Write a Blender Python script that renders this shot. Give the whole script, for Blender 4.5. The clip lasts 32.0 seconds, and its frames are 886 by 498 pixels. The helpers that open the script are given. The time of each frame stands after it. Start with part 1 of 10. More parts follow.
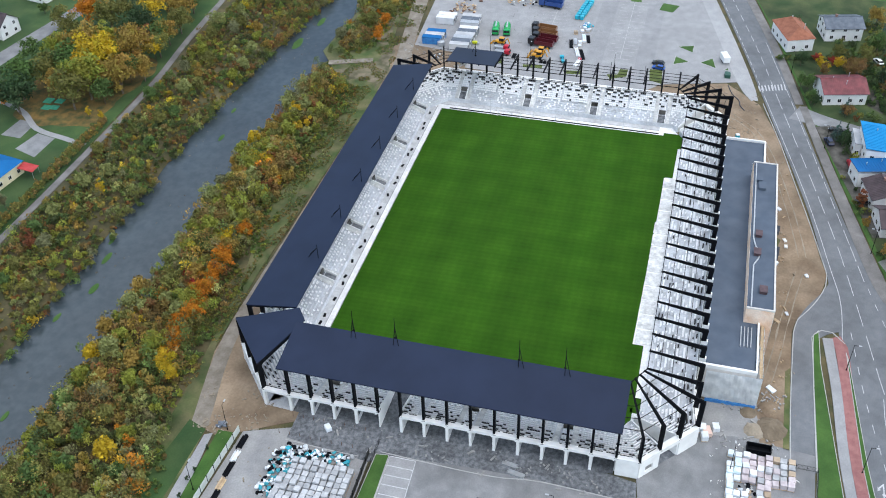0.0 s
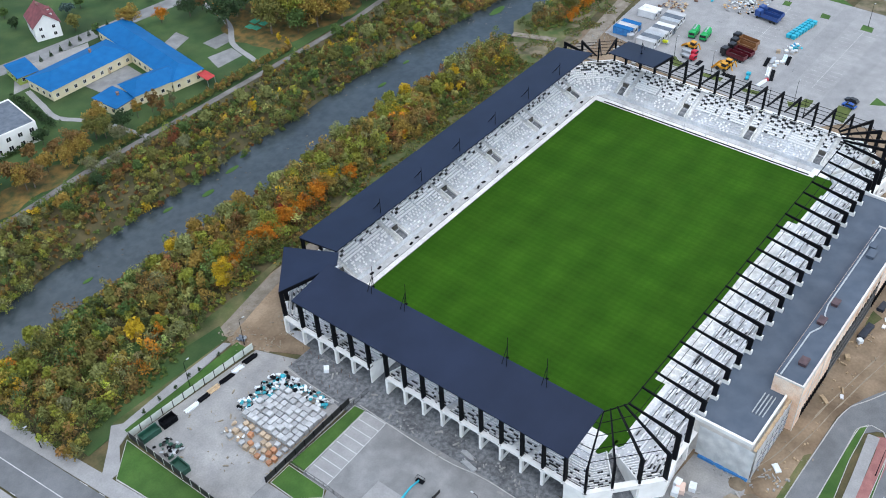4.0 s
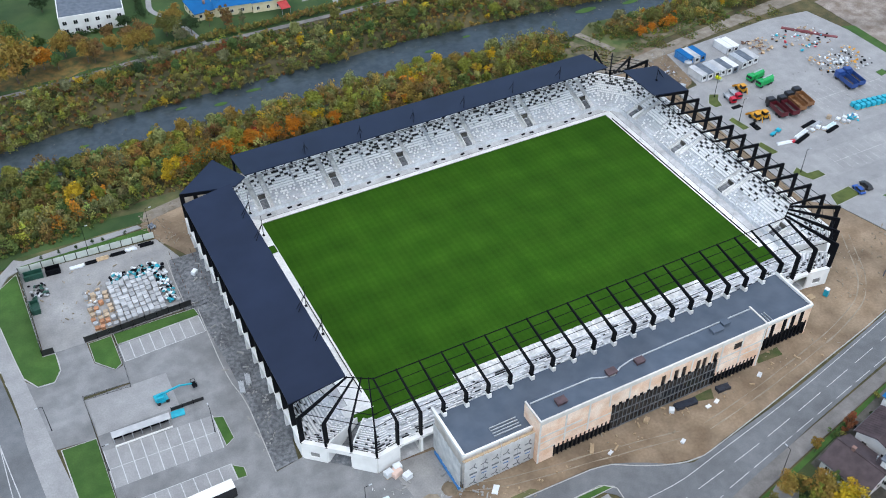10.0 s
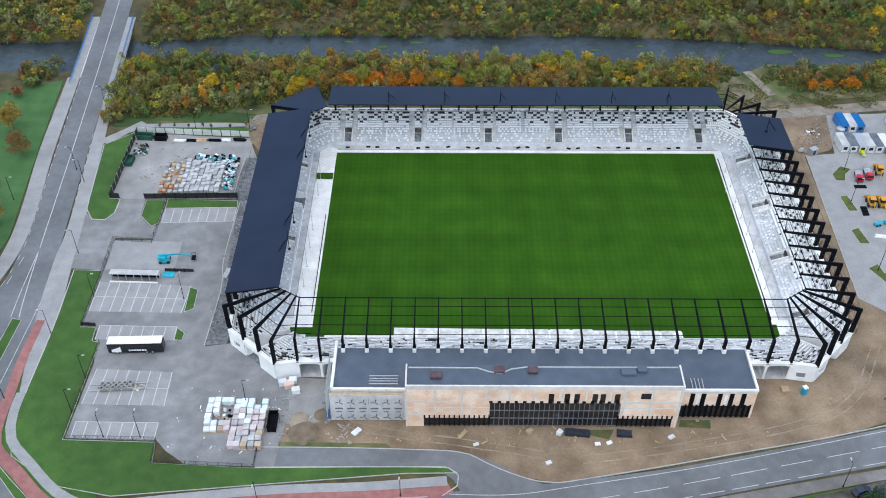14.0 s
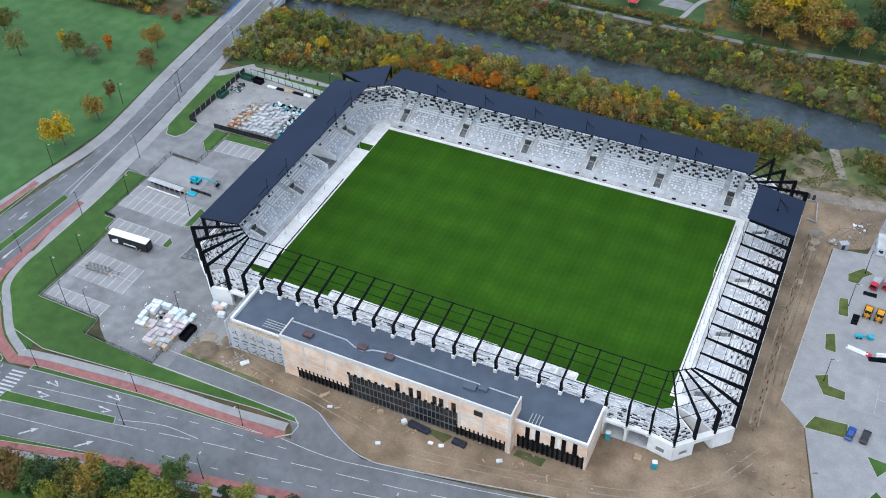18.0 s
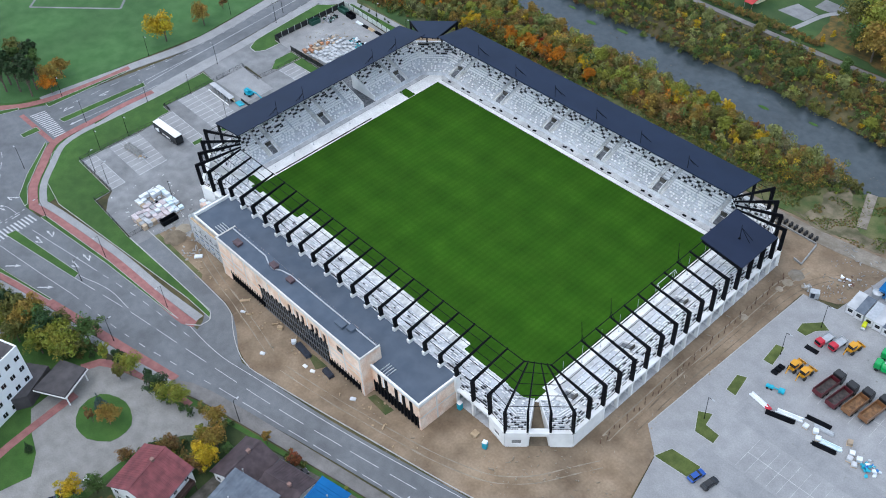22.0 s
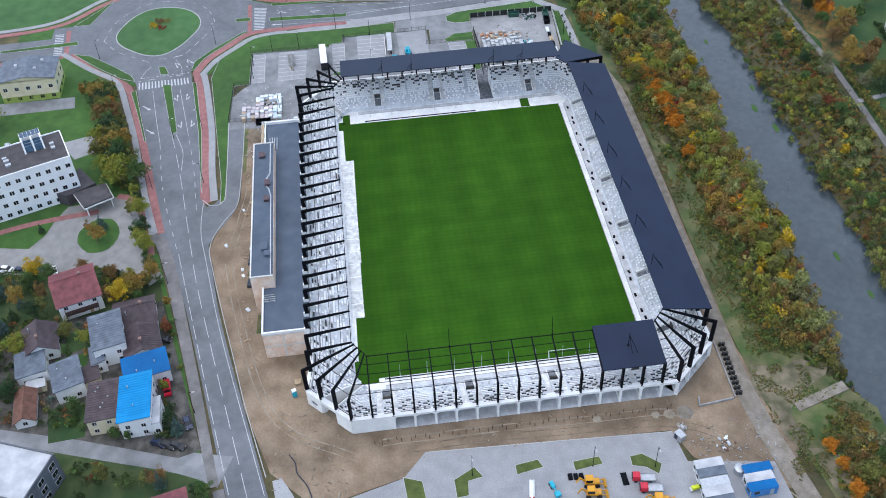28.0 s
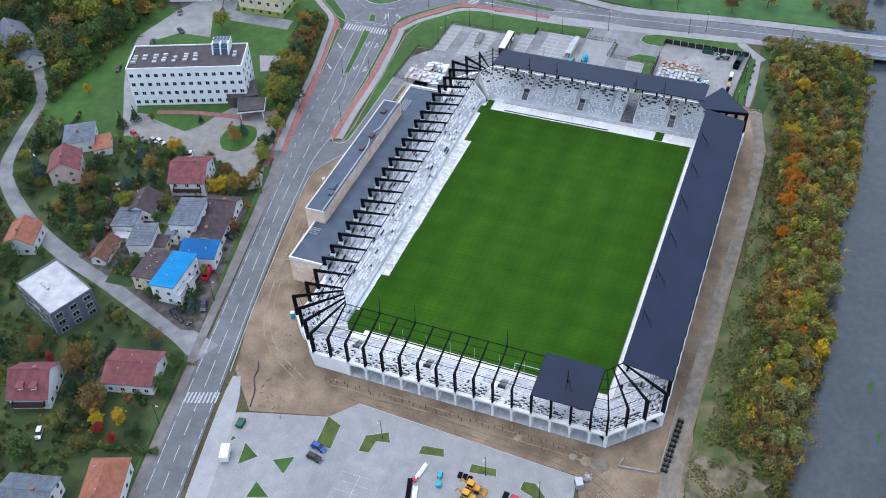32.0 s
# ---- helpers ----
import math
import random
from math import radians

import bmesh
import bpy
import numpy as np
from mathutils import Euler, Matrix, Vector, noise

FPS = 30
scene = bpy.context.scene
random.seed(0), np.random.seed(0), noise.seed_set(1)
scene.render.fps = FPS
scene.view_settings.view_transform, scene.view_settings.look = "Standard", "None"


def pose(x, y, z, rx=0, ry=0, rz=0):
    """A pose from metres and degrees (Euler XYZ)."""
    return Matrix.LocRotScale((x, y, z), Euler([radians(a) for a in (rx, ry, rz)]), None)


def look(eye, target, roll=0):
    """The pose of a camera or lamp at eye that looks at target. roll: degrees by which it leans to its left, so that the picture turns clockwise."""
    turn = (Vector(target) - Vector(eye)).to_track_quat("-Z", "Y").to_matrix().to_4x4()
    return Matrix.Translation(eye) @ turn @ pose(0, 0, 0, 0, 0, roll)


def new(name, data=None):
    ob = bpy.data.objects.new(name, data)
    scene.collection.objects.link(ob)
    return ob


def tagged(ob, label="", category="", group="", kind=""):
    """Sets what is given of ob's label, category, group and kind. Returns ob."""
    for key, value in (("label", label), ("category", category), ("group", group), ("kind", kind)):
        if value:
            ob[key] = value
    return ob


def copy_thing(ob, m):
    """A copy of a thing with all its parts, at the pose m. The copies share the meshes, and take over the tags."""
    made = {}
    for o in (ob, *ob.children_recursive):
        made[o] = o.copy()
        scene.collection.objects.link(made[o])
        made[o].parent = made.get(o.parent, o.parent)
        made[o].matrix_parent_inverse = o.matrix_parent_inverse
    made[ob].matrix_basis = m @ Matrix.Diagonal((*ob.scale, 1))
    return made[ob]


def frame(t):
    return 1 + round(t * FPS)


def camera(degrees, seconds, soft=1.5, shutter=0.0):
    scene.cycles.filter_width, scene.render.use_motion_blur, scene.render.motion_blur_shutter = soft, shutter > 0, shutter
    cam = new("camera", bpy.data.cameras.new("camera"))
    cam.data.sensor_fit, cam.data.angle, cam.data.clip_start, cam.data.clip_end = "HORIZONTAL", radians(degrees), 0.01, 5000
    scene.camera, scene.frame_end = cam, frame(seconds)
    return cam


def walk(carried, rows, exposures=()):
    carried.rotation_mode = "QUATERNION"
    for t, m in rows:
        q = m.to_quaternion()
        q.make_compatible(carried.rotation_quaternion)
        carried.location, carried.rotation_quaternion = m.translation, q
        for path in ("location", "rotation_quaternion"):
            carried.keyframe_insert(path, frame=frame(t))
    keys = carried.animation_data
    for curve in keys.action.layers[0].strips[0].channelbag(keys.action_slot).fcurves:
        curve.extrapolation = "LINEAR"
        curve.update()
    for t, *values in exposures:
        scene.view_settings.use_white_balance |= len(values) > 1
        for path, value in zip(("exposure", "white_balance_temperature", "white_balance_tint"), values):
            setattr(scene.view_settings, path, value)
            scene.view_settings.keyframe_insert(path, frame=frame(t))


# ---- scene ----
cam = camera(47.9, 32.0, 1.0)
PATH = [
    (0, (-208.739, -38.619, 168.209), (-207.255, -38.193, 166.938), -1.5),
    (0.5, (-204.925, -48.184, 168.863), (-203.49, -47.693, 167.56), -2.1),
    (1, (-201.154, -57.133, 169.178), (-199.744, -56.574, 167.873), -2.5),
    (1.5, (-196.777, -64.797, 169.762), (-195.405, -64.158, 168.454), -2.6),
    (2, (-192.664, -72.71, 169.838), (-191.339, -71.976, 168.532), -2.8),
    (2.5, (-188.429, -79.671, 170.205), (-187.153, -78.858, 168.897), -2.9),
    (4.5, (-177.856, -99.321, 167.262), (-176.697, -98.327, 165.971), -2.1),
    (5, (-174.152, -103.727, 167.183), (-172.999, -102.725, 165.892), -2.0),
    (5.5, (-170.697, -107.747, 167.38), (-169.551, -106.738, 166.088), -1.8),
    (6, (-165.817, -113.091, 168.516), (-164.682, -112.079, 167.217), -1.3),
    (6.5, (-160.645, -120.026, 168.011), (-159.527, -118.988, 166.717), -1.4),
    (7, (-154.969, -127.062, 168.574), (-153.893, -125.984, 167.277), -1.0),
    (7.5, (-148.101, -135.114, 169.051), (-147.08, -133.986, 167.753), -0.9),
    (8, (-141.333, -142.162, 169.985), (-140.369, -140.99, 168.681), -0.8),
    (8.5, (-134.644, -148.926, 170.568), (-133.74, -147.712, 169.262), -0.4),
    (9, (-126.838, -155.621, 171.321), (-125.994, -154.369, 170.009), -0.3),
    (9.5, (-118.229, -162.435, 172.096), (-117.457, -161.143, 170.779), -0.2),
    (10, (-108.829, -168.875, 172.965), (-108.131, -167.547, 171.642), -0.1),
    (10.5, (-99.324, -175.416, 173.506), (-98.702, -174.054, 172.18), -0.1),
    (11, (-89.856, -181.434, 173.36), (-89.315, -180.037, 172.035), 0.2),
    (11.5, (-80.096, -186.694, 174.139), (-79.646, -185.267, 172.811), 0.4),
    (12, (-69.655, -191.219, 175.004), (-69.302, -189.769, 173.673), 0.5),
    (12.5, (-59.0, -195.168, 175.727), (-58.745, -193.701, 174.392), 0.5),
    (13, (-47.911, -198.801, 176.024), (-47.751, -197.32, 174.689), 0.5),
    (13.5, (-35.088, -201.461, 176.676), (-35.025, -199.975, 175.34), 0.2),
    (14, (-23.182, -203.489, 176.718), (-23.19, -201.999, 175.384), 0.0),
    (14.5, (-11.153, -204.609, 178.149), (-11.218, -203.122, 176.813), 0.0),
    (15, (0.149, -205.085, 179.398), (0.017, -203.604, 178.061), 0.1),
    (15.5, (13.049, -205.515, 180.605), (12.832, -204.043, 179.269), -0.1),
    (17.5, (61.904, -197.013, 187.527), (61.367, -195.64, 186.176), -1.0),
    (18, (74.689, -193.797, 187.641), (74.041, -192.467, 186.296), -1.4),
    (18.5, (86.928, -189.842, 188.159), (86.183, -188.559, 186.819), -1.7),
    (19, (98.155, -185.23, 188.618), (97.334, -183.991, 187.281), -1.9),
    (19.5, (109.243, -179.715, 189.15), (108.334, -178.534, 187.816), -2.4),
    (20, (118.969, -173.566, 189.974), (117.977, -172.453, 188.641), -2.8),
    (20.5, (128.862, -166.76, 190.299), (127.814, -165.694, 188.97), -3.2),
    (20.7, (132.593, -164.436, 190.107), (131.539, -163.379, 188.776), -3.4),
    (20.9, (136.324, -162.113, 189.914), (135.295, -161.095, 188.534), -3.5),
    (21, (138.189, -160.951, 189.818), (137.16, -159.94, 188.432), -3.6),
    (21.5, (146.609, -153.033, 190.602), (145.561, -152.049, 189.211), -3.9),
    (22, (154.817, -145.997, 190.865), (153.72, -145.061, 189.478), -3.9),
    (22.5, (162.906, -138.23, 191.356), (161.756, -137.356, 189.973), -3.9),
    (23, (170.637, -130.628, 191.487), (169.441, -129.81, 190.109), -3.8),
    (23.5, (178.372, -121.877, 191.594), (177.126, -121.13, 190.22), -3.9),
    (24, (185.44, -113.016, 192.425), (184.152, -112.341, 191.052), -3.8),
    (24.5, (191.869, -103.769, 192.908), (190.546, -103.162, 191.537), -3.6),
    (25, (197.943, -94.769, 193.663), (196.586, -94.234, 192.296), -3.3),
    (25.5, (203.355, -84.913, 193.994), (201.97, -84.446, 192.629), -3.2),
    (27.5, (219.503, -42.319, 198.083), (218.057, -42.113, 196.717), -2.6),
    (28, (222.174, -29.596, 199.748), (220.721, -29.471, 198.379), -2.9),
    (28.5, (224.016, -19.073, 202.019), (222.565, -19.008, 200.644), -2.7),
    (29, (225.507, -6.867, 203.104), (224.055, -6.881, 201.729), -2.9),
    (29.5, (226.358, 5.265, 204.714), (224.911, 5.173, 203.336), -3.1),
    (30, (226.933, 17.037, 206.191), (225.493, 16.87, 204.812), -3.1),
    (30.5, (226.838, 28.51, 207.735), (225.416, 28.236, 206.356), -3.1),
    (31, (226.36, 39.977, 208.473), (224.958, 39.602, 207.097), -3.1),
    (31.5, (224.74, 51.357, 209.38), (223.365, 50.887, 208.006), -3.1),
    (32, (222.288, 62.977, 209.499), (220.949, 62.403, 208.128), -3.0),
]
walk(cam, [(t, look(eye, target, roll)) for t, eye, target, roll in PATH], [(0, 0.72, 6600, 5), (6, 0.64, 6560, 5), (12, 0.57, 6510, 5), (24, 0.55, 6230, 5), (28, 0.62, 6200, 8), (32, 0.64, 6190, 9)])

# ---- light: a bright overcast autumn day ----
world = bpy.data.worlds.new("overcast_sky")
world.use_nodes = True
scene.world = world
wn = world.node_tree.nodes
sky = wn.new("ShaderNodeTexSky")
sky.sky_type = "NISHITA"
sky.sun_disc = False
sky.sun_elevation = radians(72)
sky.sun_rotation = radians(196)
sky.air_density, sky.dust_density, sky.ozone_density = 1.0, 1.6, 1.4
world.node_tree.links.new(sky.outputs[0], wn["Background"].inputs[0])
wn["Background"].inputs[1].default_value = 0.15
sun_data = bpy.data.lights.new("sun", "SUN")
sun_data.energy, sun_data.angle, sun_data.color = 1.6, radians(140), (1.0, 0.97, 0.93)
sun = new("sun", sun_data)
sun.matrix_world = look((-15, -45, 150), (0, 0, 0))
scene.view_settings.exposure = 0.62

# ---- materials ----
def mat(name, c1, c2=None, scale=1.0, rough=0.85, metal=0.0, bump=0.0, fine=None, stain=0.0, stain_scale=0.05, rand=0.0, spec=None, grain=0.1):
    """A procedural surface: two colours mixed by noise, a finer grain, wide stains, bump and a shift per object."""
    m = bpy.data.materials.new(name)
    m.use_nodes = True
    nt = m.node_tree
    n, l = nt.nodes, nt.links
    b = n["Principled BSDF"]
    b.inputs["Roughness"].default_value, b.inputs["Metallic"].default_value = rough, metal
    if spec is not None:
        b.inputs["Specular IOR Level"].default_value = spec
    c2 = c2 or tuple(min(1, v * 1.25) for v in c1)
    geo = n.new("ShaderNodeNewGeometry")
    t1 = n.new("ShaderNodeTexNoise")
    t1.inputs["Scale"].default_value, t1.inputs["Detail"].default_value = scale, 6
    l.new(geo.outputs["Position"], t1.inputs["Vector"])
    ramp = n.new("ShaderNodeMapRange")
    ramp.inputs["From Min"].default_value, ramp.inputs["From Max"].default_value = 0.35, 0.65
    l.new(t1.outputs["Fac"], ramp.inputs["Value"])
    mix = n.new("ShaderNodeMix")
    mix.data_type = "RGBA"
    mix.inputs["A"].default_value, mix.inputs["B"].default_value = (*c1, 1), (*c2, 1)
    l.new(ramp.outputs["Result"], mix.inputs["Factor"])
    out = mix.outputs["Result"]

    def shade(sock, fac, depth):
        """Multiply by 1 - depth .. 1 + depth."""
        r = n.new("ShaderNodeMapRange")
        r.inputs["From Min"].default_value, r.inputs["From Max"].default_value = 0.3, 0.7
        r.inputs["To Min"].default_value, r.inputs["To Max"].default_value = 1 - depth, 1 + depth
        l.new(fac, r.inputs["Value"])
        v = n.new("ShaderNodeVectorMath")
        v.operation = "SCALE"
        l.new(sock, v.inputs[0])
        l.new(r.outputs["Result"], v.inputs["Scale"])
        return v.outputs["Vector"]

    if stain:
        t2 = n.new("ShaderNodeTexNoise")
        t2.inputs["Scale"].default_value, t2.inputs["Detail"].default_value = stain_scale, 4
        l.new(geo.outputs["Position"], t2.inputs["Vector"])
        out = shade(out, t2.outputs["Fac"], stain)
    if fine:
        t3 = n.new("ShaderNodeTexNoise")
        t3.inputs["Scale"].default_value, t3.inputs["Detail"].default_value = fine, 3
        l.new(geo.outputs["Position"], t3.inputs["Vector"])
        out = shade(out, t3.outputs["Fac"], grain)
    if rand:
        info = n.new("ShaderNodeObjectInfo")
        r = n.new("ShaderNodeMapRange")
        r.inputs["To Min"].default_value, r.inputs["To Max"].default_value = 1 - rand, 1 + rand
        l.new(info.outputs["Random"], r.inputs["Value"])
        v = n.new("ShaderNodeVectorMath")
        v.operation = "SCALE"
        l.new(out, v.inputs[0])
        l.new(r.outputs["Result"], v.inputs["Scale"])
        out = v.outputs["Vector"]
    l.new(out, b.inputs["Base Color"])
    if bump:
        bp = n.new("ShaderNodeBump")
        bp.inputs["Strength"].default_value, bp.inputs["Distance"].default_value = 0.6, bump
        l.new(t1.outputs["Fac"], bp.inputs["Height"])
        l.new(bp.outputs["Normal"], b.inputs["Normal"])
    return m


def leaf_mat(name):
    """Foliage whose colour is carried by each plant, varied leaf by leaf."""
    m = bpy.data.materials.new(name)
    m.use_nodes = True
    n, l = m.node_tree.nodes, m.node_tree.links
    b = n["Principled BSDF"]
    b.inputs["Roughness"].default_value = 0.75
    b.inputs["Specular IOR Level"].default_value = 0.25
    at = n.new("ShaderNodeAttribute")
    at.attribute_name = "tint"
    geo = n.new("ShaderNodeNewGeometry")
    r = n.new("ShaderNodeMapRange")
    r.inputs["To Min"].default_value, r.inputs["To Max"].default_value = 0.78, 1.22
    l.new(geo.outputs["Random Per Island"], r.inputs["Value"])
    v = n.new("ShaderNodeVectorMath")
    v.operation = "SCALE"
    l.new(at.outputs["Color"], v.inputs[0])
    l.new(r.outputs["Result"], v.inputs["Scale"])
    l.new(v.outputs["Vector"], b.inputs["Base Color"])
    return m


M_GRASS = mat("verge_grass", (0.03, 0.085, 0.0105), (0.05, 0.114, 0.018), 0.25, 0.9, fine=3.0, stain=0.22, stain_scale=0.045, bump=0.05)
M_MOWN = mat("mown_field_grass", (0.036, 0.108, 0.024), (0.058, 0.138, 0.04), 0.2, 0.9, fine=3.0, stain=0.2, stain_scale=0.03, bump=0.05)
M_PARK = mat("shady_park_grass", (0.022, 0.06, 0.013), (0.05, 0.088, 0.024), 0.12, 0.92, fine=2.5, stain=0.3, stain_scale=0.04, bump=0.05)
M_ROUGH = mat("rough_ground", (0.045, 0.048, 0.018), (0.1, 0.08, 0.036), 0.25, 0.95, fine=2.0, stain=0.35, stain_scale=0.04, bump=0.1)
M_WILD = mat("wild_grass", (0.046, 0.076, 0.018), (0.125, 0.118, 0.052), 0.22, 0.95, fine=2.5, stain=0.35, stain_scale=0.09, bump=0.1)
M_GARDEN = mat("shaded_garden_grass", (0.022, 0.052, 0.011), (0.06, 0.078, 0.026), 0.14, 0.95, fine=2.5, stain=0.35, stain_scale=0.07, bump=0.1)
M_LITTER = mat("grass_with_fallen_leaves", (0.05, 0.062, 0.018), (0.19, 0.115, 0.032), 0.35, 0.95, fine=2.5, stain=0.3, stain_scale=0.08)
M_DRYTURF = mat("dull_new_turf", (0.06, 0.085, 0.016), (0.085, 0.108, 0.026), 0.4, 0.95, fine=3.0, stain=0.25, stain_scale=0.2)
M_TROD = mat("trodden_earth_and_grass", (0.075, 0.075, 0.036), (0.19, 0.155, 0.105), 0.3, 0.95, fine=2.0, stain=0.25, stain_scale=0.1)
M_FIELD = mat("ploughed_soil", (0.16, 0.125, 0.1), (0.3, 0.265, 0.235), 0.22, 0.95, fine=2.0, stain=0.25, stain_scale=0.06, bump=0.2, grain=0.2)
M_ASPHALT = mat("asphalt", (0.126, 0.134, 0.145), (0.152, 0.16, 0.17), 0.5, 0.88, fine=4.0, stain=0.18, stain_scale=0.09)
M_OLDASPH = mat("pale_asphalt", (0.175, 0.18, 0.186), (0.235, 0.238, 0.242), 0.3, 0.9, fine=4.0, stain=0.22, stain_scale=0.1)
M_PAVER = mat("grey_block_paving", (0.26, 0.262, 0.268), (0.31, 0.312, 0.316), 0.3, 0.9, fine=3.0, stain=0.08, stain_scale=0.07)
M_PAVER2 = mat("pale_block_paving", (0.31, 0.314, 0.32), (0.36, 0.362, 0.366), 0.3, 0.9, fine=3.0, stain=0.08, stain_scale=0.07)
M_DARKPAVE = mat("dark_unfinished_base", (0.085, 0.092, 0.102), (0.19, 0.198, 0.21), 1.1, 0.95, fine=3.5, stain=0.32, stain_scale=0.16, grain=0.2)
M_GRAVEL = mat("grey_gravel_yard", (0.24, 0.24, 0.242), (0.31, 0.308, 0.302), 0.25, 0.95, fine=2.5, stain=0.18, stain_scale=0.08)
M_DIRT = mat("bare_dirt", (0.172, 0.122, 0.078), (0.268, 0.202, 0.138), 0.16, 0.97, fine=1.6, stain=0.34, stain_scale=0.06, bump=0.1, grain=0.12)
M_SOIL = mat("dark_damp_earth", (0.125, 0.096, 0.064), (0.19, 0.15, 0.105), 0.4, 0.95, fine=2.0, stain=0.2, bump=0.1)
M_DUST = mat("pale_dry_dirt", (0.22, 0.185, 0.135), (0.3, 0.258, 0.2), 0.3, 0.97, fine=2.0, stain=0.2)
M_YARD = mat("dark_paved_yard", (0.04, 0.038, 0.03), (0.12, 0.112, 0.1), 0.35, 0.95, fine=2.0, stain=0.35, stain_scale=0.12)
M_WORN = mat("worn_brown_grey_paving", (0.145, 0.138, 0.132), (0.2, 0.192, 0.185), 0.35, 0.95, fine=3.0, stain=0.2, stain_scale=0.12)
M_FAINT = mat("worn_road_paint", (0.34, 0.34, 0.34), (0.5, 0.5, 0.5), 0.6, 0.8)
M_TRACK = mat("gravel_track", (0.17, 0.145, 0.112), (0.25, 0.222, 0.185), 0.4, 0.95, fine=2.0, stain=0.15)
M_RED = mat("red_cycle_paving", (0.25, 0.105, 0.1), (0.32, 0.145, 0.135), 0.6, 0.9, fine=4.0, stain=0.12)
M_LANE = mat("darker_lane_paving", (0.235, 0.238, 0.245), (0.285, 0.288, 0.294), 0.3, 0.9, fine=3.0, stain=0.1, stain_scale=0.07)
M_KERB = mat("concrete_kerb", (0.34, 0.34, 0.33), (0.44, 0.44, 0.43), 1.0, 0.9)
M_BAYLINE = mat("white_concrete_bay_edge", (0.42, 0.43, 0.44), (0.56, 0.57, 0.58), 1.5, 0.8)
M_LINE = mat("white_road_paint", (0.36, 0.37, 0.38), (0.56, 0.57, 0.58), 1.5, 0.7)
M_WATER = mat("river_water", (0.034, 0.048, 0.056), (0.049, 0.064, 0.073), 0.5, 0.2, bump=0.05, stain=0.16, stain_scale=0.05)
M_CONC = mat("white_concrete", (0.78, 0.78, 0.765), (0.86, 0.86, 0.845), 0.4, 0.85, stain=0.08, stain_scale=0.1)
M_TERR = mat("grey_terrace_concrete", (0.54, 0.56, 0.59), (0.65, 0.67, 0.695), 0.5, 0.9, fine=2.0, stain=0.16, stain_scale=0.12)
M_FORE = mat("worn_grey_forecourt", (0.205, 0.2, 0.19), (0.265, 0.258, 0.246), 0.3, 0.95, fine=3.0, stain=0.12, stain_scale=0.08)
M_WALKWAY = mat("trodden_grey_walkway", (0.45, 0.455, 0.465), (0.58, 0.585, 0.595), 0.6, 0.9, fine=2.5, stain=0.18, stain_scale=0.2)
M_OLDCONC = mat("weathered_grey_concrete", (0.24, 0.24, 0.235), (0.33, 0.33, 0.32), 0.6, 0.95, fine=2.0, stain=0.2, stain_scale=0.2)
M_SLABW = mat("soiled_white_concrete", (0.52, 0.52, 0.51), (0.74, 0.74, 0.72), 0.7, 0.9, fine=2.0, stain=0.22, stain_scale=0.25)
M_APRON = mat("pale_concrete_apron", (0.72, 0.72, 0.71), (0.83, 0.83, 0.82), 0.35, 0.9, fine=2.0, stain=0.12, stain_scale=0.1)
M_ROOF = mat("dark_navy_roof_sheet", (0.0065, 0.0138, 0.037), (0.0095, 0.018, 0.045), 0.15, 0.5, spec=0.26, stain=0.08, stain_scale=0.04)
M_STEEL = mat("black_painted_steel", (0.003, 0.0036, 0.005), (0.006, 0.007, 0.01), 1.0, 0.65, spec=0.08)
M_BITUMEN = mat("grey_roofing_felt", (0.062, 0.084, 0.118), (0.085, 0.108, 0.145), 0.25, 0.8, stain=0.12, stain_scale=0.1)
M_BLOCK = mat("tan_clay_block", (0.74, 0.49, 0.335), (0.87, 0.71, 0.585), 0.35, 0.9, fine=3.0, stain=0.08, stain_scale=0.15)
M_GLASSDK = mat("dark_window_glass", (0.012, 0.014, 0.018), (0.02, 0.022, 0.026), 0.3, 0.12)
M_WHITE = mat("white_render", (0.76, 0.76, 0.75), (0.82, 0.82, 0.81), 0.5, 0.85, stain=0.06, stain_scale=0.2)
M_SEATB = mat("black_seat_plastic", (0.012, 0.012, 0.013), (0.02, 0.02, 0.022), 1.0, 0.5)
M_SEATW = mat("white_seat_plastic", (0.88, 0.88, 0.88), (0.92, 0.92, 0.92), 1.0, 0.5)
M_SEATG = mat("grey_seat_plastic", (0.47, 0.48, 0.49), (0.57, 0.58, 0.59), 1.0, 0.5)
M_LEAF = leaf_mat("leaves")
M_BARK = mat("bark", (0.09, 0.07, 0.05), (0.16, 0.13, 0.1), 2.0, 0.95)


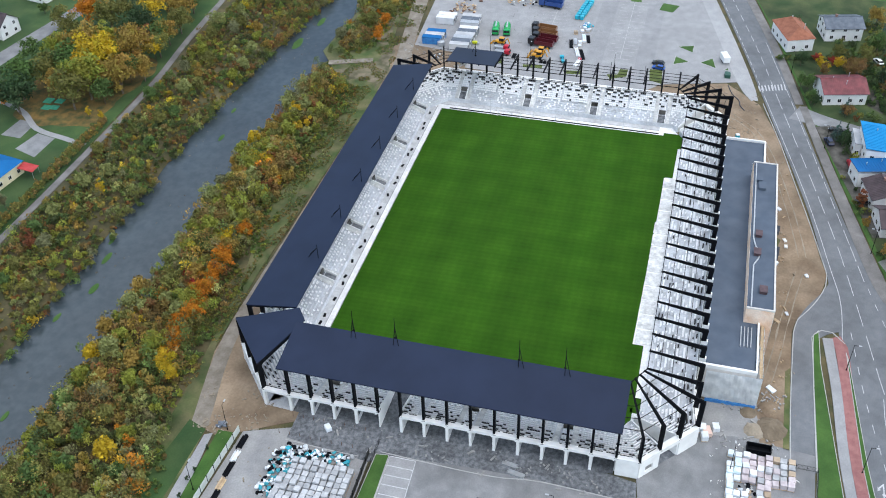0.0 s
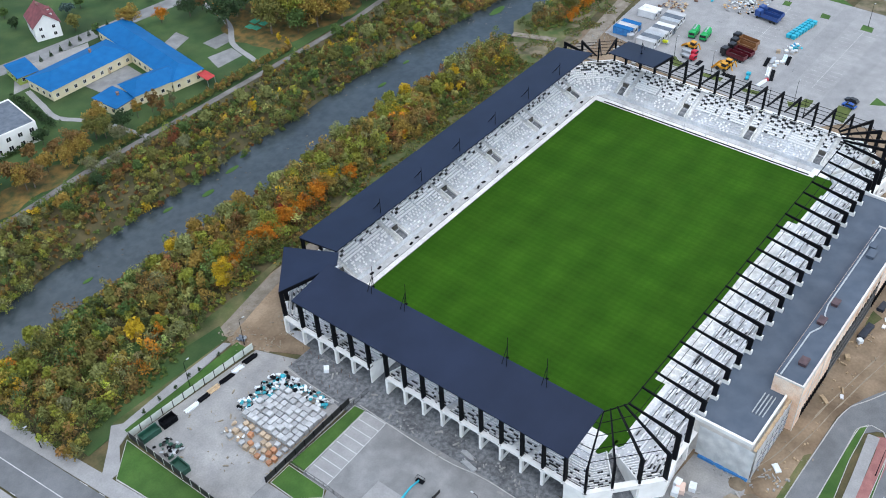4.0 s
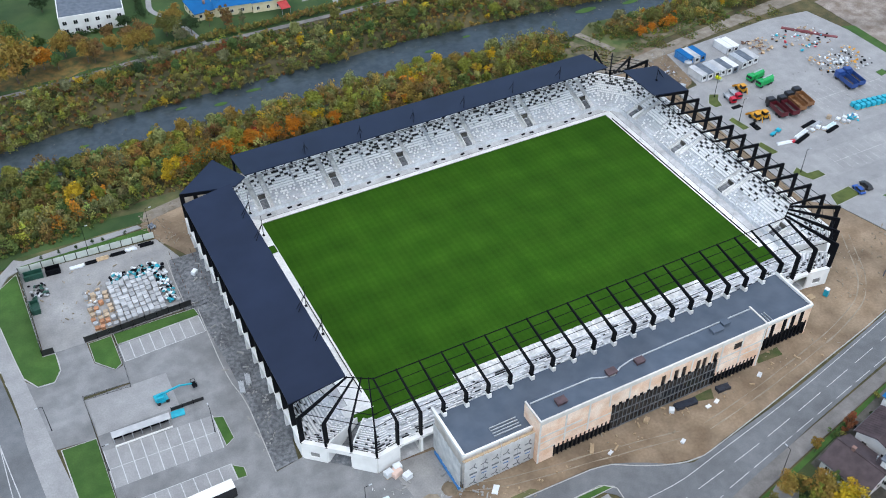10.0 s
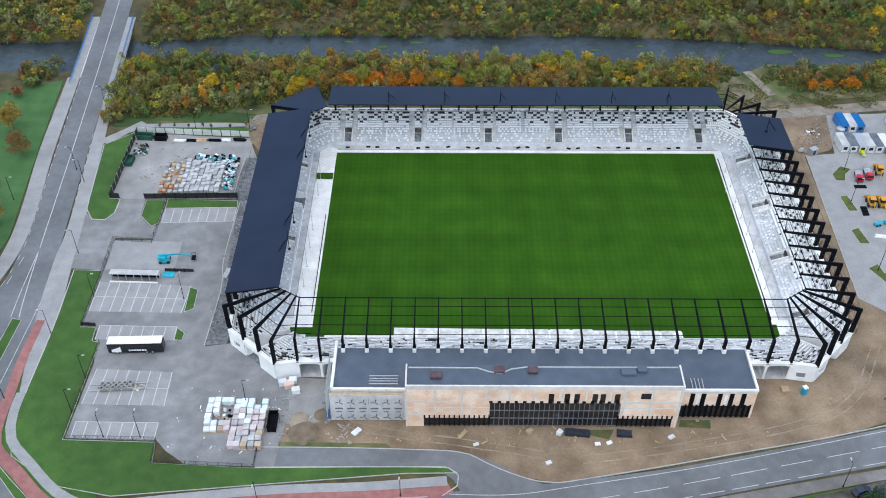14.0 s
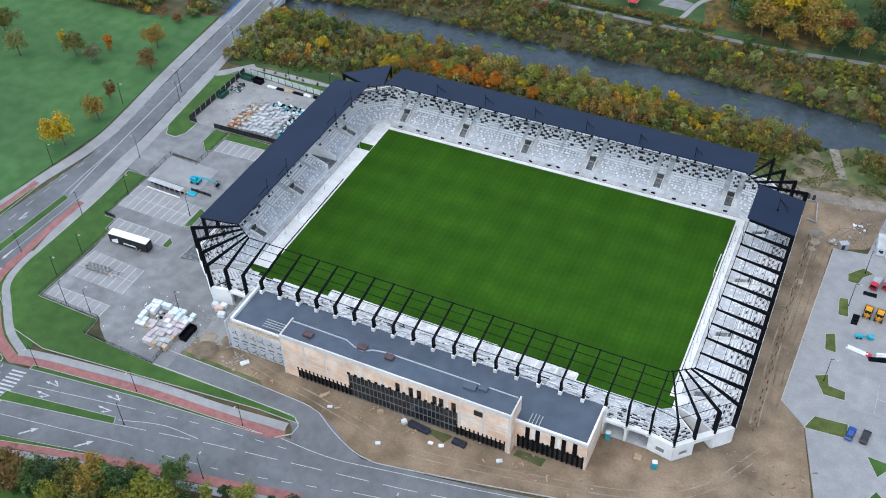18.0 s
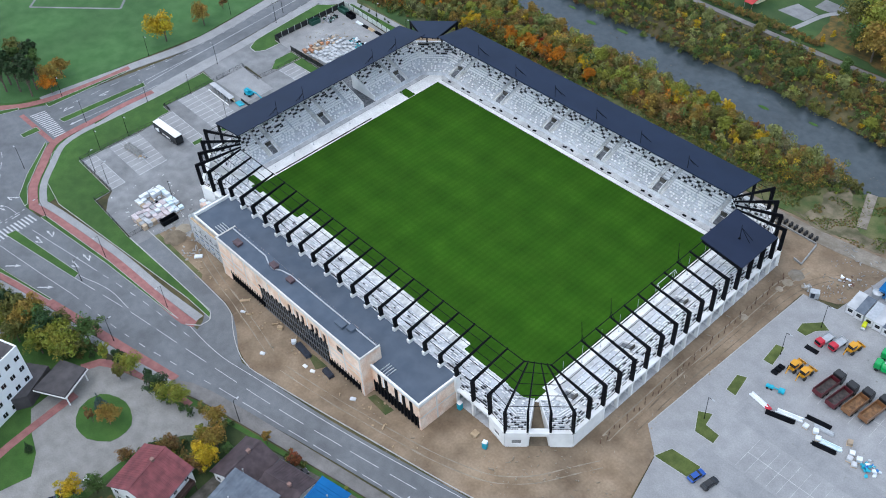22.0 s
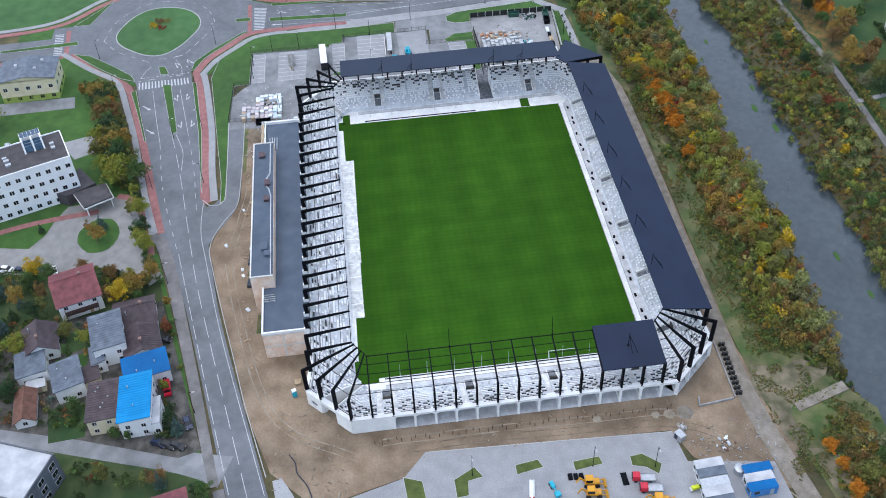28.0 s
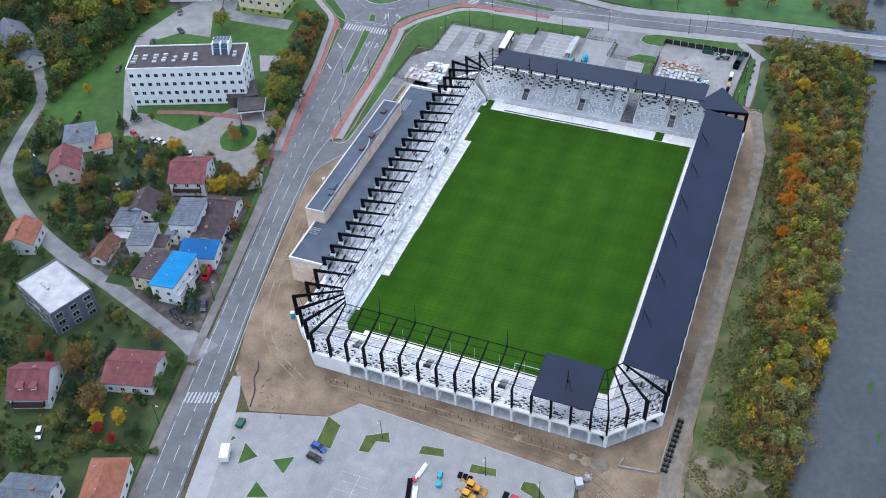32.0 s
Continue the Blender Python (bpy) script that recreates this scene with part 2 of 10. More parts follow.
def pitch_mat():
    """Mown turf with faint broad mowing bands across and fine rolled lines."""
    m = mat("pitch_turf", (0.022, 0.074, 0.0035), (0.029, 0.087, 0.0048), 0.12, 0.9, spec=0.12, fine=3.5, stain=0.1, stain_scale=0.03)
    n, l = m.node_tree.nodes, m.node_tree.links
    b = n["Principled BSDF"]
    src = b.inputs["Base Color"].links[0].from_socket
    geo = n.new("ShaderNodeNewGeometry")
    sep = n.new("ShaderNodeSeparateXYZ")
    l.new(geo.outputs["Position"], sep.inputs[0])
    total = None
    for axis, period, depth in (("X", 12.4, 0.035), ("X", 5.1, 0.03), ("Y", 10.6, 0.07), ("Y", 23.0, 0.035), ("X", 1.55, 0.05), ("Y", 2.1, 0.03)):
        k = n.new("ShaderNodeMath")
        k.operation = "MULTIPLY"
        k.inputs[1].default_value = 2 * math.pi / period
        l.new(sep.outputs[axis], k.inputs[0])
        s = n.new("ShaderNodeMath")
        s.operation = "SINE"
        l.new(k.outputs[0], s.inputs[0])
        d = n.new("ShaderNodeMath")
        d.operation = "MULTIPLY_ADD"
        d.inputs[1].default_value = depth
        d.inputs[2].default_value = 1.0
        l.new(s.outputs[0], d.inputs[0])
        if total is None:
            total = d.outputs[0]
        else:
            q = n.new("ShaderNodeMath")
            q.operation = "MULTIPLY"
            l.new(total, q.inputs[0])
            l.new(d.outputs[0], q.inputs[1])
            total = q.outputs[0]
    v = n.new("ShaderNodeVectorMath")
    v.operation = "SCALE"
    l.new(src, v.inputs[0])
    l.new(total, v.inputs["Scale"])
    l.new(v.outputs["Vector"], b.inputs["Base Color"])
    return m


M_PITCH = pitch_mat()

# ---- mesh helpers ----
HARD_DISCS, HARD_AREAS = [], []      # where paving or a building leaves no room for plants

def quads_obj(name, verts, faces, material, parent=None):
    me = bpy.data.meshes.new(name)
    me.from_pydata(verts, [], faces)
    for m in (material if isinstance(material, (list, tuple)) else [material]):
        me.materials.append(m)
    me.update()
    ob = new(name, me)
    if parent:
        ob.parent = parent
    return ob


def part(name, bm, material, parent, label=""):
    me = bpy.data.meshes.new(name)
    bmesh.ops.recalc_face_normals(bm, faces=bm.faces)
    bm.to_mesh(me)
    bm.free()
    for m in (material if isinstance(material, (list, tuple)) else [material]):
        me.materials.append(m)
    ob = new(name, me)
    if parent is not None:
        ob.parent = parent
    if label:
        ob["label"] = label
    return ob


def empty(name, m=None):
    ob = new(name)
    ob.empty_display_size = 0.5
    if m is not None:
        ob.matrix_basis = m
    return ob


def box(bm, x0, x1, y0, y1, z0, z1, m=None):
    vs = [bm.verts.new((x, y, z)) for z in (z0, z1) for x, y in ((x0, y0), (x1, y0), (x1, y1), (x0, y1))]
    if m is not None:
        for v in vs:
            v.co = m @ v.co
    fs = [bm.faces.new([vs[i] for i in f]) for f in ((3, 2, 1, 0), (4, 5, 6, 7), (0, 1, 5, 4), (1, 2, 6, 5), (2, 3, 7, 6), (3, 0, 4, 7))]
    return fs


def prism(bm, pts, z0, z1):
    """A straight-sided solid over a plan outline; z0 and z1 may be lists, one height a corner."""
    n = len(pts)
    z0 = z0 if isinstance(z0, (list, tuple)) else [z0] * n
    z1 = z1 if isinstance(z1, (list, tuple)) else [z1] * n
    lo = [bm.verts.new((p[0], p[1], z)) for p, z in zip(pts, z0)]
    hi = [bm.verts.new((p[0], p[1], z)) for p, z in zip(pts, z1)]
    fs = [bm.faces.new(lo[::-1]), bm.faces.new(hi)]
    for i in range(n):
        j = (i + 1) % n
        fs.append(bm.faces.new((lo[i], lo[j], hi[j], hi[i])))
    return fs


def beam(bm, a, b, w0, h0, w1=None, h1=None):
    """A tapered bar of box section from a to b."""
    a, b = Vector(a), Vector(b)
    w1, h1 = w1 or w0, h1 or h0
    d = (b - a).normalized()
    side = d.cross(Vector((0, 0, 1)))
    side = side.normalized() if side.length > 1e-3 else Vector((1, 0, 0))
    up = side.cross(d)
    vs = []
    for p, w, h in ((a, w0, h0), (b, w1, h1)):
        vs += [bm.verts.new(p + side * sx * w / 2 + up * sz * h / 2) for sx, sz in ((-1, -1), (1, -1), (1, 1), (-1, 1))]
    for f in ((3, 2, 1, 0), (4, 5, 6, 7), (0, 1, 5, 4), (1, 2, 6, 5), (2, 3, 7, 6), (3, 0, 4, 7)):
        bm.faces.new([vs[i] for i in f])


def cyl(bm, a, b, r0, r1=None, n=8):
    a, b = Vector(a), Vector(b)
    r1 = r0 if r1 is None else r1
    d = (b - a).normalized()
    s = d.orthogonal().normalized()
    u = d.cross(s)
    ra = [bm.verts.new(a + (s * math.cos(k * 2 * math.pi / n) + u * math.sin(k * 2 * math.pi / n)) * r0) for k in range(n)]
    rb = [bm.verts.new(b + (s * math.cos(k * 2 * math.pi / n) + u * math.sin(k * 2 * math.pi / n)) * r1) for k in range(n)]
    bm.faces.new(ra[::-1])
    bm.faces.new(rb)
    for k in range(n):
        bm.faces.new((ra[k], ra[(k + 1) % n], rb[(k + 1) % n], rb[k]))


def smooth_line(pts, step=3.0):
    """Points along a soft curve through pts (Catmull-Rom)."""
    p = [np.array(v, float) for v in pts]
    p = [2 * p[0] - p[1]] + p + [2 * p[-1] - p[-2]]
    out = []
    for i in range(1, len(p) - 2):
        n = max(1, int(np.linalg.norm(p[i + 1][:2] - p[i][:2]) / step))
        for k in range(n):
            t = k / n
            out.append(0.5 * (2 * p[i] + (p[i + 1] - p[i - 1]) * t + (2 * p[i - 1] - 5 * p[i] + 4 * p[i + 1] - p[i + 2]) * t ** 2 + (3 * p[i] - p[i - 1] - 3 * p[i + 1] + p[i + 2]) * t ** 3))
    out.append(p[-2])
    return out


def slab(name, pts, top, material, label, category, thick=0.3, soft=False, wobble=0.0, group=""):
    """A flat piece of ground with an outline of its own."""
    if soft:
        pts = [tuple(q) for q in smooth_line(list(pts) + [pts[0]], 2.0)[:-1]]
    if wobble:
        pts = [(x + wobble * noise.noise((x * 0.21, y * 0.21, 3.1)), y + wobble * noise.noise((x * 0.21, y * 0.21, 9.7))) for x, y in pts]
    if material not in (M_GRASS, M_PARK, M_LITTER, M_WILD, M_GARDEN, M_DRYTURF, M_TROD, M_FIELD, M_DIRT, M_SOIL, M_DUST, M_YARD):
        HARD_AREAS.append(np.array(pts, float))
    bm = bmesh.new()
    prism(bm, pts, top - thick, top)
    ob = part(name, bm, material, None)
    return tagged(ob, label, category, group, "structure")


def ribbon(name, pts, top, material, label, category, thick=0.3, step=3.0):
    """A road or path along (x, y, width) stations."""
    line = smooth_line(pts, step)
    left, right = [], []
    for i, q in enumerate(line):
        a, b = line[max(0, i - 1)], line[min(len(line) - 1, i + 1)]
        d = (b - a)[:2] / (np.linalg.norm((b - a)[:2]) + 1e-9)
        nrm = np.array((-d[1], d[0]))
        HARD_DISCS.append((q[0], q[1], q[2] / 2 + 0.4))
        left.append(q[:2] + nrm * q[2] / 2)
        right.append(q[:2] - nrm * q[2] / 2)
    bm = bmesh.new()
    rows = [[bm.verts.new((*p, z)) for p in side] for side, z in ((left, top), (right, top), (left, top - thick), (right, top - thick))]
    for i in range(len(line) - 1):
        bm.faces.new((rows[0][i], rows[1][i], rows[1][i + 1], rows[0][i + 1]))
        bm.faces.new((rows[2][i], rows[0][i], rows[0][i + 1], rows[2][i + 1]))
        bm.faces.new((rows[1][i], rows[3][i], rows[3][i + 1], rows[1][i + 1]))
    ob = part(name, bm, material, None)
    return tagged(ob, label, category, "", "structure")


def stripe_quads(pts, width, dash=0.0, gap=0.0, z=0.0):
    """Paint strips of a width along pts, dashed where a gap is given."""
    line = smooth_line(pts, 0.8)
    verts, faces, run = [], [], 0.0
    for i in range(len(line) - 1):
        a, b = line[i][:2], line[i + 1][:2]
        seg = np.linalg.norm(b - a)
        on = gap == 0 or (run % (dash + gap)) < dash
        run += seg
        if not on or seg < 1e-6:
            continue
        d = (b - a) / seg
        nrm = np.array((-d[1], d[0])) * width / 2
        k = len(verts)
        verts += [(*(a + nrm), z), (*(a - nrm), z), (*(b - nrm), z), (*(b + nrm), z)]
        faces.append((k, k + 1, k + 2, k + 3))
    return verts, faces


def in_area(x, y, poly):
    px, py = poly[:, 0], poly[:, 1]
    qx, qy = np.roll(px, 1), np.roll(py, 1)
    cross = (py > y) != (qy > y)
    with np.errstate(divide="ignore", invalid="ignore"):
        return int(np.sum(cross & (x < (qx - px) * (y - py) / (qy - py) + px))) % 2 == 1


def is_free(x, y, r=0.0):
    """True where no road, paving or building lies within r."""
    d = np.array(HARD_DISCS)
    if np.any((d[:, 0] - x) ** 2 + (d[:, 1] - y) ** 2 < (d[:, 2] + r) ** 2):
        return False
    return not any(p[:, 0].min() < x < p[:, 0].max() and p[:, 1].min() < y < p[:, 1].max() and in_area(x, y, p) for p in HARD_AREAS)


def footprint(cx, cy, lx, ly, rot):
    """Keep plants off a building's plan."""
    a = math.radians(rot)
    n = max(1, int(max(lx, ly) / 4))
    for k in range(n):
        f = (k + 0.5) / n - 0.5
        u, v = (f * lx, 0) if lx > ly else (0, f * ly)
        HARD_DISCS.append((cx + u * math.cos(a) - v * math.sin(a), cy + u * math.sin(a) + v * math.cos(a), min(lx, ly) / 2 + 0.6))

# ---- the ground: one sheet to the horizon, with the river's channel in it ----
RIVER_S = [(-900, 78), (-300, 84), (-130, 88.5), (-100, 90.4), (-68, 89.6), (-30, 88.2), (30, 88.6), (60, 86), (80, 85), (128, 85), (200, 84), (320, 88), (1000, 120)]
RIVER_N = [(-900, 96), (-300, 100), (-130, 105), (-90, 109.2), (-42, 109.6), (-25, 109), (21, 109.6), (53, 107.6), (80, 105.6), (128, 100), (200, 98), (320, 104), (1000, 138)]


def along(table, x):
    return float(np.interp(x, [p[0] for p in table], [p[1] for p in table]))


def ground_z(x, y):
    s, n = along(RIVER_S, x), along(RIVER_N, x)
    if y < (s + n) / 2:
        d = s - y
    else:
        d = y - n
    wob = 0.8 * noise.noise((x * 0.12, y * 0.12, 0.3))
    d += wob
    bank = min(1.0, max(0.0, (d + 1.5) / 9.0))
    return -4.2 + 4.2 * bank * bank * (3 - 2 * bank)


def build_ground():
    xs = sorted({*np.arange(-240, 260, 4.0).tolist(), -3500.0, -1500.0, -800.0, -500.0, -350.0, -280.0, 280.0, 350.0, 500.0, 800.0, 1500.0, 3500.0})
    ys = sorted({*np.arange(70, 125, 2.0).tolist(), *np.arange(-150, 70, 10.0).tolist(), *np.arange(130, 260, 10.0).tolist(), -3500.0, -1500.0, -800.0, -400.0, -250.0, -200.0, 300.0, 400.0, 700.0, 1500.0, 3500.0})
    verts, faces = [], []
    for y in ys:
        for x in xs:
            verts.append((x, y, ground_z(x, y) - 0.12))
    w = len(xs)
    for j in range(len(ys) - 1):
        for i in range(w - 1):
            faces.append((j * w + i, j * w + i + 1, (j + 1) * w + i + 1, (j + 1) * w + i))
    ob = quads_obj("ground", verts, faces, M_ROUGH)
    for p in ob.data.polygons:
        p.use_smooth = True
    tagged(ob, "rough grassy ground with brown earth sloping to the river", "ground", kind="structure")


build_ground()
water_s = smooth_line([(x, y - 3.5) for x, y in RIVER_S], 12)
water_n = smooth_line([(x, y + 3.5) for x, y in RIVER_N], 12)
bm = bmesh.new()
bm.faces.new([bm.verts.new((*p[:2], -3.1)) for p in water_s] + [bm.verts.new((*p[:2], -3.1)) for p in water_n[::-1]])
river = part("water", bm, M_WATER, None)
tagged(river, "grey shallow river water with a rippled surface", "river", kind="structure")

# dirt of the building site, tracks and yards
slab("ground_dirt", [(-58, -50), (-59, -66), (-62, -70.6), (-23, -71.4), (-18.1, -72.4), (-14.2, -74.8), (-9.1, -77.4), (-3.8, -79.2), (0.3, -79.7), (6.2, -78.6), (21.3, -75.7), (42.7, -71.2), (60, -67.4), (81, -61.6), (92, -50.5), (87, -30), (80.6, -24), (83, 35.8), (91, 38), (97, 46), (103, 58), (88, 66), (76, 62), (60, 60), (0, 60.5), (-40, 61), (-70, 60.5), (-84, 56), (-86, 49), (-82, 42), (-78, 34), (-60, 30)],
     0.0, M_DIRT, "bare brown churned dirt round the building site", "dirt", soft=False, wobble=1.2)
slab("pavement_lot_east", [(80.5, -24.2), (83.2, 35.8), (92, 37), (95, 57), (140, 60), (158, 58), (161.4, 40), (161, -5), (160, -40), (125, -51.5), (94, -54), (92.6, -50), (87, -30)],
     0.06, M_PAVER, "wide car park of pale grey block paving", "car park")
slab("verge_lot_edge", [(161.2, 44), (161, -5), (164, -1), (165.4, 42)], 0.09, M_GRASS, "narrow green verge at the edge of the car park", "grass")
slab("field", [(165.6, 62), (164.2, -1), (172, -5), (260, 8), (262, 70)], 0.03, M_FIELD, "bare ploughed brown field beside the car park", "field")
slab("ground_dirt", [(161.2, -5), (160.6, -30), (200, -24), (215, -2), (172, -5.4)], 0.02, M_TROD, "trodden earth yard round a shed", "dirt", wobble=0.8)
ribbon("track", [(-84, 54, 4), (-60, 58.6, 3.6), (-35.7, 59.2, 3.2), (8.6, 58, 3.6), (50, 57.4, 4), (78, 57.5, 5), (110, 62, 5), (160, 68, 6), (230, 72, 6)], 0.05, M_TRACK, "gravel track between the stand and the scrub", "track")
slab("verge_river", [(-118, 51), (-84, 52), (-80, 57), (-60, 61), (-35, 61.5), (8, 60.5), (50, 60), (78, 60.5), (100, 66), (135, 70.5), (138, 84), (84, 87), (70, 78), (8, 71), (-16, 69), (-36, 64.5), (-70, 62), (-118, 60)], 0.03, M_WILD, "strip of rough green grass beside the track", "grass", wobble=1.0)
slab("verge_river", [(-126, 50), (-121, 50.4), (-117, 53), (-84.6, 52), (-83, 57), (-100, 58.5), (-117, 57.5), (-126, 56)], 0.055, M_PARK, "green grass bank between the path and the scrub", "grass", wobble=0.8)
slab("pavement_path_yard", [(-127, 41.2), (-124.5, 41.2), (-120.4, 46.8), (-116.4, 48.4), (-100.5, 49.1), (-85.2, 50.2), (-86, 51.8), (-101.6, 51.9), (-116, 51.2), (-118, 52.8), (-122.4, 48.2), (-127.4, 43.6)], 0.075, M_PAVER, "grey paved path behind the white fence", "path")

slab("verge_fence", [(-117.2, 46.9), (-84, 45), (-84, 49.3), (-117, 49.4)], 0.1, M_GRASS, "green grass strip between the fence and the path", "grass")

# west yards and car park
slab("pavement_yard", [(-117.6, 46.5), (-117.6, 14.8), (-115, 14.6), (-108, 14.4), (-84.5, 14.8), (-78, 30), (-83, 44)], 0.05, M_GRAVEL, "grey gravel yard used to store building material", "yard", wobble=0.3)
slab("road_yard_entry", [(-115, 14.6), (-115.2, 8.4), (-117.2, 5.2), (-120.6, 5.4), (-123.4, 9), (-126.4, 6), (-122, -14), (-112.4, -15), (-112.4, -2), (-102, -2.5), (-101.8, 3.5), (-104, 2.6), (-107.8, 7), (-108, 14.4)], 0.045, M_OLDASPH, "pale asphalt driveway into the yard", "driveway")
slab("pavement_lot_west", [(-112.4, -3), (-102, -3), (-102, 10.2), (-81.5, 10.8), (-80.4, -10), (-80.3, -21.5), (-81.3, -41.4), (-74, -40.2), (-60, -51), (-58.6, -60), (-60, -76), (-79, -75.6), (-84, -72), (-86.4, -69.4), (-106.8, -68.8), (-106.2, -47), (-108.4, -36), (-112.4, -35), (-112.2, -15)],
     0.05, M_OLDASPH, "car park of grey asphalt and paving beside the stand", "car park")
for pts, n in (([(-112, -19.2), (-88.4, -20.6), (-89, -30.2), (-112, -29.8)], 9), ([(-108, -34.6), (-89, -35), (-89, -39.5), (-108, -39.3)], 7), ([(-105, -48.6), (-87.2, -49.6), (-87, -59.6), (-105.8, -59.2)], 7), ([(-105.6, -64.2), (-87.2, -64.4), (-87.2, -69), (-105.6, -68.6)], 7), ([(-101.4, 4.2), (-81.8, 5), (-81.8, 10.6), (-101.4, 10)], 8), ([(-112, -3.4), (-94, -3.6), (-94, -14.5), (-112, -14.6)], 0)):
    slab("pavement_bays", pts, 0.062, M_PAVER, "parking bays of pale block paving with white lines", "parking bays")
    (ax, ay), (bx, by), (cx, cy), (dx, dy) = pts
    verts, faces = [], []
    for i in range(n + 1):
        f = i / max(n, 1)
        v, q = stripe_quads([(ax + (bx - ax) * f, ay + (by - ay) * f), (dx + (cx - dx) * f, dy + (cy - dy) * f)], 0.2, z=0.07)
        faces += [tuple(k + len(verts) for k in fc) for fc in q]
        verts += v
    if n:
        v, q = stripe_quads([(ax, (ay + dy) / 2), (bx, (by + cy) / 2)] if abs(ay - dy) > 8 else [(ax, ay), (bx, by)], 0.14, z=0.07)
        faces += [tuple(k + len(verts) for k in fc) for fc in q]
        verts += v
        tagged(quads_obj("marking_bays", verts, faces, M_BAYLINE), "white painted lines of parking bays", "road marking", kind="structure")
slab("pavement_yard", [(-60.4, -51.2), (-49.6, -51.2), (-49.6, -63.4), (-54, -64.4), (-60.6, -64.6)], 0.048, M_GRAVEL, "worn grey hardstanding at the end of the building", "yard", wobble=0.7)
slab("pavement_dark", [(-82.4, 34), (-73, 34), (-74, 12), (-74.5, -30), (-76, -40.4), (-81.3, -41.2), (-80.3, -21.5), (-80.4, -10), (-81.6, 10.8), (-84.4, 15)], 0.065, M_DARKPAVE, "dark unfinished paving base along the stand", "paving base", wobble=0.3)
def edging(pts, z=0.12, w=0.14):
    """A concrete edge round a verge."""
    bm = bmesh.new()
    for a, b in zip(pts, list(pts[1:]) + [pts[0]]):
        beam(bm, (*a, z - 0.1), (*b, z - 0.1), w, 0.2)
    tagged(part("kerb", bm, M_KERB, None), "pale concrete edging round a grass verge", "kerb", kind="structure")


G_LABEL = "mown green grass verge with a concrete edge"
for pts, sft in (([(-118.4, 46.8), (-126.4, 40.2), (-123.3, 9.7), (-120.8, 5.7), (-117.2, 5.4), (-115.3, 8.4), (-115.2, 14.4), (-118, 14.6)], 0),
            ([(-107.6, 13.9), (-107.6, 7.2), (-103.9, 2.8), (-102.2, 4), (-102.2, 14)], 0),
            ([(-101.6, 14.3), (-82, 13.8), (-81.6, 11), (-101.6, 10.4)], 0),
            ([(-119.9, -14.8), (-112.5, -15.1), (-112.6, -35.2), (-108.8, -35.3), (-108.6, -39.8), (-106.6, -40.4), (-107.2, -69.2), (-86.7, -69.8), (-86.3, -75.2), (-64.5, -76.4), (-23.5, -75.8), (-20.8, -77.4), (-32, -77.6), (-93, -83.6), (-106, -81), (-117, -73.5), (-119.6, -66), (-119.3, -35)], 0),
            ([(-88.5, -21.2), (-86.4, -22), (-86.2, -28.7), (-88.3, -30)], 0), ([(-88.9, -35.4), (-86.8, -37.1), (-87, -39.5), (-88.9, -39.3)], 0),
            ([(94.2, -18.2), (89.2, -18.3), (86.3, -13.1), (89.3, -11.4), (90, -15), (93.9, -15.4)], 0), ([(89.9, -3.5), (87.2, -3.4), (86.4, 2.1), (88.7, 3.1)], 0), ([(90.8, 10.3), (88.2, 10.2), (87.6, 16.6), (89.8, 17.2)], 0),
            ([(88.7, 23.9), (88.3, 26.9), (91.8, 30.8), (94.5, 29.4), (92.2, 26.9), (91.3, 23.8)], 0), ([(96.2, -29.4), (86.8, -30.1), (88.5, -25.7), (96, -25.1)], 0),
            ([(104, -37.6), (101.1, -32.5), (106.9, -32.9)], 0), ([(110.8, -38.3), (114, -33.1), (116, -38.5)], 0), ([(101.5, -46.7), (104.3, -41.4), (108.2, -45.2)], 0), ([(100.8, -50.9), (101.1, -49.3), (102.6, -50.6)], 0),
            ):
    slab("verge", pts, 0.11, M_DRYTURF if 80 < pts[0][0] < 98 else M_GRASS, "dull green new turf island in the car park" if 80 < pts[0][0] < 98 else G_LABEL, "grass")
    edging(pts)

# roads
ribbon("road_bridge", [(-133, -85, 20), (-132.8, -64, 19), (-131.5, -45, 17.5), (-131, -25, 13), (-131.2, -6.5, 10.2), (-135.4, 40, 9.6), (-138.8, 77, 9.8), (-142, 110, 9.8), (-149, 180, 9.8), (-160, 300, 9.8)], 0.03, M_ASPHALT, "grey asphalt road leading to the bridge", "road")
ribbon("pavement_bridge_road", [(-116.5, -70, 4), (-121.2, -36, 5.5), (-123.6, -12, 5), (-124.5, 3, 4), (-128.8, 43, 3.6), (-132.4, 76.5, 3)], 0.1, M_PAVER, "grey paved footway beside the road", "pavement")
ribbon("pavement_bridge_road", [(-147, -62, 4), (-142, -30, 4), (-138.4, -3, 4.4), (-142.8, 38, 4.4), (-146, 77.8, 4)], 0.1, M_PAVER, "grey paved footway beside the road", "pavement")
ribbon("road_main", [(-112, -103, 22), (-92, -100.4, 19.6), (-56, -94, 19), (-30, -91.2, 17), (-8, -87.6, 13.5), (14, -82.6, 9.6), (36, -78, 8.4), (84, -67.4, 9.2), (124, -58.4, 10), (200, -38, 10), (400, 20, 10)], 0.03, M_ASPHALT, "grey asphalt main road with worn white lines", "road")
ribbon("road_access", [(-64.6, -73.6, 5.2), (-40, -73.6, 5.2), (-23, -74.4, 5.8), (-17, -78.2, 10), (-8, -84, 11), (-2, -86, 11)], 0.035, M_ASPHALT, "grey asphalt access road to the site", "road")
bm = bmesh.new()
prism(bm, [(-133.5 + 27 * math.cos(a * math.pi / 24), -106 + 27 * math.sin(a * math.pi / 24)) for a in range(48)], -0.3, 0.034)
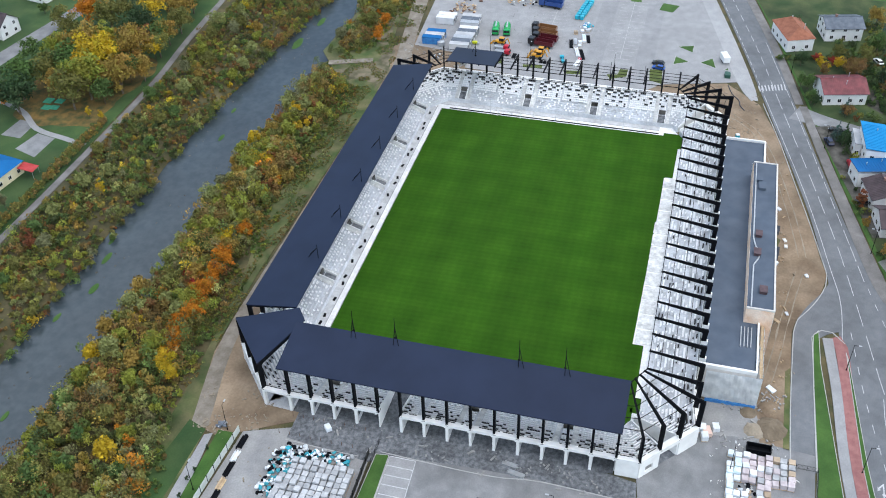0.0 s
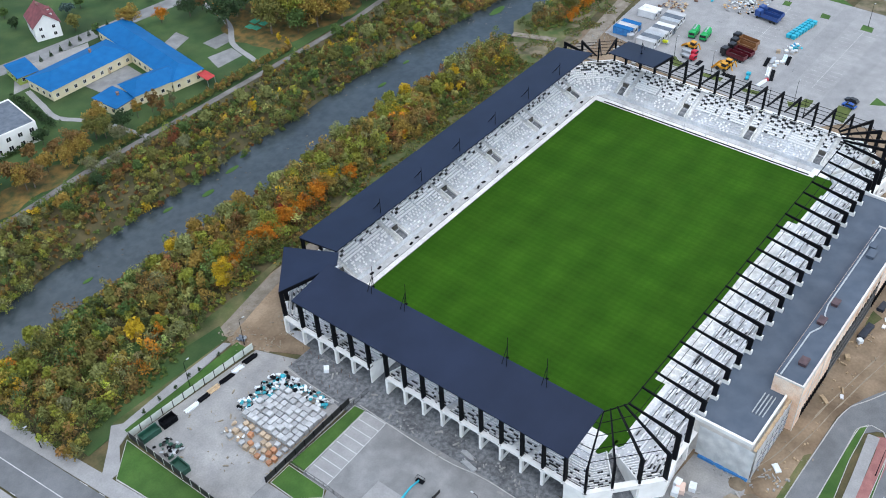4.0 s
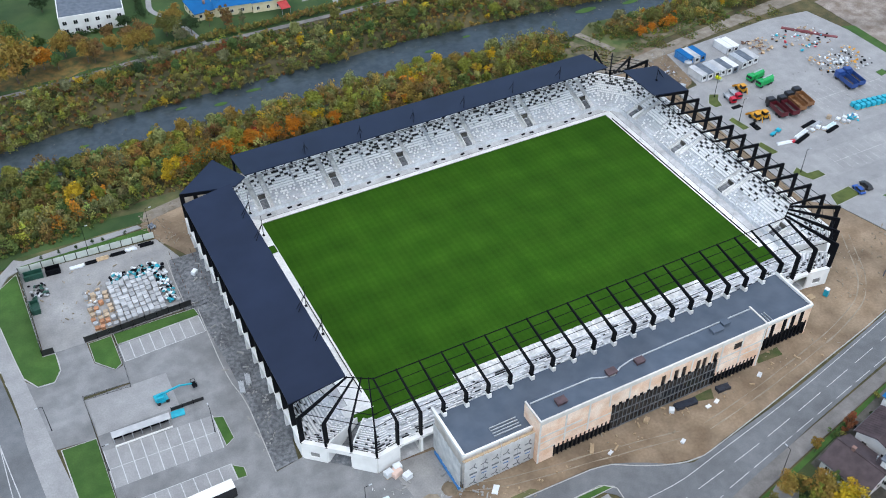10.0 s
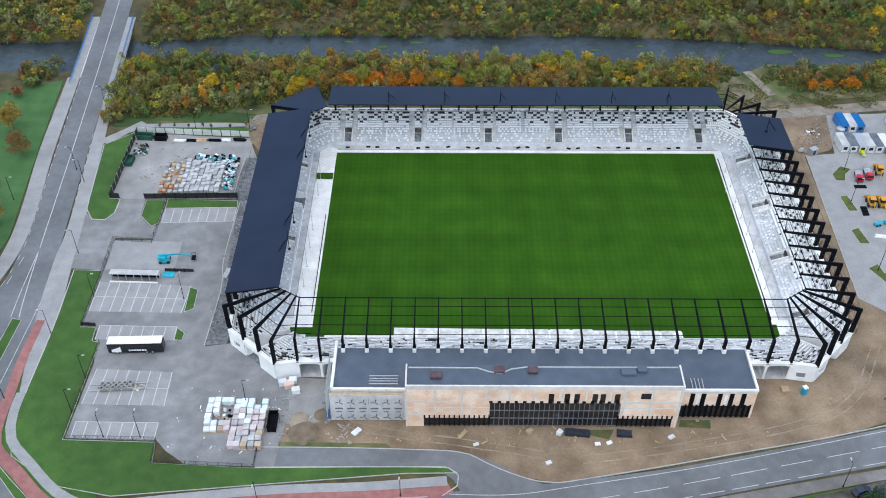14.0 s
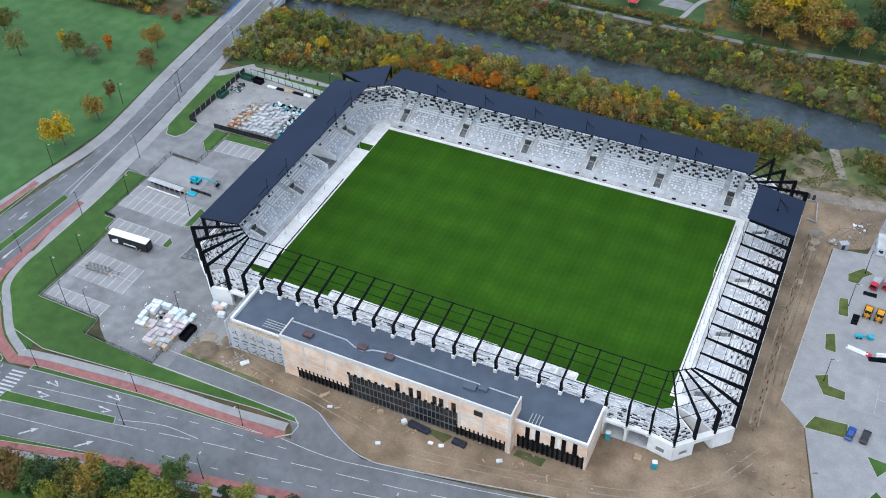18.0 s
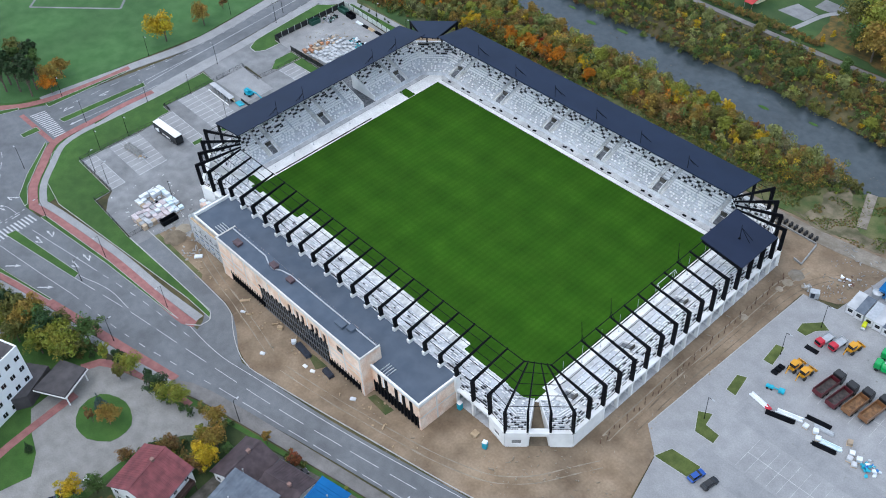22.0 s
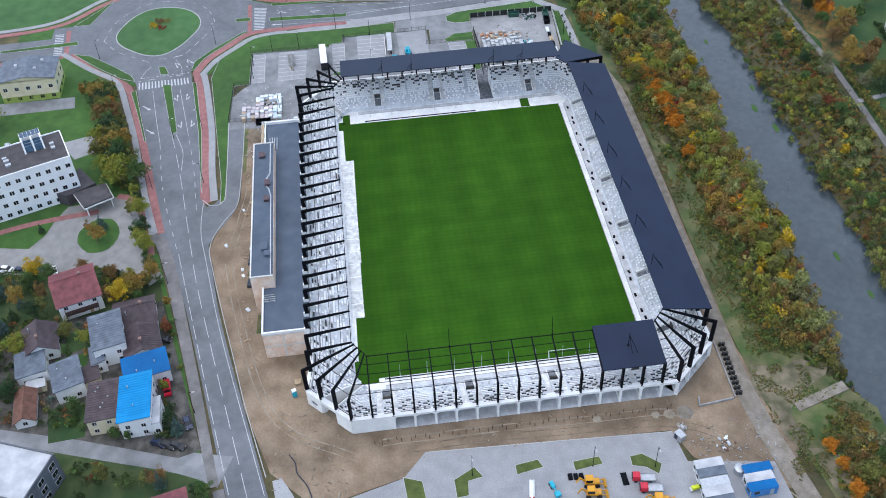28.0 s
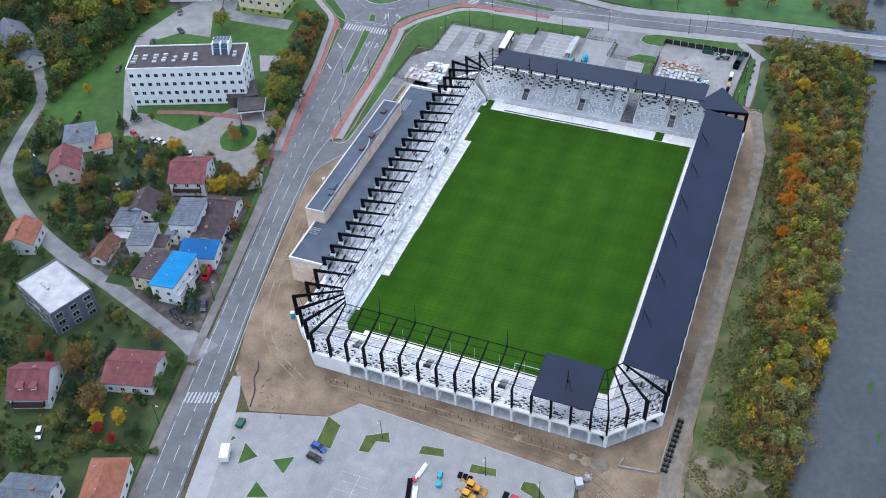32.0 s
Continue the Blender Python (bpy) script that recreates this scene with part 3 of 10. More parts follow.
tagged(part("road_roundabout", bm, M_ASPHALT, None), "round asphalt carriageway of the roundabout", "road", kind="structure")
slab("road_junction", [(-94, -91), (-100, -91.4), (-105.5, -90.3), (-113, -84), (-124.3, -72), (-124.5, -62), (-143, -62), (-147.4, -70), (-152, -82), (-160, -87), (-172, -88), (-172, -110), (-165, -112), (-158.7, -125.6), (-139.9, -133.3), (-139.6, -147), (-118.4, -147), (-118.9, -137.2), (-116.4, -130.2), (-108, -121), (-99.9, -113.2), (-94, -110.8)], 0.038, M_ASPHALT, "wide asphalt mouths of the roundabout", "road")
def rounded(pts, n=60):
    """A smooth closed outline near pts, which go once round their middle."""
    p = np.array(pts, float)
    c = p.mean(0)
    ang, rad = np.arctan2(p[:, 1] - c[1], p[:, 0] - c[0]), np.hypot(*(p - c).T)
    a = np.linspace(-math.pi, math.pi, n, endpoint=False)
    r = np.interp(a, ang[np.argsort(ang)], rad[np.argsort(ang)], period=2 * math.pi)
    r = sum(np.roll(r, k) for k in range(-2, 3)) / 5
    return [(c[0] + q * math.cos(t), c[1] + q * math.sin(t)) for q, t in zip(r, a)]


ISLAND = rounded([(-127.1, -121.9), (-138, -118.8), (-147.2, -111.5), (-148, -103.0), (-144.6, -95.4), (-138.6, -90.8), (-131.9, -89.8), (-124.0, -93.2), (-116, -98.4), (-111.6, -102.8), (-112.8, -108.6), (-117, -114), (-122, -119.4)])
bm = bmesh.new()
prism(bm, [tuple(p[:2]) for p in ISLAND], -0.2, 0.16)
tagged(part("verge_roundabout", bm, M_MOWN, None), "rounded green lawn in the roundabout", "grass", kind="structure")

# ---- the stadium ----
bm = bmesh.new()
prism(bm, [(-74, -40.2), (-61.8, -50.8), (60.8, -50.8), (71.6, -40.6), (71.6, 39.4), (60.4, 51.2), (-62, 51.6), (-74, 41.6)], -0.3, 0.07)
tagged(part("stadium_slab", bm, M_APRON, None), "pale concrete base slab under the stands and apron", "concrete slab", kind="structure")
bm = bmesh.new()
prism(bm, [(-56, -37.6), (-52.6, -37.6), (-52.6, -37.6), (-36, -37.6), (-36, -35), (34, -36), (34, -38.2), (49.6, -38.4), (49.6, -40.2), (57.5, -40.2), (57.5, -33.5), (56, -33.5), (56, 36.5), (-56, 36.5)], -0.1, 0.11)
tagged(part("pitch", bm, M_PITCH, None), "smooth green unmarked football pitch with faint mowing bands", "football pitch", kind="structure")

BAY = 5.37
WALL_TOP = 5.4
# stations round the bowl: inner tip of the rafter, foot of the outer column
X_S = [-57.3 + BAY * k for k in range(22)]
Y_R = [-35.8 + 5.114 * k for k in range(15)]
SX0, SX1, SY0, SY1 = -63.0, 60.6, -39.3, 40.2
OX0, OX1, OY0, OY1 = -74.7, 72.2, -50.6, 51.8


def fan(a, b, ca, cb):
    """Four stations in a corner: inner points from a to b, outer points along a chamfer."""
    out = []
    for f, g in ((0.15, 0), (0.38, 1 / 3), (0.62, 2 / 3), (0.85, 1)):
        out.append(((a[0] + (b[0] - a[0]) * f, a[1] + (b[1] - a[1]) * f), (ca[0] + (cb[0] - ca[0]) * g, ca[1] + (cb[1] - ca[1]) * g)))
    return out


S_ST = [((x, SY0), (x, OY0)) for x in X_S]
E_ST = [((SX1, y), (OX1, y)) for y in Y_R]
N_ST = [((x, SY1), (x, OY1)) for x in X_S[::-1]]
W_ST = [((SX0, y), (OX0, y)) for y in Y_R[::-1]]
SE = fan(S_ST[-1][0], E_ST[0][0], (61.3, -51.6), (72.2, -41.0))
NE = fan(E_ST[-1][0], N_ST[0][0], (72.2, 40.0), (61.0, 51.8))
NW = fan(N_ST[-1][0], W_ST[0][0], (-62.5, 52.2), (-74.4, 42.0))
SW = fan(W_ST[-1][0], S_ST[0][0], (-74.7, -40.5), (-62.5, -51.4))
RING = S_ST + SE + E_ST + NE + N_ST + NW + W_ST + SW
COUNT = len(RING)
I_SE, I_E = len(S_ST), len(S_ST) + 4
I_NE = I_E + len(E_ST)
I_N = I_NE + 4
I_NW = I_N + len(N_ST)
I_W = I_NW + 4
I_SW = I_W + len(W_ST)
TUNNEL = I_W + 4          # the bay of the end stand left open as a passage
GATE = I_SE + 1           # the corner bay left open as a gateway
GATE_W = I_SW + 1         # and its twin at the other corner
PASSAGES = (TUNNEL, GATE, GATE_W)


def at(i, f, z):
    """A point of station i: f = 0 at the inner tip, 1 at the outer column."""
    (a, b), (c, d) = RING[i % COUNT]
    return Vector((a + (c - a) * f, b + (d - b) * f, z))


ROWS = 14
F0, F1 = 0.03, 0.97
Z0, Z1 = 0.9, 5.1


def row_z(r):
    return Z0 + (Z1 - Z0) * (r + 0.5) / ROWS


def row_f(r):
    return F0 + (F1 - F0) * r / ROWS


# doorways through the terraces: middle of the door along the stand
DOORS_N = (-53.0, -32.0, -10.9, 10.2, 31.2, 52.2)
DOORS_E = (-32.0, -11.0, 10.2, 31.2)
DOORS_W = (-24.8, -4.2, 27.9)


def open_here(p, i):
    """0: seats, 1: aisle, 2: doorway column, at a place p on segment i."""
    if I_N <= i < I_NW - 1:
        doors, v = DOORS_N, p.x
    elif I_E <= i < I_NE - 1:
        doors, v = DOORS_E, p.y
    elif I_W <= i < I_SW - 1:
        doors, v = DOORS_W, p.y
    else:
        return 0
    for d in doors:
        if abs(v - d) < 1.15:
            return 2
        if abs(v - d) < 2.6:
            return 1
        if abs(v - d - 10.5) < 0.35:
            return 1
    return 0


def terrace(i0, i1, label):
    """Stepped concrete terrace between stations i0 and i1: one mesh of steps a bay, under one stand."""
    thing = tagged(empty("grandstand"), label, "grandstand")
    prof = [(F0, 0.07)]
    for r in range(ROWS):
        prof += [(row_f(r), row_z(r)), (row_f(r + 1), row_z(r))]
    prof += [(F1, 4.75), (0.5, 2.6), (0.5, 0.07)]
    for i in range(i0, i1):
        if i % COUNT in PASSAGES:
            continue
        bm = bmesh.new()
        cols = [[bm.verts.new(at(j, f, z)) for f, z in prof] for j in (i, i + 1)]
        for k in range(len(prof) - 1):
            bm.faces.new((cols[0][k], cols[0][k + 1], cols[1][k + 1], cols[1][k]))
        for c in cols:
            bm.faces.new(c)
        part("stepped_slab", bm, M_TERR, thing)
        # low wall along the front
        bm = bmesh.new()
        a, b, c, d = at(i, F0, 0), at(i + 1, F0, 0), at(i + 1, F0 - 0.02, 0), at(i, F0 - 0.02, 0)
        prism(bm, [a[:2], b[:2], c[:2], d[:2]], 0.06, 1.4)
        part("front_wall", bm, M_TERR, thing)
    return thing


STAND = {
    "S": terrace(0, I_SE - 1, "stepped concrete terrace of the main stand, half-fitted with seats"),
    "SE": terrace(I_SE - 1, I_E, "stepped concrete corner terrace with black and white seats"),
    "E": terrace(I_E, I_NE - 1, "stepped concrete terrace with mixed seats under bare steel"),
    "NE": terrace(I_NE - 1, I_N, "stepped concrete corner terrace with black and white seats"),
    "N": terrace(I_N, I_NW - 1, "long stepped concrete terrace with black and white seats"),
    "NW": terrace(I_NW - 1, I_W, "stepped concrete corner terrace with white seats under roof"),
    "W": terrace(I_W, I_SW - 1, "stepped concrete end terrace with mixed seats, split by a passage"),
    "SW": terrace(I_SW - 1, COUNT, "stepped concrete corner terrace with seats, open steel above"),
}


def door_block(stand, p, along_dir, out_dir):
    """A doorway in the terrace: two side walls, a dark block for the shaded opening and a lintel."""
    thing = empty("doorway")
    thing.parent = stand
    for s in (-1.25, 1.05):
        bm = bmesh.new()
        a = p + along_dir * s
        b = a + along_dir * 0.2
        c, d = b + out_dir * 4.0, a + out_dir * 4.0
        prism(bm, [a[:2], b[:2], c[:2], d[:2]], 0.5, [1.9, 1.9, 3.4, 3.4])
        part("side_wall", bm, M_CONC, thing)
    bm = bmesh.new()
    a, b = p - along_dir * 1.05 + out_dir * 0.3, p + along_dir * 1.05 + out_dir * 0.3
    c, d = b + out_dir * 3.2, a + out_dir * 3.2
    prism(bm, [a[:2], b[:2], c[:2], d[:2]], 0.6, [1.42, 1.42, 2.35, 2.35])
    part("ramp", bm, M_DARKPAVE, thing)
    # no real hole: a solid block, coloured dark for the shade inside
    bm = bmesh.new()
    a, b = p - along_dir * 1.05 + out_dir * 3.5, p + along_dir * 1.05 + out_dir * 3.5
    prism(bm, [a[:2], b[:2], (b + out_dir * 0.35)[:2], (a + out_dir * 0.35)[:2]], 1.5, 3.5)
    part("mouth", bm, M_YARD, thing)


def cheek(stand, i, into):
    """A white wall that closes the terrace beside a passage, stepping down with the rows."""
    along_dir = (at(into, 0.5, 0) - at(i, 0.5, 0)).normalized()
    bm = bmesh.new()
    a, b = at(i, F0, 0), at(i, 1.0, 0)
    c, d = b + along_dir * 0.28, a + along_dir * 0.28
    prism(bm, [a[:2], b[:2], c[:2], d[:2]], 0.06, [Z0 + 1.0, Z1 + 1.1, Z1 + 1.1, Z0 + 1.0])
    part("passage_wall", bm, M_CONC, stand)


for key, i in (("W", TUNNEL), ("SE", GATE), ("SW", GATE_W)):
    cheek(STAND[key], i, i + 1)
    cheek(STAND[key], i + 1, i)
    q = [at(i, 0.0, 0), at(i, 1.0, 0), at(i + 1, 1.0, 0), at(i + 1, 0.0, 0)]
    slab("passage_floor", [tuple(p[:2]) for p in q], 0.085, M_SOIL if key == "SE" else M_DARKPAVE, "rough grey floor of the passage under the stand", "passage floor", 0.1)

for d in DOORS_N:
    door_block(STAND["N"], Vector((d, SY1 + 0.5, 0)), Vector((1, 0, 0)), Vector((0, 1, 0)))
for d in DOORS_E:
    door_block(STAND["E"], Vector((SX1 + 0.5, d, 0)), Vector((0, 1, 0)), Vector((1, 0, 0)))
for d in DOORS_W:
    door_block(STAND["W"], Vector((SX0 - 0.5, d, 0)), Vector((0, 1, 0)), Vector((-1, 0, 0)))


# seats: 0 none, 1 black, 2 white, 3 grey
def seat_kind(i, r, rng, last, k):
    """Colour of the next run of seats in a row, after a run of colour last, and how long it is; k counts the seats of the row."""
    top = ROWS - 1 - r
    u = rng.random()
    if i < I_SE - 1:
        # the main stand: bare steps with loose white and a few black seats
        if 18 <= i and top < 7:
            return (1 if u < 0.4 - 0.04 * top else 2 if u < 0.8 else 0), rng.choice((1, 2, 2))
        return (1 if u < 0.05 + (0.12 if top < 3 else 0) else 2 if u < 0.44 else 3 if u < 0.58 else 0), rng.choice((1, 1, 2, 3, 5))
    east = I_E <= i < I_NE
    deep = 7 if east or i >= I_W else 6
    if top == 0:
        return (2, 1) if last == 1 and u < 0.75 else (1, rng.choice((2, 3, 4, 6)))
    if top < deep:
        # black and white checks, the black ones thinning out downwards
        black = (1.0, 0.94, 0.86, 0.76, 0.62, 0.46, 0.3)[top]
        if k % 2 == 0 and (k // 2 + r) % 2 == 0 and u < black:
            return 1, rng.choice((1, 2, 2))
        return (1 if u < 0.05 else 2), 2 - k % 2
    if top < deep + 2:
        return (2, rng.choice((2, 3, 5, 8))) if u < 0.88 else (1 if east else 0, 1)
    # below: loose white seats, thinning out towards the pitch
    if east and top < deep + 5:
        return ((2, 1) if u < 0.3 else (3, 1) if u < 0.42 else (0, 1)) if last == 0 else (0, rng.choice((1, 2)))
    if top < deep + 4:
        return (2, rng.choice((1, 1, 2))) if last == 0 and u < 0.8 else (0, 1)
    return (2, 1) if last == 0 and u < 0.42 else (0, rng.choice((1, 2)))


def seat_verts(p, d, out, deep=0.34):
    """A tip-up seat: a pan and a back; the black ones stand folded up."""
    w = d * 0.25
    up = Vector((0, 0, 1))
    v = []
    for lo, hi, zz0, zz1 in ((-deep, 0.02, 0.34, 0.42), (0.02, 0.11, 0.34, 0.72)):
        for z in (zz0, zz1):
            for sx, o in ((-1, lo), (1, lo), (1, hi), (-1, hi)):
                v.append(tuple(p + w * sx + out * o + up * z))
    return v


SEAT_FACES = [(4, 5, 6, 7), (0, 1, 5, 4), (2, 3, 7, 6), (3, 0, 4, 7), (1, 2, 6, 5)]


def seats(key, i0, i1):
    rng = random.Random(i0 + 5)
    buckets = {1: ([], []), 2: ([], []), 3: ([], [])}
    single = []
    for i in range(i0, i1):
        if i % COUNT in PASSAGES:
            continue
        for r in range(ROWS):
            f = (row_f(r) * 0.35 + row_f(r + 1) * 0.65)
            a, b = at(i, f, row_z(r)), at(i + 1, f, row_z(r))
            length = (b - a).length
            n = int(length / 0.53)
            if n < 1:
                continue
            d = (b - a).normalized()
            o0 = at(i, 1, 0) - at(i, 0, 0)
            out = Vector((d.y, -d.x, 0))
            if out.dot(o0) < 0:
                out = -out
            kind, left = 0, 0
            for k in range(n):
                p = a + d * ((k + 0.5) * length / n)
                if left == 0:
                    kind, left = seat_kind(i, r, rng, kind, k)
                left -= 1
                o = open_here(p, i)
                if o == 1 or (o == 2 and r < 6) or kind == 0:
                    continue
                if key == "E" and r == ROWS - 1 and len(single) < 60:
                    single.append((p, d, out, kind))
                    continue
                vs, fs = buckets[kind]
                base = len(vs)
                vs += seat_verts(p, d, out, 0.22 if kind == 1 else 0.34)
                for q in (0, 8):
                    fs += [tuple(base + q + t for t in face) for face in SEAT_FACES]
    for kind, (name, material, label) in {1: ("black_seating", M_SEATB, "black plastic seats"), 2: ("white_seating", M_SEATW, "white plastic seats"), 3: ("grey_seating", M_SEATG, "pale grey plastic seats")}.items():
        if buckets[kind][0]:
            tagged(quads_obj(name, *buckets[kind], material, STAND[key]), label, kind="stuff")
    shared = {}
    for p, d, out, kind in single:
        if kind not in shared:
            me = bpy.data.meshes.new("seat")
            me.from_pydata(seat_verts(Vector(), Vector((0, 1, 0)), Vector((1, 0, 0))), [], [tuple(q + t for t in face) for q in (0, 8) for face in SEAT_FACES])
            me.materials.append({1: M_SEATB, 2: M_SEATW, 3: M_SEATG}[kind])
            shared[kind] = me
        ob = new("seat", shared[kind])
        ob.parent = STAND[key]
        ob.location = p


for key, i0, i1 in (("S", 0, I_SE - 1), ("SE", I_SE - 1, I_E), ("E", I_E, I_NE - 1), ("NE", I_NE - 1, I_N), ("N", I_N, I_NW - 1), ("NW", I_NW - 1, I_W), ("W", I_W, I_SW - 1), ("SW", I_SW - 1, COUNT)):
    seats(key, i0, i1)

# a grey concrete stair runs up each aisle
def aisle_strip(stand, p, along_dir, out_dir):
    """One stair: a stepped profile drawn out to its width."""
    prof = [(0.35, 0.5)]
    for r in range(ROWS * 2):
        z = Z0 + (Z1 - Z0) * (r + 1) / (2 * ROWS) + 0.08
        prof += [(0.35 + 0.39 * r, z), (0.35 + 0.39 * (r + 1), z)]
    prof.append((prof[-1][0], prof[-1][1] - 0.6))
    bm = bmesh.new()
    sides = [[bm.verts.new(p + along_dir * s + out_dir * g + Vector((0, 0, z))) for g, z in prof] for s in (-0.55, 0.55)]
    for k in range(len(prof)):
        j = (k + 1) % len(prof)
        bm.faces.new((sides[0][k], sides[0][j], sides[1][j], sides[1][k]))
    bm.faces.new(sides[0])
    bm.faces.new(sides[1][::-1])
    part("aisle_stair", bm, M_SLABW, stand)


for key, doors, p0, al, ou in (("N", DOORS_N, (0, SY1), Vector((1, 0, 0)), Vector((0, 1, 0))), ("E", DOORS_E, (SX1, 0), Vector((0, 1, 0)), Vector((1, 0, 0))), ("W", DOORS_W, (SX0, 0), Vector((0, 1, 0)), Vector((-1, 0, 0)))):
    for d in doors:
        for s in (-1.9, 1.9):
            aisle_strip(STAND[key], Vector((*p0, 0)) + al * (d + s), al, ou)


# outer wall: pillars, a deep rim beam and a back wall in shade
def facade():
    for i in range(COUNT):
        a, b = at(i, 1.0, 0), at(i + 1, 1.0, 0)
        d = (b - a).normalized()
        nrm = Vector((d.y, -d.x, 0))
        closed = I_SE - 1 <= i < I_E + 1 or I_SW - 1 <= i or (I_NE - 1 <= i < I_N and False)
        if i == TUNNEL:
            continue
        thing = tagged(empty("wall_bay"), "white concrete wall bay with a pillar and rim beam" if not closed else "closed white concrete wall bay of the corner", "wall", "wall bays of the stadium", "structure")

        def wall(name, p, q, z0, z1, o0, o1, material=M_CONC, arch=False):
            bm = bmesh.new()
            prism(bm, [(p + nrm * o0)[:2], (q + nrm * o0)[:2], (q + nrm * o1)[:2], (p + nrm * o1)[:2]], z0, z1)
            part(name, bm, material, thing)

        if i in (GATE, GATE_W):
            wall("rim_beam", a, b, 4.1, WALL_TOP, 0.35, -0.1)
            wall("coping", a, b, WALL_TOP, WALL_TOP + 0.08, 0.5, -0.9)
            continue
        wall("rim_beam", a, b, 4.62 if not closed else 3.75, WALL_TOP, 0.35, -0.1)
        wall("coping", a, b, WALL_TOP, WALL_TOP + 0.08, 0.5, -0.9)
        long_bay = (b - a).length
        if closed:
            mid = (a + b) / 2
            gap = 1.05 if i in (I_SE - 1, I_SE, I_SW) else 0.0
            if gap and long_bay > 3.4:
                wall("panel", a, mid - d * gap, 0.05, 3.75, 0.3, -0.2)
                wall("panel", mid + d * gap, b, 0.05, 3.75, 0.3, -0.2)
                wall("panel", mid - d * gap, mid + d * gap, 2.7, 3.75, 0.3, -0.2)
                wall("panel", mid - d * gap, mid + d * gap, 0.05, 1.0, 0.3, -0.2)
                wall("window_recess", mid - d * gap, mid + d * gap, 1.0, 2.7, -0.06, -0.2, M_OLDCONC)
            else:
                wall("panel", a, b, 0.05, 3.75, 0.3, -0.2)
        else:
            wall("pillar", a - d * 0.3, a + d * 0.3, 0.05, 4.62, 0.36, -0.5)
            wall("haunch", a + d * 0.3, a + d * 0.65, 4.3, 4.62, 0.34, -0.1)
            wall("haunch", b - d * 0.65, b - d * 0.3, 4.3, 4.62, 0.34, -0.1)
            wall("bay_floor", a + d * 0.31, b - d * 0.31, 0.07, 0.085, 0.3, -5.2, M_DARKPAVE if i >= I_W else M_WALKWAY)


facade()


# steel frames
STEEL = {}
for key, label in (("S", "bare black steel frames over the main stand"), ("E", "bare black steel frames over the end stand"), ("N", "black steel frames under the long roof"), ("W", "black steel frames under the end roof")):
    STEEL[key] = tagged(empty("roof_steelwork"), label, "steelwork")


def frame_steel(i):
    thing = empty("frame")
    thing.parent = STEEL["S" if i < I_SE + 2 or i >= I_SW + 2 else "E" if i < I_NE + 2 else "N" if i < I_NW + 2 else "W"]
    main = i < I_SE
    base = 10.2 if main and 1 < i < 20 else WALL_TOP - 0.1
    foot, knee, tip = at(i, 0.985, base), at(i, 1.0, 12.7), at(i, 0.0, 14.5)
    out = (at(i, 1, 0) - at(i, 0, 0)).normalized()
    bm = bmesh.new()
    def plate(p, q, w, t):
        """A column whose depth runs outward."""
        side = Vector((out.y, -out.x, 0))
        c = [p - out * w / 2 - side * t / 2, p + out * w / 2 - side * t / 2, p + out * w / 2 + side * t / 2, p - out * w / 2 + side * t / 2]
        off = q - p
        lo = [bm.verts.new(v) for v in c]
        hi = [bm.verts.new(v + off) for v in c]
        bm.faces.new(lo[::-1])
        bm.faces.new(hi)
        for k in range(4):
            bm.faces.new((lo[k], lo[(k + 1) % 4], hi[(k + 1) % 4], hi[k]))
    plate(foot, knee + Vector((0, 0, 0.3)), 1.05, 0.46)
    part("column", bm, M_STEEL, thing)
    bm = bmesh.new()
    beam(bm, knee + out * 0.4, tip - out * 0.2, 0.36, 1.1, 0.24, 0.45)
    part("rafter", bm, M_STEEL, thing)
    bm = bmesh.new()
    plate(foot - Vector((0, 0, 0.12)), foot, 1.2, 0.8)
    part("base_plate", bm, M_STEEL, thing)
    if main and 1 < i < 20:
        bm = bmesh.new()
        p = at(i, 1.0, 0)
        box(bm, p.x - 0.42, p.x + 0.42, p.y - 0.75, p.y + 0.75, 5.0, base - 0.1)
        part("bracket", bm, M_CONC, thing, "white concrete bracket")
    return thing


for i in range(COUNT):
    frame_steel(i)


def purlins(i0, i1, label):
    """Thin steel bars that tie the bare rafters together."""
    thing = tagged(empty("purlin_set"), label, "purlins")
    for i in range(i0, i1):
        for f in (0.0, 0.22, 0.45, 0.68, 0.9):
            bm = bmesh.new()
            z = 12.7 + 1.8 * (1 - f) + (0.2 if f else 0)
            w = 0.17 if f == 0 else 0.11
            beam(bm, at(i, f, z), at(i + 1, f, z), w, w)
            part("edge_beam" if f == 0 else "purlin", bm, M_STEEL, thing)


purlins(0, I_SE - 1, "thin black steel purlins over the main stand")
purlins(I_SE - 1, I_E, "thin black steel purlins over the open corner")
purlins(I_E, I_E + 11, "thin black steel purlins over the end stand")
purlins(I_NE - 1, I_N, "thin black steel purlins over the open corner")
purlins(I_SW - 1, COUNT, "thin black steel purlins over the open corner")


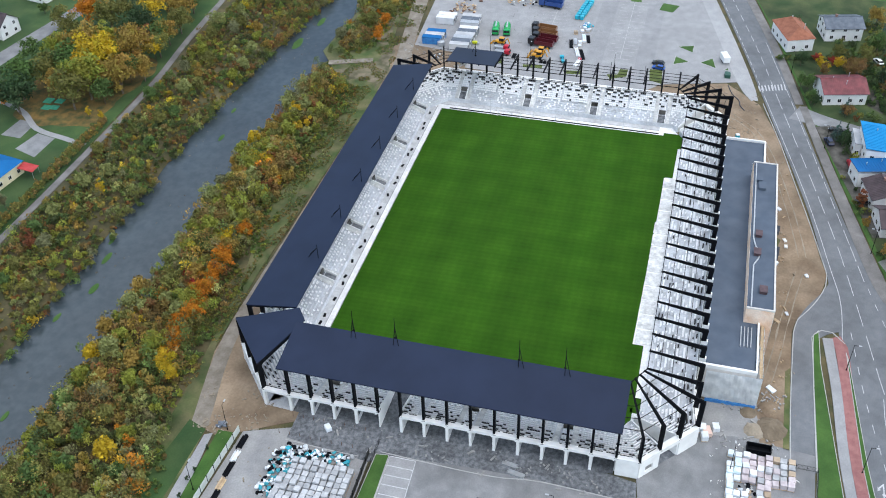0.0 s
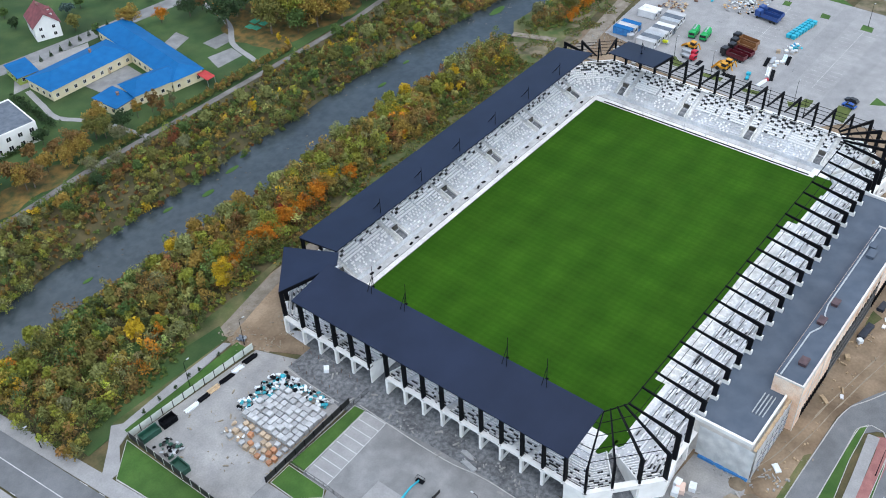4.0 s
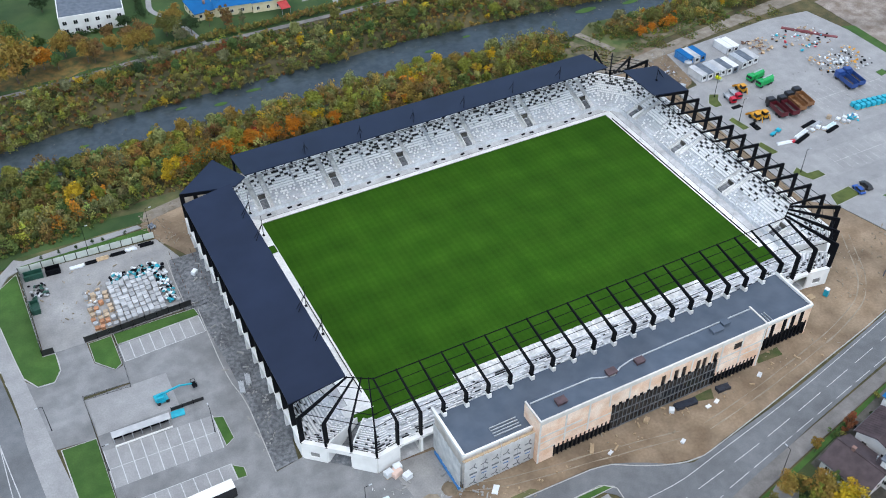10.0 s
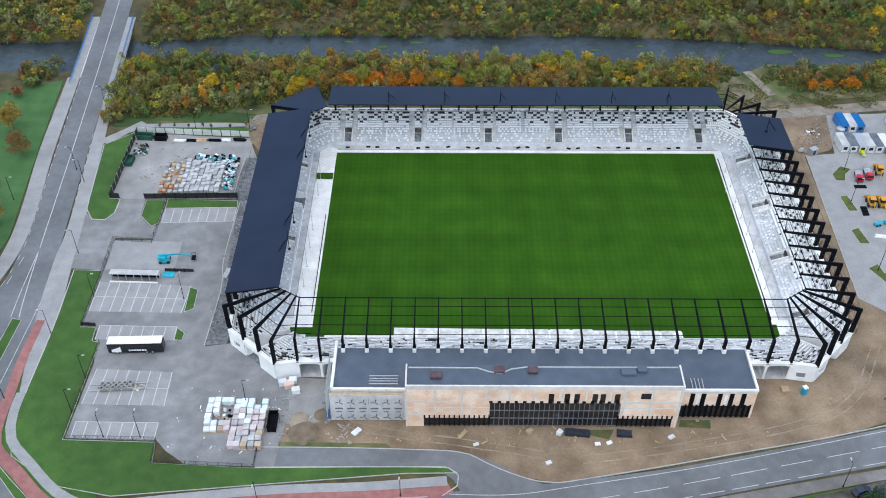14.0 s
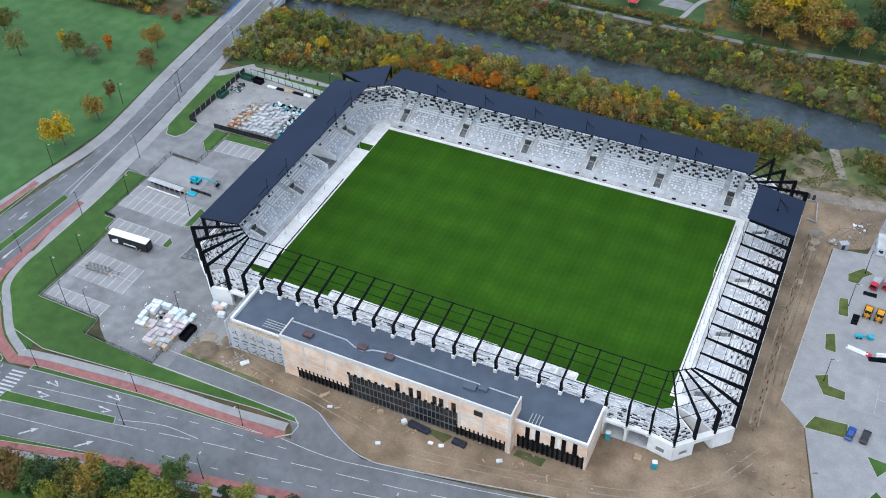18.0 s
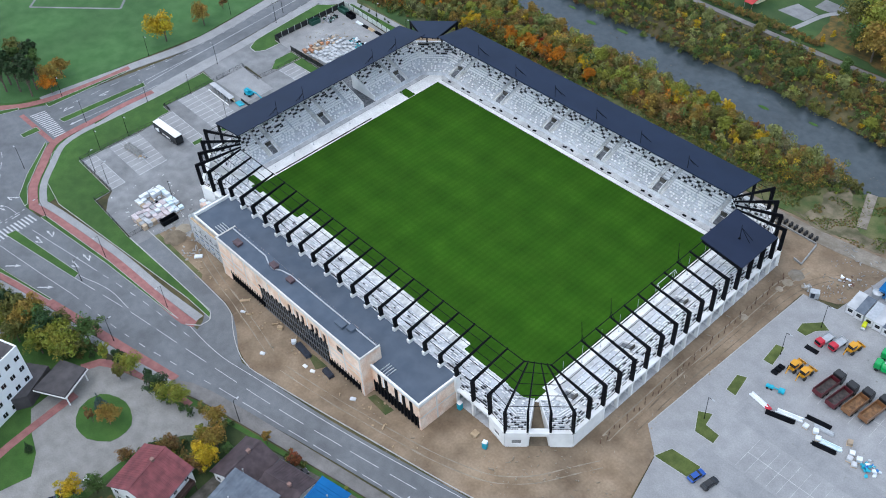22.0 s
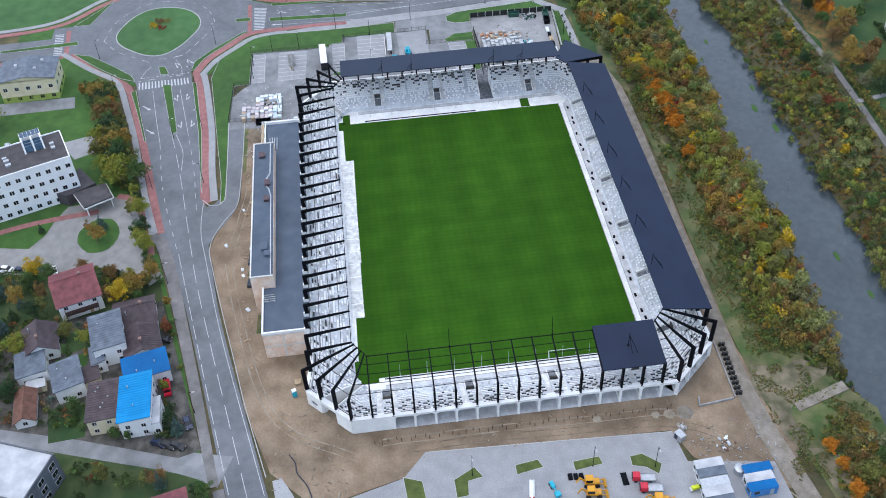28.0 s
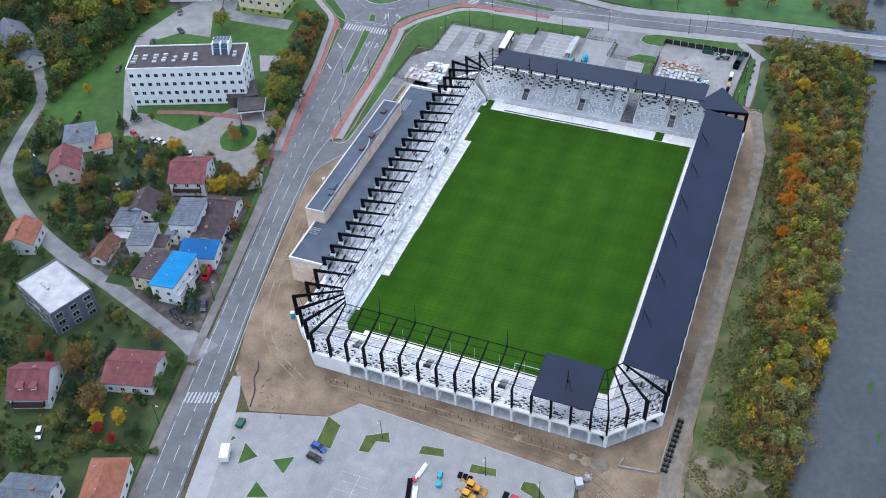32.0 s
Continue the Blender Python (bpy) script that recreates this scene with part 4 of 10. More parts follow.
def roof(i0, i1, label, s0=0.0, s1=0.0, f0=-0.06, f1=1.04):
    """A sheet roof in bays; s0 and s1 pull its ends outward along the stand."""
    thing = tagged(empty("stand_roof"), label, "roof")

    def pt(i, f, s):
        q = at(i, f, 12.7 + 1.8 * (1 - f) + 0.62)
        if s:
            n = (at(i, 0.5, 0) - at(i + (1 if s > 0 and i == i0 else -1), 0.5, 0)).normalized()
            q += n * abs(s)
        return q

    for i in range(i0, i1):
        bm = bmesh.new()
        sa = s0 if i == i0 else 0
        sb = s1 if i + 1 == i1 else 0
        c = [pt(i, f0, sa), pt(i, f1, sa), pt(i + 1, f1, -sb), pt(i + 1, f0, -sb)]
        lo = [bm.verts.new(p - Vector((0, 0, 0.28))) for p in c]
        hi = [bm.verts.new(p) for p in c]
        bm.faces.new(lo[::-1])
        bm.faces.new(hi)
        for k in range(4):
            bm.faces.new((lo[k], lo[(k + 1) % 4], hi[(k + 1) % 4], hi[k]))
        part("roof_sheet", bm, M_ROOF, thing)
    return thing


roof(I_N, I_NW - 1, "dark navy sheet-metal roof over the long stand", 1.4, -0.6)
roof(I_W, I_SW - 1, "dark navy sheet-metal roof over the end stand", 2.0, -0.6)
roof(I_NW, I_W - 1, "dark navy sheet-metal roof piece over the corner")
roof(I_E + 11, I_E + 14, "single dark navy roof panel laid on the bare steel")


def roof_rod(x, y, z, dx, dy, tall=4.6):
    """A lightning rod held by two raking braces on one side."""
    thing = tagged(empty("lightning_rod", pose(x, y, z)), "thin dark lightning rod with a braced foot on the roof", "lightning rod", "lightning rods on the roofs")
    bm = bmesh.new()
    cyl(bm, (0, 0, 0), (0, 0, tall), 0.1, 0.06, 5)
    part("rod", bm, M_STEEL, thing)
    bm = bmesh.new()
    box(bm, -0.3, 0.3, -0.3, 0.3, 0, 0.18)
    part("foot", bm, M_STEEL, thing)
    for side in (0.12, 0.62):
        bm = bmesh.new()
        cyl(bm, ((dx + dy * side) * 2.7, (dy + dx * side) * 2.7, 0.0), (0, 0, 3.7), 0.075, 0.075, 5)
        part("brace", bm, M_STEEL, thing)


for x in (-39.9, -23.7, -7.5, 8.6, 24.8, 41.0):
    roof_rod(x - 0.4, 40.9, 14.6, 0, 1)
for y in (-22.5, -12.6, 15.0, 24.7):
    roof_rod(-61.6, y, 14.5, -1, 0, 6.2)
roof_rod(66.5, 28.0, 14.2, 1, 0)


def tip_mast(x, y):
    """A thin mast clamped to the tip of a bare rafter."""
    thing = tagged(empty("lightning_rod", pose(x, y, 14.3, 0, -4, 0)), "thin dark lightning rod clamped to a bare rafter tip", "lightning rod", "lightning rods on the rafters")
    bm = bmesh.new()
    cyl(bm, (0, 0, 0), (0, 0, 6.4), 0.11, 0.05, 6)
    part("rod", bm, M_STEEL, thing)
    bm = bmesh.new()
    box(bm, -0.22, 0.22, -0.22, 0.22, 0.05, 0.5)
    part("clamp", bm, M_STEEL, thing)
    bm = bmesh.new()
    cyl(bm, (1.3, 0, 0.1), (0, 0, 2.2), 0.05, 0.05, 5)
    part("brace", bm, M_STEEL, thing)


for k in (2, 4, 9):
    tip_mast(SX1 + 0.2, Y_R[k])

# ---- the club building in front of the main stand ----
def simple(name, parent, material, *boxes, label=""):
    bm = bmesh.new()
    for b in boxes:
        box(bm, *b)
    return part(name, bm, material, parent, label)


def each(name, parent, material, *boxes, label=""):
    """One part a box."""
    for b in boxes:
        simple(name, parent, material, b, label=label)


M_SHEET = mat("white_site_sheeting", (0.84, 0.84, 0.845), (0.91, 0.91, 0.915), 0.9, 0.6, stain=0.12, stain_scale=0.4, bump=0.25)
M_PRINT = mat("grey_print_on_sheet", (0.13, 0.14, 0.16), (0.22, 0.235, 0.26), 1.5, 0.7)
M_MORTAR = mat("grey_concrete_frame", (0.6, 0.57, 0.54), (0.7, 0.67, 0.63), 0.8, 0.9, stain=0.1)
M_BLUE = mat("blue_plastic_sheet", (0.03, 0.16, 0.42), (0.05, 0.24, 0.55), 1.0, 0.45)
M_METAL = mat("galvanised_metal", (0.42, 0.44, 0.46), (0.52, 0.54, 0.56), 1.5, 0.45, 0.6)
M_TIMBER = mat("raw_timber", (0.42, 0.3, 0.18), (0.55, 0.42, 0.27), 1.5, 0.85, rand=0.2)

club = tagged(empty("club_building"), "unfinished club building of tan clay block with grey flat roofs", "building")
# tall block
x0, x1, yf, yb, zt = -32.0, 27.6, -65.0, -58.8, 13.3
bands = [(-13.0, 13.6)]
simple("wall", club, M_BLOCK, (x0, -21.6, yf, yf + 0.4, 4.1, zt), (-21.6, 14.6, yf, yf + 0.4, 11.2, zt), (-21.6, -13.8, yf, yf + 0.4, 4.1, 8.1), (14.6, x1, yf, yf + 0.4, 4.1, zt), (x0, -28.0, yf, yf + 0.4, 0, 4.1), (26.2, x1, yf, yf + 0.4, 0, 4.1), label="tan clay block front wall")
simple("wall", club, M_BLOCK, (x0, x0 + 0.4, yf + 0.4, yb, 0, zt), (x1 - 0.4, x1, yf + 0.4, yb, 0, zt), (x0 + 0.4, x1 - 0.4, yb - 0.4, yb, 8.5, zt))
# concrete ring beams and posts, slightly proud
each("ring_beam", club, M_MORTAR, (x0 - 0.03, x1 + 0.03, yf - 0.05, yf, 12.5, 13.3), (x0, -21.6, yf - 0.04, yf, 8.2, 8.7), (14.6, x1, yf - 0.04, yf, 8.2, 8.7))
for x in (-31.9, -25.6, -19.8, 15.2, 21.0, 27.2):
    simple("post", club, M_MORTAR, (x - 0.22, x + 0.22, yf - 0.06, yf - 0.002, 4.2 if -28 < x < 26 else 0, 12.5))
simple("roof", club, M_BITUMEN, (x0 + 0.1, x1 - 0.1, yf + 0.1, yb - 0.1, zt, zt + 0.18), label="grey roofing felt")
each("parapet", club, M_MORTAR, (x0 - 0.05, x1 + 0.05, yf - 0.08, yf + 0.3, zt, zt + 0.4), (x0 - 0.05, x0 + 0.3, yf + 0.3, yb, zt, zt + 0.4), (x1 - 0.3, x1 + 0.05, yf + 0.3, yb, zt, zt + 0.4))
# dark glazed wall with its mullions
each("glazing", club, M_GLASSDK, (-13.8, 14.4, yf + 0.18, yf + 0.3, 0.3, 8.1), (-28.0, -13.8, yf + 0.18, yf + 0.3, 0.3, 3.0), (14.4, 26.2, yf + 0.18, yf + 0.3, 0.3, 3.0), label="dark window glass")
M_MULL = mat("grey_mullion", (0.13, 0.133, 0.138), (0.19, 0.193, 0.198), 1.0, 0.5, 0.2)
n = 26
for k in range(n + 1):
    x = -13.8 + 28.2 * k / n
    simple("mullion", club, M_MULL, (x - 0.07, x + 0.07, yf + 0.02, yf + 0.18, 0.3, 8.1))
for z in (0.3, 2.9, 5.5, 8.1):
    simple("transom", club, M_MULL, (-13.8, 14.4, yf + 0.0, yf + 0.17, z - 0.09, z + 0.09))
for x0_, x1_, m in ((-28.0, -13.8, 13), (14.4, 26.2, 11)):
    for k in range(m + 1):
        x = x0_ + (x1_ - x0_) * k / m
        simple("fin", club, M_STEEL, (x - 0.17, x + 0.17, yf - 0.14, yf - 0.035, 2.9, 4.0), (x - 0.1, x + 0.1, yf - 0.1, yf + 0.16, 0.3, 2.9), label="black upright fin")
    simple("infill", club, M_BLOCK, (x0_, x1_, yf - 0.03, yf + 0.3, 3.0, 4.1))
for k in range(16):
    x = -13.4 + 27.4 * k / 15
    simple("fin", club, M_STEEL, (x - 0.55, x + 0.2, yf - 0.12, yf, 8.15, 8.8))
each("ring_beam", club, M_MORTAR, (x0, -13.8, yf - 0.045, yf, 6.3, 6.6), (x0, -28.0, yf - 0.045, yf, 3.9, 4.2), (14.6, x1, yf - 0.045, yf, 6.3, 6.55))
for x in (-14.6, -9.6, -4.4, 1.2, 6.9, 12.1):
    simple("post", club, M_MORTAR, (x - 0.2, x + 0.2, yf - 0.06, yf - 0.002, 8.85, 12.5))
# slot windows over the glazing
simple("wall", club, M_BLOCK, *[(a, b, yf, yf + 0.4, 8.1, 11.2) for a, b in ((-21.6, -1.2), (0.0, 2.2), (3.4, 4.3), (5.5, 8.2), (9.4, 9.9), (11.1, 13.0), (14.2, 14.6))])
for a, b in ((-1.2, 0.0), (2.2, 3.4), (4.3, 5.5), (8.2, 9.4), (9.9, 11.1), (13.0, 14.2)):
    simple("window", club, M_GLASSDK, (a, b, yf + 0.2, yf + 0.3, 8.2, 11.1), label="dark slot window")
simple("window", club, M_GLASSDK, (18.6, 20.9, yf - 0.03, yf + 0.02, 9.6, 11.4), label="dark square window")
# roof fittings on the tall block
for x, y, w, d in ((-25.5, -62.3, 2.2, 1.6), (-11.8, -60.6, 2.2, 1.5), (-4.6, -60.8, 2.0, 1.4), (16.0, -61.2, 2.8, 1.6), (19.0, -60.4, 1.8, 1.4)):
    simple("roof_light", club, mat("rust_brown_hatch", (0.06, 0.036, 0.042), (0.1, 0.06, 0.066), 1.0, 0.6) if x < 0 else M_BITUMEN, (x - w / 2, x + w / 2, y - d / 2, y + d / 2, zt + 0.18, zt + 0.95), (x - w / 2 - 0.12, x + w / 2 + 0.12, y - d / 2 - 0.12, y + d / 2 + 0.12, zt + 0.9, zt + 1.02))
bm = bmesh.new()
line = [(-31.4, -59.8), (-16.5, -59.9), (-13.8, -61.0), (-11.4, -61.4), (-9.2, -60.2), (-6.0, -59.6), (27.0, -59.5)]
for a, b in zip(line, line[1:]):
    beam(bm, (*a, zt + 0.3), (*b, zt + 0.3), 0.3, 0.24)
part("roof_duct", bm, M_METAL, club, "pale metal duct")

# low block: flat roof from end to end behind, with a wing on either side
LZ = 9.0
lx0, lx1, lyf, lyb = -48.4, 44.6, -62.3, -50.0
simple("wall", club, M_BLOCK, (27.6, lx1, lyf, lyf + 0.4, 4.2, LZ), (27.6, 28.3, lyf, lyf + 0.4, 0, 4.2), (43.9, lx1, lyf, lyf + 0.4, 0, 4.2), (lx1 - 0.4, lx1, lyf + 0.4, lyb, 0, LZ), label="tan clay block wall of the low wing")
each("ring_beam", club, M_MORTAR, (27.6, lx1 + 0.03, lyf - 0.05, lyf, 8.4, 9.0), (lx1, lx1 + 0.05, lyf, lyb, 8.4, 9.0), (lx1, lx1 + 0.04, lyf, lyb, 4.2, 4.6), (lx1, lx1 + 0.04, -57.2, -56.8, 0, 8.4))
simple("glazing", club, M_GLASSDK, (28.3, 43.9, lyf + 0.15, lyf + 0.3, 0.3, 4.2))
for k in range(14):
    x = 28.4 + 15.4 * k / 13
    simple("fin", club, M_STEEL, (x - 0.22, x + 0.22, lyf - 0.12, lyf + 0.14, 0.3, 4.6))
for x in (30.6, 33.0, 36.6, 39.2, 41.8):
    simple("fin", club, M_STEEL, (x - 0.5, x + 0.5, lyf - 0.14, lyf - 0.005, 3.6, 8.3), label="tall black upright fin")
for x in (31.9, 38.0):
    simple("light_strip", club, M_WHITE, (x - 0.3, x + 0.3, lyf - 0.03, lyf - 0.004, 4.6, 7.8))
simple("roof", club, M_BITUMEN, (lx0 + 0.2, lx1 - 0.2, yb, lyb, LZ - 0.2, LZ), (lx0 + 0.2, x0, lyf + 0.3, yb, LZ - 0.2, LZ), (x1, lx1 - 0.2, lyf + 0.3, yb, LZ - 0.2, LZ), label="grey roofing felt")
each("parapet", club, M_WHITE, (x1, lx1 + 0.1, lyf - 0.1, lyf + 0.35, LZ, LZ + 0.55), (lx1 - 0.35, lx1 + 0.1, lyf + 0.35, lyb, LZ, LZ + 0.7), label="white parapet")
each("parapet", club, M_WHITE, (lx0 - 0.1, lx0 + 0.5, lyf, lyb + 1.6, LZ, LZ + 0.9), (lx0 + 0.5, x0, lyf - 0.1, lyf + 0.3, LZ, LZ + 0.55))
for cx, sg in ((-37.0, 1), (32.8, 1)):
    for k in range(4):
        simple("roof_rail", club, M_METAL, (cx - 3.2, cx + 3.2, -60.8 + k * 0.75, -60.6 + k * 0.75, LZ, LZ + 0.35)) if cx < 0 else simple("roof_rail", club, M_METAL, (cx - 2.4 + k * 0.8, cx - 2.25 + k * 0.8, -61.8, -58.8, LZ, LZ + 0.35))
# west wing wrapped in sheeting on a scaffold
wing = [(lx0, x0, lyf, lyf + 0.4, 0, LZ), (lx0, lx0 + 0.4, lyf + 0.4, lyb, 0, LZ)]
simple("wall", club, M_MORTAR, *wing)
scaf = tagged(empty("scaffold"), "scaffold wrapped in white printed site sheeting", "scaffold")
bm = bmesh.new()
nx, nz = 44, 20
grid = [[bm.verts.new((lx0 - 0.3 + (x0 + 0.2 - lx0) * i / nx, lyf - 1.3 - 0.12 * noise.noise((i * 0.5, k * 0.4, 1.0)), 0.3 + 8.7 * k / nz)) for i in range(nx + 1)] for k in range(nz + 1)]
for k in range(nz):
    for i in range(nx):
        bm.faces.new((grid[k][i], grid[k][i + 1], grid[k + 1][i + 1], grid[k + 1][i]))
bmesh.ops.solidify(bm, geom=bm.faces[:], thickness=0.03)
part("front_sheet", bm, M_SHEET, scaf)
bm = bmesh.new()
nx = 30
grid = [[bm.verts.new((lx0 - 1.2 - 0.18 * noise.noise((i * 0.5, k * 0.4, 7.0)), lyf - 1.2 + (lyb - 1.2 - lyf + 1.2) * i / nx * 0.96, 0.9 + 8.4 * k / nz)) for i in range(nx + 1)] for k in range(nz + 1)]
for k in range(nz):
    for i in range(nx):
        bm.faces.new((grid[k][i], grid[k][i + 1], grid[k + 1][i + 1], grid[k + 1][i]))
bmesh.ops.solidify(bm, geom=bm.faces[:], thickness=0.03)
part("side_sheet", bm, mat("pale_translucent_sheet", (0.74, 0.77, 0.79), (0.82, 0.84, 0.85), 0.6, 0.5, stain=0.15, stain_scale=0.3), scaf)
simple("hem", scaf, M_BLUE, (lx0 - 1.5, lx0 - 0.9, lyf - 1.0, lyb - 2.5, 0.05, 0.8), label="blue plastic hem")
for r in range(2):
    for k in range(6):
        cx, cz = -46.6 + k * 2.6, 6.6 - r * 5.0
        bm = bmesh.new()
        for a in (0.3, 2.4, 4.5):
            m = Matrix.Translation((cx, lyf - 1.47, cz)) @ Matrix.Rotation(a, 4, "Y")
            box(bm, -0.12, 0.12, -0.02, 0.02, 0.1, 1.0, m)
        part("printed_mark", bm, M_PRINT, scaf)
for k in range(6):
    simple("printed_bar", scaf, M_PRINT, (-47.6 + k * 2.6, -45.9 + k * 2.6, lyf - 1.5, lyf - 1.46, 4.3, 4.75))
    simple("printed_bar", scaf, M_BLUE, (-47.4 + k * 2.6, -46.2 + k * 2.6, lyf - 1.5, lyf - 1.46, 3.3, 3.55))
for x in (lx0 - 0.4, -44.2, -40.2, -36.2, x0 + 0.2):
    bm = bmesh.new()
    cyl(bm, (x, lyf - 1.25, 0), (x, lyf - 1.25, 9.8), 0.06, n=6)
    cyl(bm, (x, lyf - 0.45, 0), (x, lyf - 0.45, 9.8), 0.06, n=6)
    part("standard", bm, M_METAL, scaf)
simple("deck", scaf, M_TIMBER, (lx0 - 0.4, x0 + 0.2, lyf - 1.2, lyf - 0.5, 8.7, 8.8))

# ---- roads, paths and their markings ----
def paint(name, strips, label="white painted road lines"):
    verts, faces = [], []
    for s in strips:
        v, q = stripe_quads(*s[:2], *s[2:4], z=0.045) if len(s) >= 4 else stripe_quads(*s[:2], z=0.045)
        faces += [tuple(k + len(verts) for k in fc) for fc in q]
        verts += v
    return tagged(quads_obj(name, verts, faces, M_LINE), label, "road marking", kind="structure")


def zebra(pts, n, along_first=True):
    """A crossing over the quad a b c d; bars stand across a-b."""
    a, b, c, d = [np.array(p, float) for p in pts]
    zebra_ob = tagged(empty("marking_zebra"), "white bars of a zebra crossing", "zebra crossing", kind="structure")
    for k in range(n):
        f0, f1 = (k + 0.25) / n, (k + 0.68) / n
        q = [a + (b - a) * f0, a + (b - a) * f1, d + (c - d) * f1, d + (c - d) * f0]
        bm = bmesh.new()
        prism(bm, [tuple(p) for p in q], 0.03, 0.048)
        part("bar", bm, M_LINE, zebra_ob)


RED_LABEL, PAVE_LABEL = "red paved cycle path", "grey paved footway"
ribbon("path_cycle", [(-97.5, -89.6, 2.6), (-90, -87.9, 2.6), (-61.6, -84.5, 2.6), (-40, -83.3, 2.7), (-25.5, -82.4, 3.0), (-22.4, -80.8, 3.4)], 0.075, M_RED, RED_LABEL, "cycle path")
ribbon("pavement_main", [(-97.6, -87, 2.4), (-89.4, -85.3, 2.2), (-61.1, -82, 2.2), (-40, -80.9, 2.2), (-23, -79.4, 2.4)], 0.08, M_PAVER, PAVE_LABEL, "pavement")
ribbon("path_cycle", [(-96.6, -89.8, 2.8), (-106.3, -85.2, 2.8), (-114.4, -77.8, 2.8), (-121.4, -71, 2.8), (-122.8, -64, 2.6), (-122.9, -57.8, 2.5), (-123.4, -44.7, 2.3), (-123, -33, 2.2)], 0.145, M_RED, RED_LABEL, "cycle path")
ribbon("pavement_main", [(-96, -87, 2.2), (-104.6, -82.6, 2.2), (-112, -75.8, 2.2), (-118.4, -69.2, 2.2), (-120.3, -62, 2.2), (-120.4, -56, 2.2)], 0.135, M_PAVER, PAVE_LABEL, "pavement")
ribbon("path_cycle", [(-118.6, -137.8, 2.6), (-106.3, -127.8, 2.6), (-97, -117.6, 2.6), (-92, -113.4, 2.6), (-82, -110.6, 2.6), (-68.8, -107.4, 2.6), (-50, -103.2, 2.4), (-32, -99.6, 2.4), (-10, -94.9, 2.4)], 0.075, M_RED, RED_LABEL, "cycle path")
ribbon("pavement_main", [(-120, -141, 2.2), (-107.8, -129.8, 2.2), (-98.6, -119.6, 2.2), (-92, -116, 2.2), (-80, -112.8, 2.2), (-60, -107.8, 2), (-30, -101.6, 2), (-10, -97, 2.6)], 0.08, M_PAVER, PAVE_LABEL, "pavement")
ribbon("pavement_main", [(-10, -97, 2.6), (0, -92.4, 3.6), (43, -82.8, 3), (83, -74.6, 2.4)], 0.08, M_WORN, "worn brown-grey footway beside the road", "pavement")
ribbon("pavement_main", [(84, -73.6, 2.6), (126, -64.4, 3), (200, -45, 3)], 0.08, M_WORN, "worn brown-grey footway beside the road", "pavement")
ribbon("path_cycle", [(-172, -85, 2.4), (-160, -80, 2.4), (-150, -70, 2.6), (-145.5, -60, 2.6), (-143, -45, 2.4), (-142, -31, 2.2)], 0.12, M_RED, RED_LABEL, "cycle path")
ribbon("path_cycle", [(-118.4, -138.4, 2.4), (-116.6, -148, 2.4), (-116.2, -160, 2.4), (-116, -200, 2.4)], 0.075, M_RED, RED_LABEL, "cycle path")
ribbon("path_cycle", [(-166, -114, 2.6), (-155, -130, 2.4), (-140, -150, 2.4), (-136, -200, 2.4)], 0.075, M_RED, RED_LABEL, "cycle path")
ribbon("pavement_main", [(-169, -116, 2.2), (-158, -132, 2.2), (-143, -152, 2.2), (-139, -200, 2.2)], 0.08, M_PAVER, PAVE_LABEL, "pavement")
ribbon("pavement_main", [(83, -59.8, 2.2), (94, -56.5, 5), (130, -47.5, 5.5), (200, -29, 5)], 0.07, M_PAVER2, "pale paved strip between the road and the car park", "pavement")
ribbon("road_west", [(-150, -102, 20), (-170, -99, 20), (-200, -96, 20), (-300, -92, 18)], 0.03, M_ASPHALT, "grey asphalt road west of the roundabout", "road")
ribbon("road_south", [(-131, -122, 19), (-126, -140, 14), (-125, -166, 12.5), (-124, -260, 11)], 0.032, M_ASPHALT, "grey asphalt road south of the roundabout", "road")
ribbon("road_street", [(79, -72, 9), (75, -82, 6.4), (69, -100, 5.8), (63, -118, 5.6), (57, -138, 5.4), (46, -161, 5.2), (30, -181, 4.6), (10, -190, 4.2), (-12, -198, 4), (-40, -225, 4)], 0.034, M_OLDASPH, "narrow grey street between the houses", "street")
slab("road_hospital", [(-1, -152), (-14, -157), (-15, -145), (-14.4, -131), (-21.6, -128), (-27.5, -125), (-30, -110), (-28.4, -106.4), (-22.5, -103.4), (-13.5, -100.2), (-4, -98.4), (3, -95.4), (9, -92.6), (12, -96), (6, -102.6), (2.4, -108.6), (1.6, -115), (2.6, -127)], 0.04, M_FORE, "grey paved forecourt of the long white building", "forecourt")
slab("road_hospital", [(-110, -167), (-104, -171.5), (-91, -166), (-82, -157), (-82.5, -131), (-89.5, -132), (-89.5, -159)], 0.044, M_OLDASPH, "grey worn yard in front of the cream hall", "yard")
slab("road_hospital", [(-104, -172), (-94, -178), (-83, -182.5), (-60, -187), (-60, -178), (-67, -172), (-68, -158.4), (-80, -164.5), (-90, -166)], 0.048, M_GRAVEL, "grey paved parking yard between the buildings", "yard")
ribbon("road_hospital", [(-2, -151, 6), (-14, -160, 5), (-40, -176, 6), (-60, -184, 6)], 0.042, M_GRAVEL, "grey paved drive behind the white building", "drive")
ribbon("path_cycle", [(-30.4, -110, 2.4), (-28.6, -105.6, 2.4), (-22.6, -102.2, 2.4), (-13, -98.9, 2.2), (-4.6, -97.4, 2), (-0.6, -96.8, 2)], 0.06, M_RED, "red paved footway at the forecourt", "path")
ribbon("path_cycle", [(-23.6, -115, 2.2), (-22.6, -124, 2.2), (-20.4, -137, 2.2), (-16.6, -150, 2.2)], 0.132, M_RED, "red paved footway along the white building", "path")
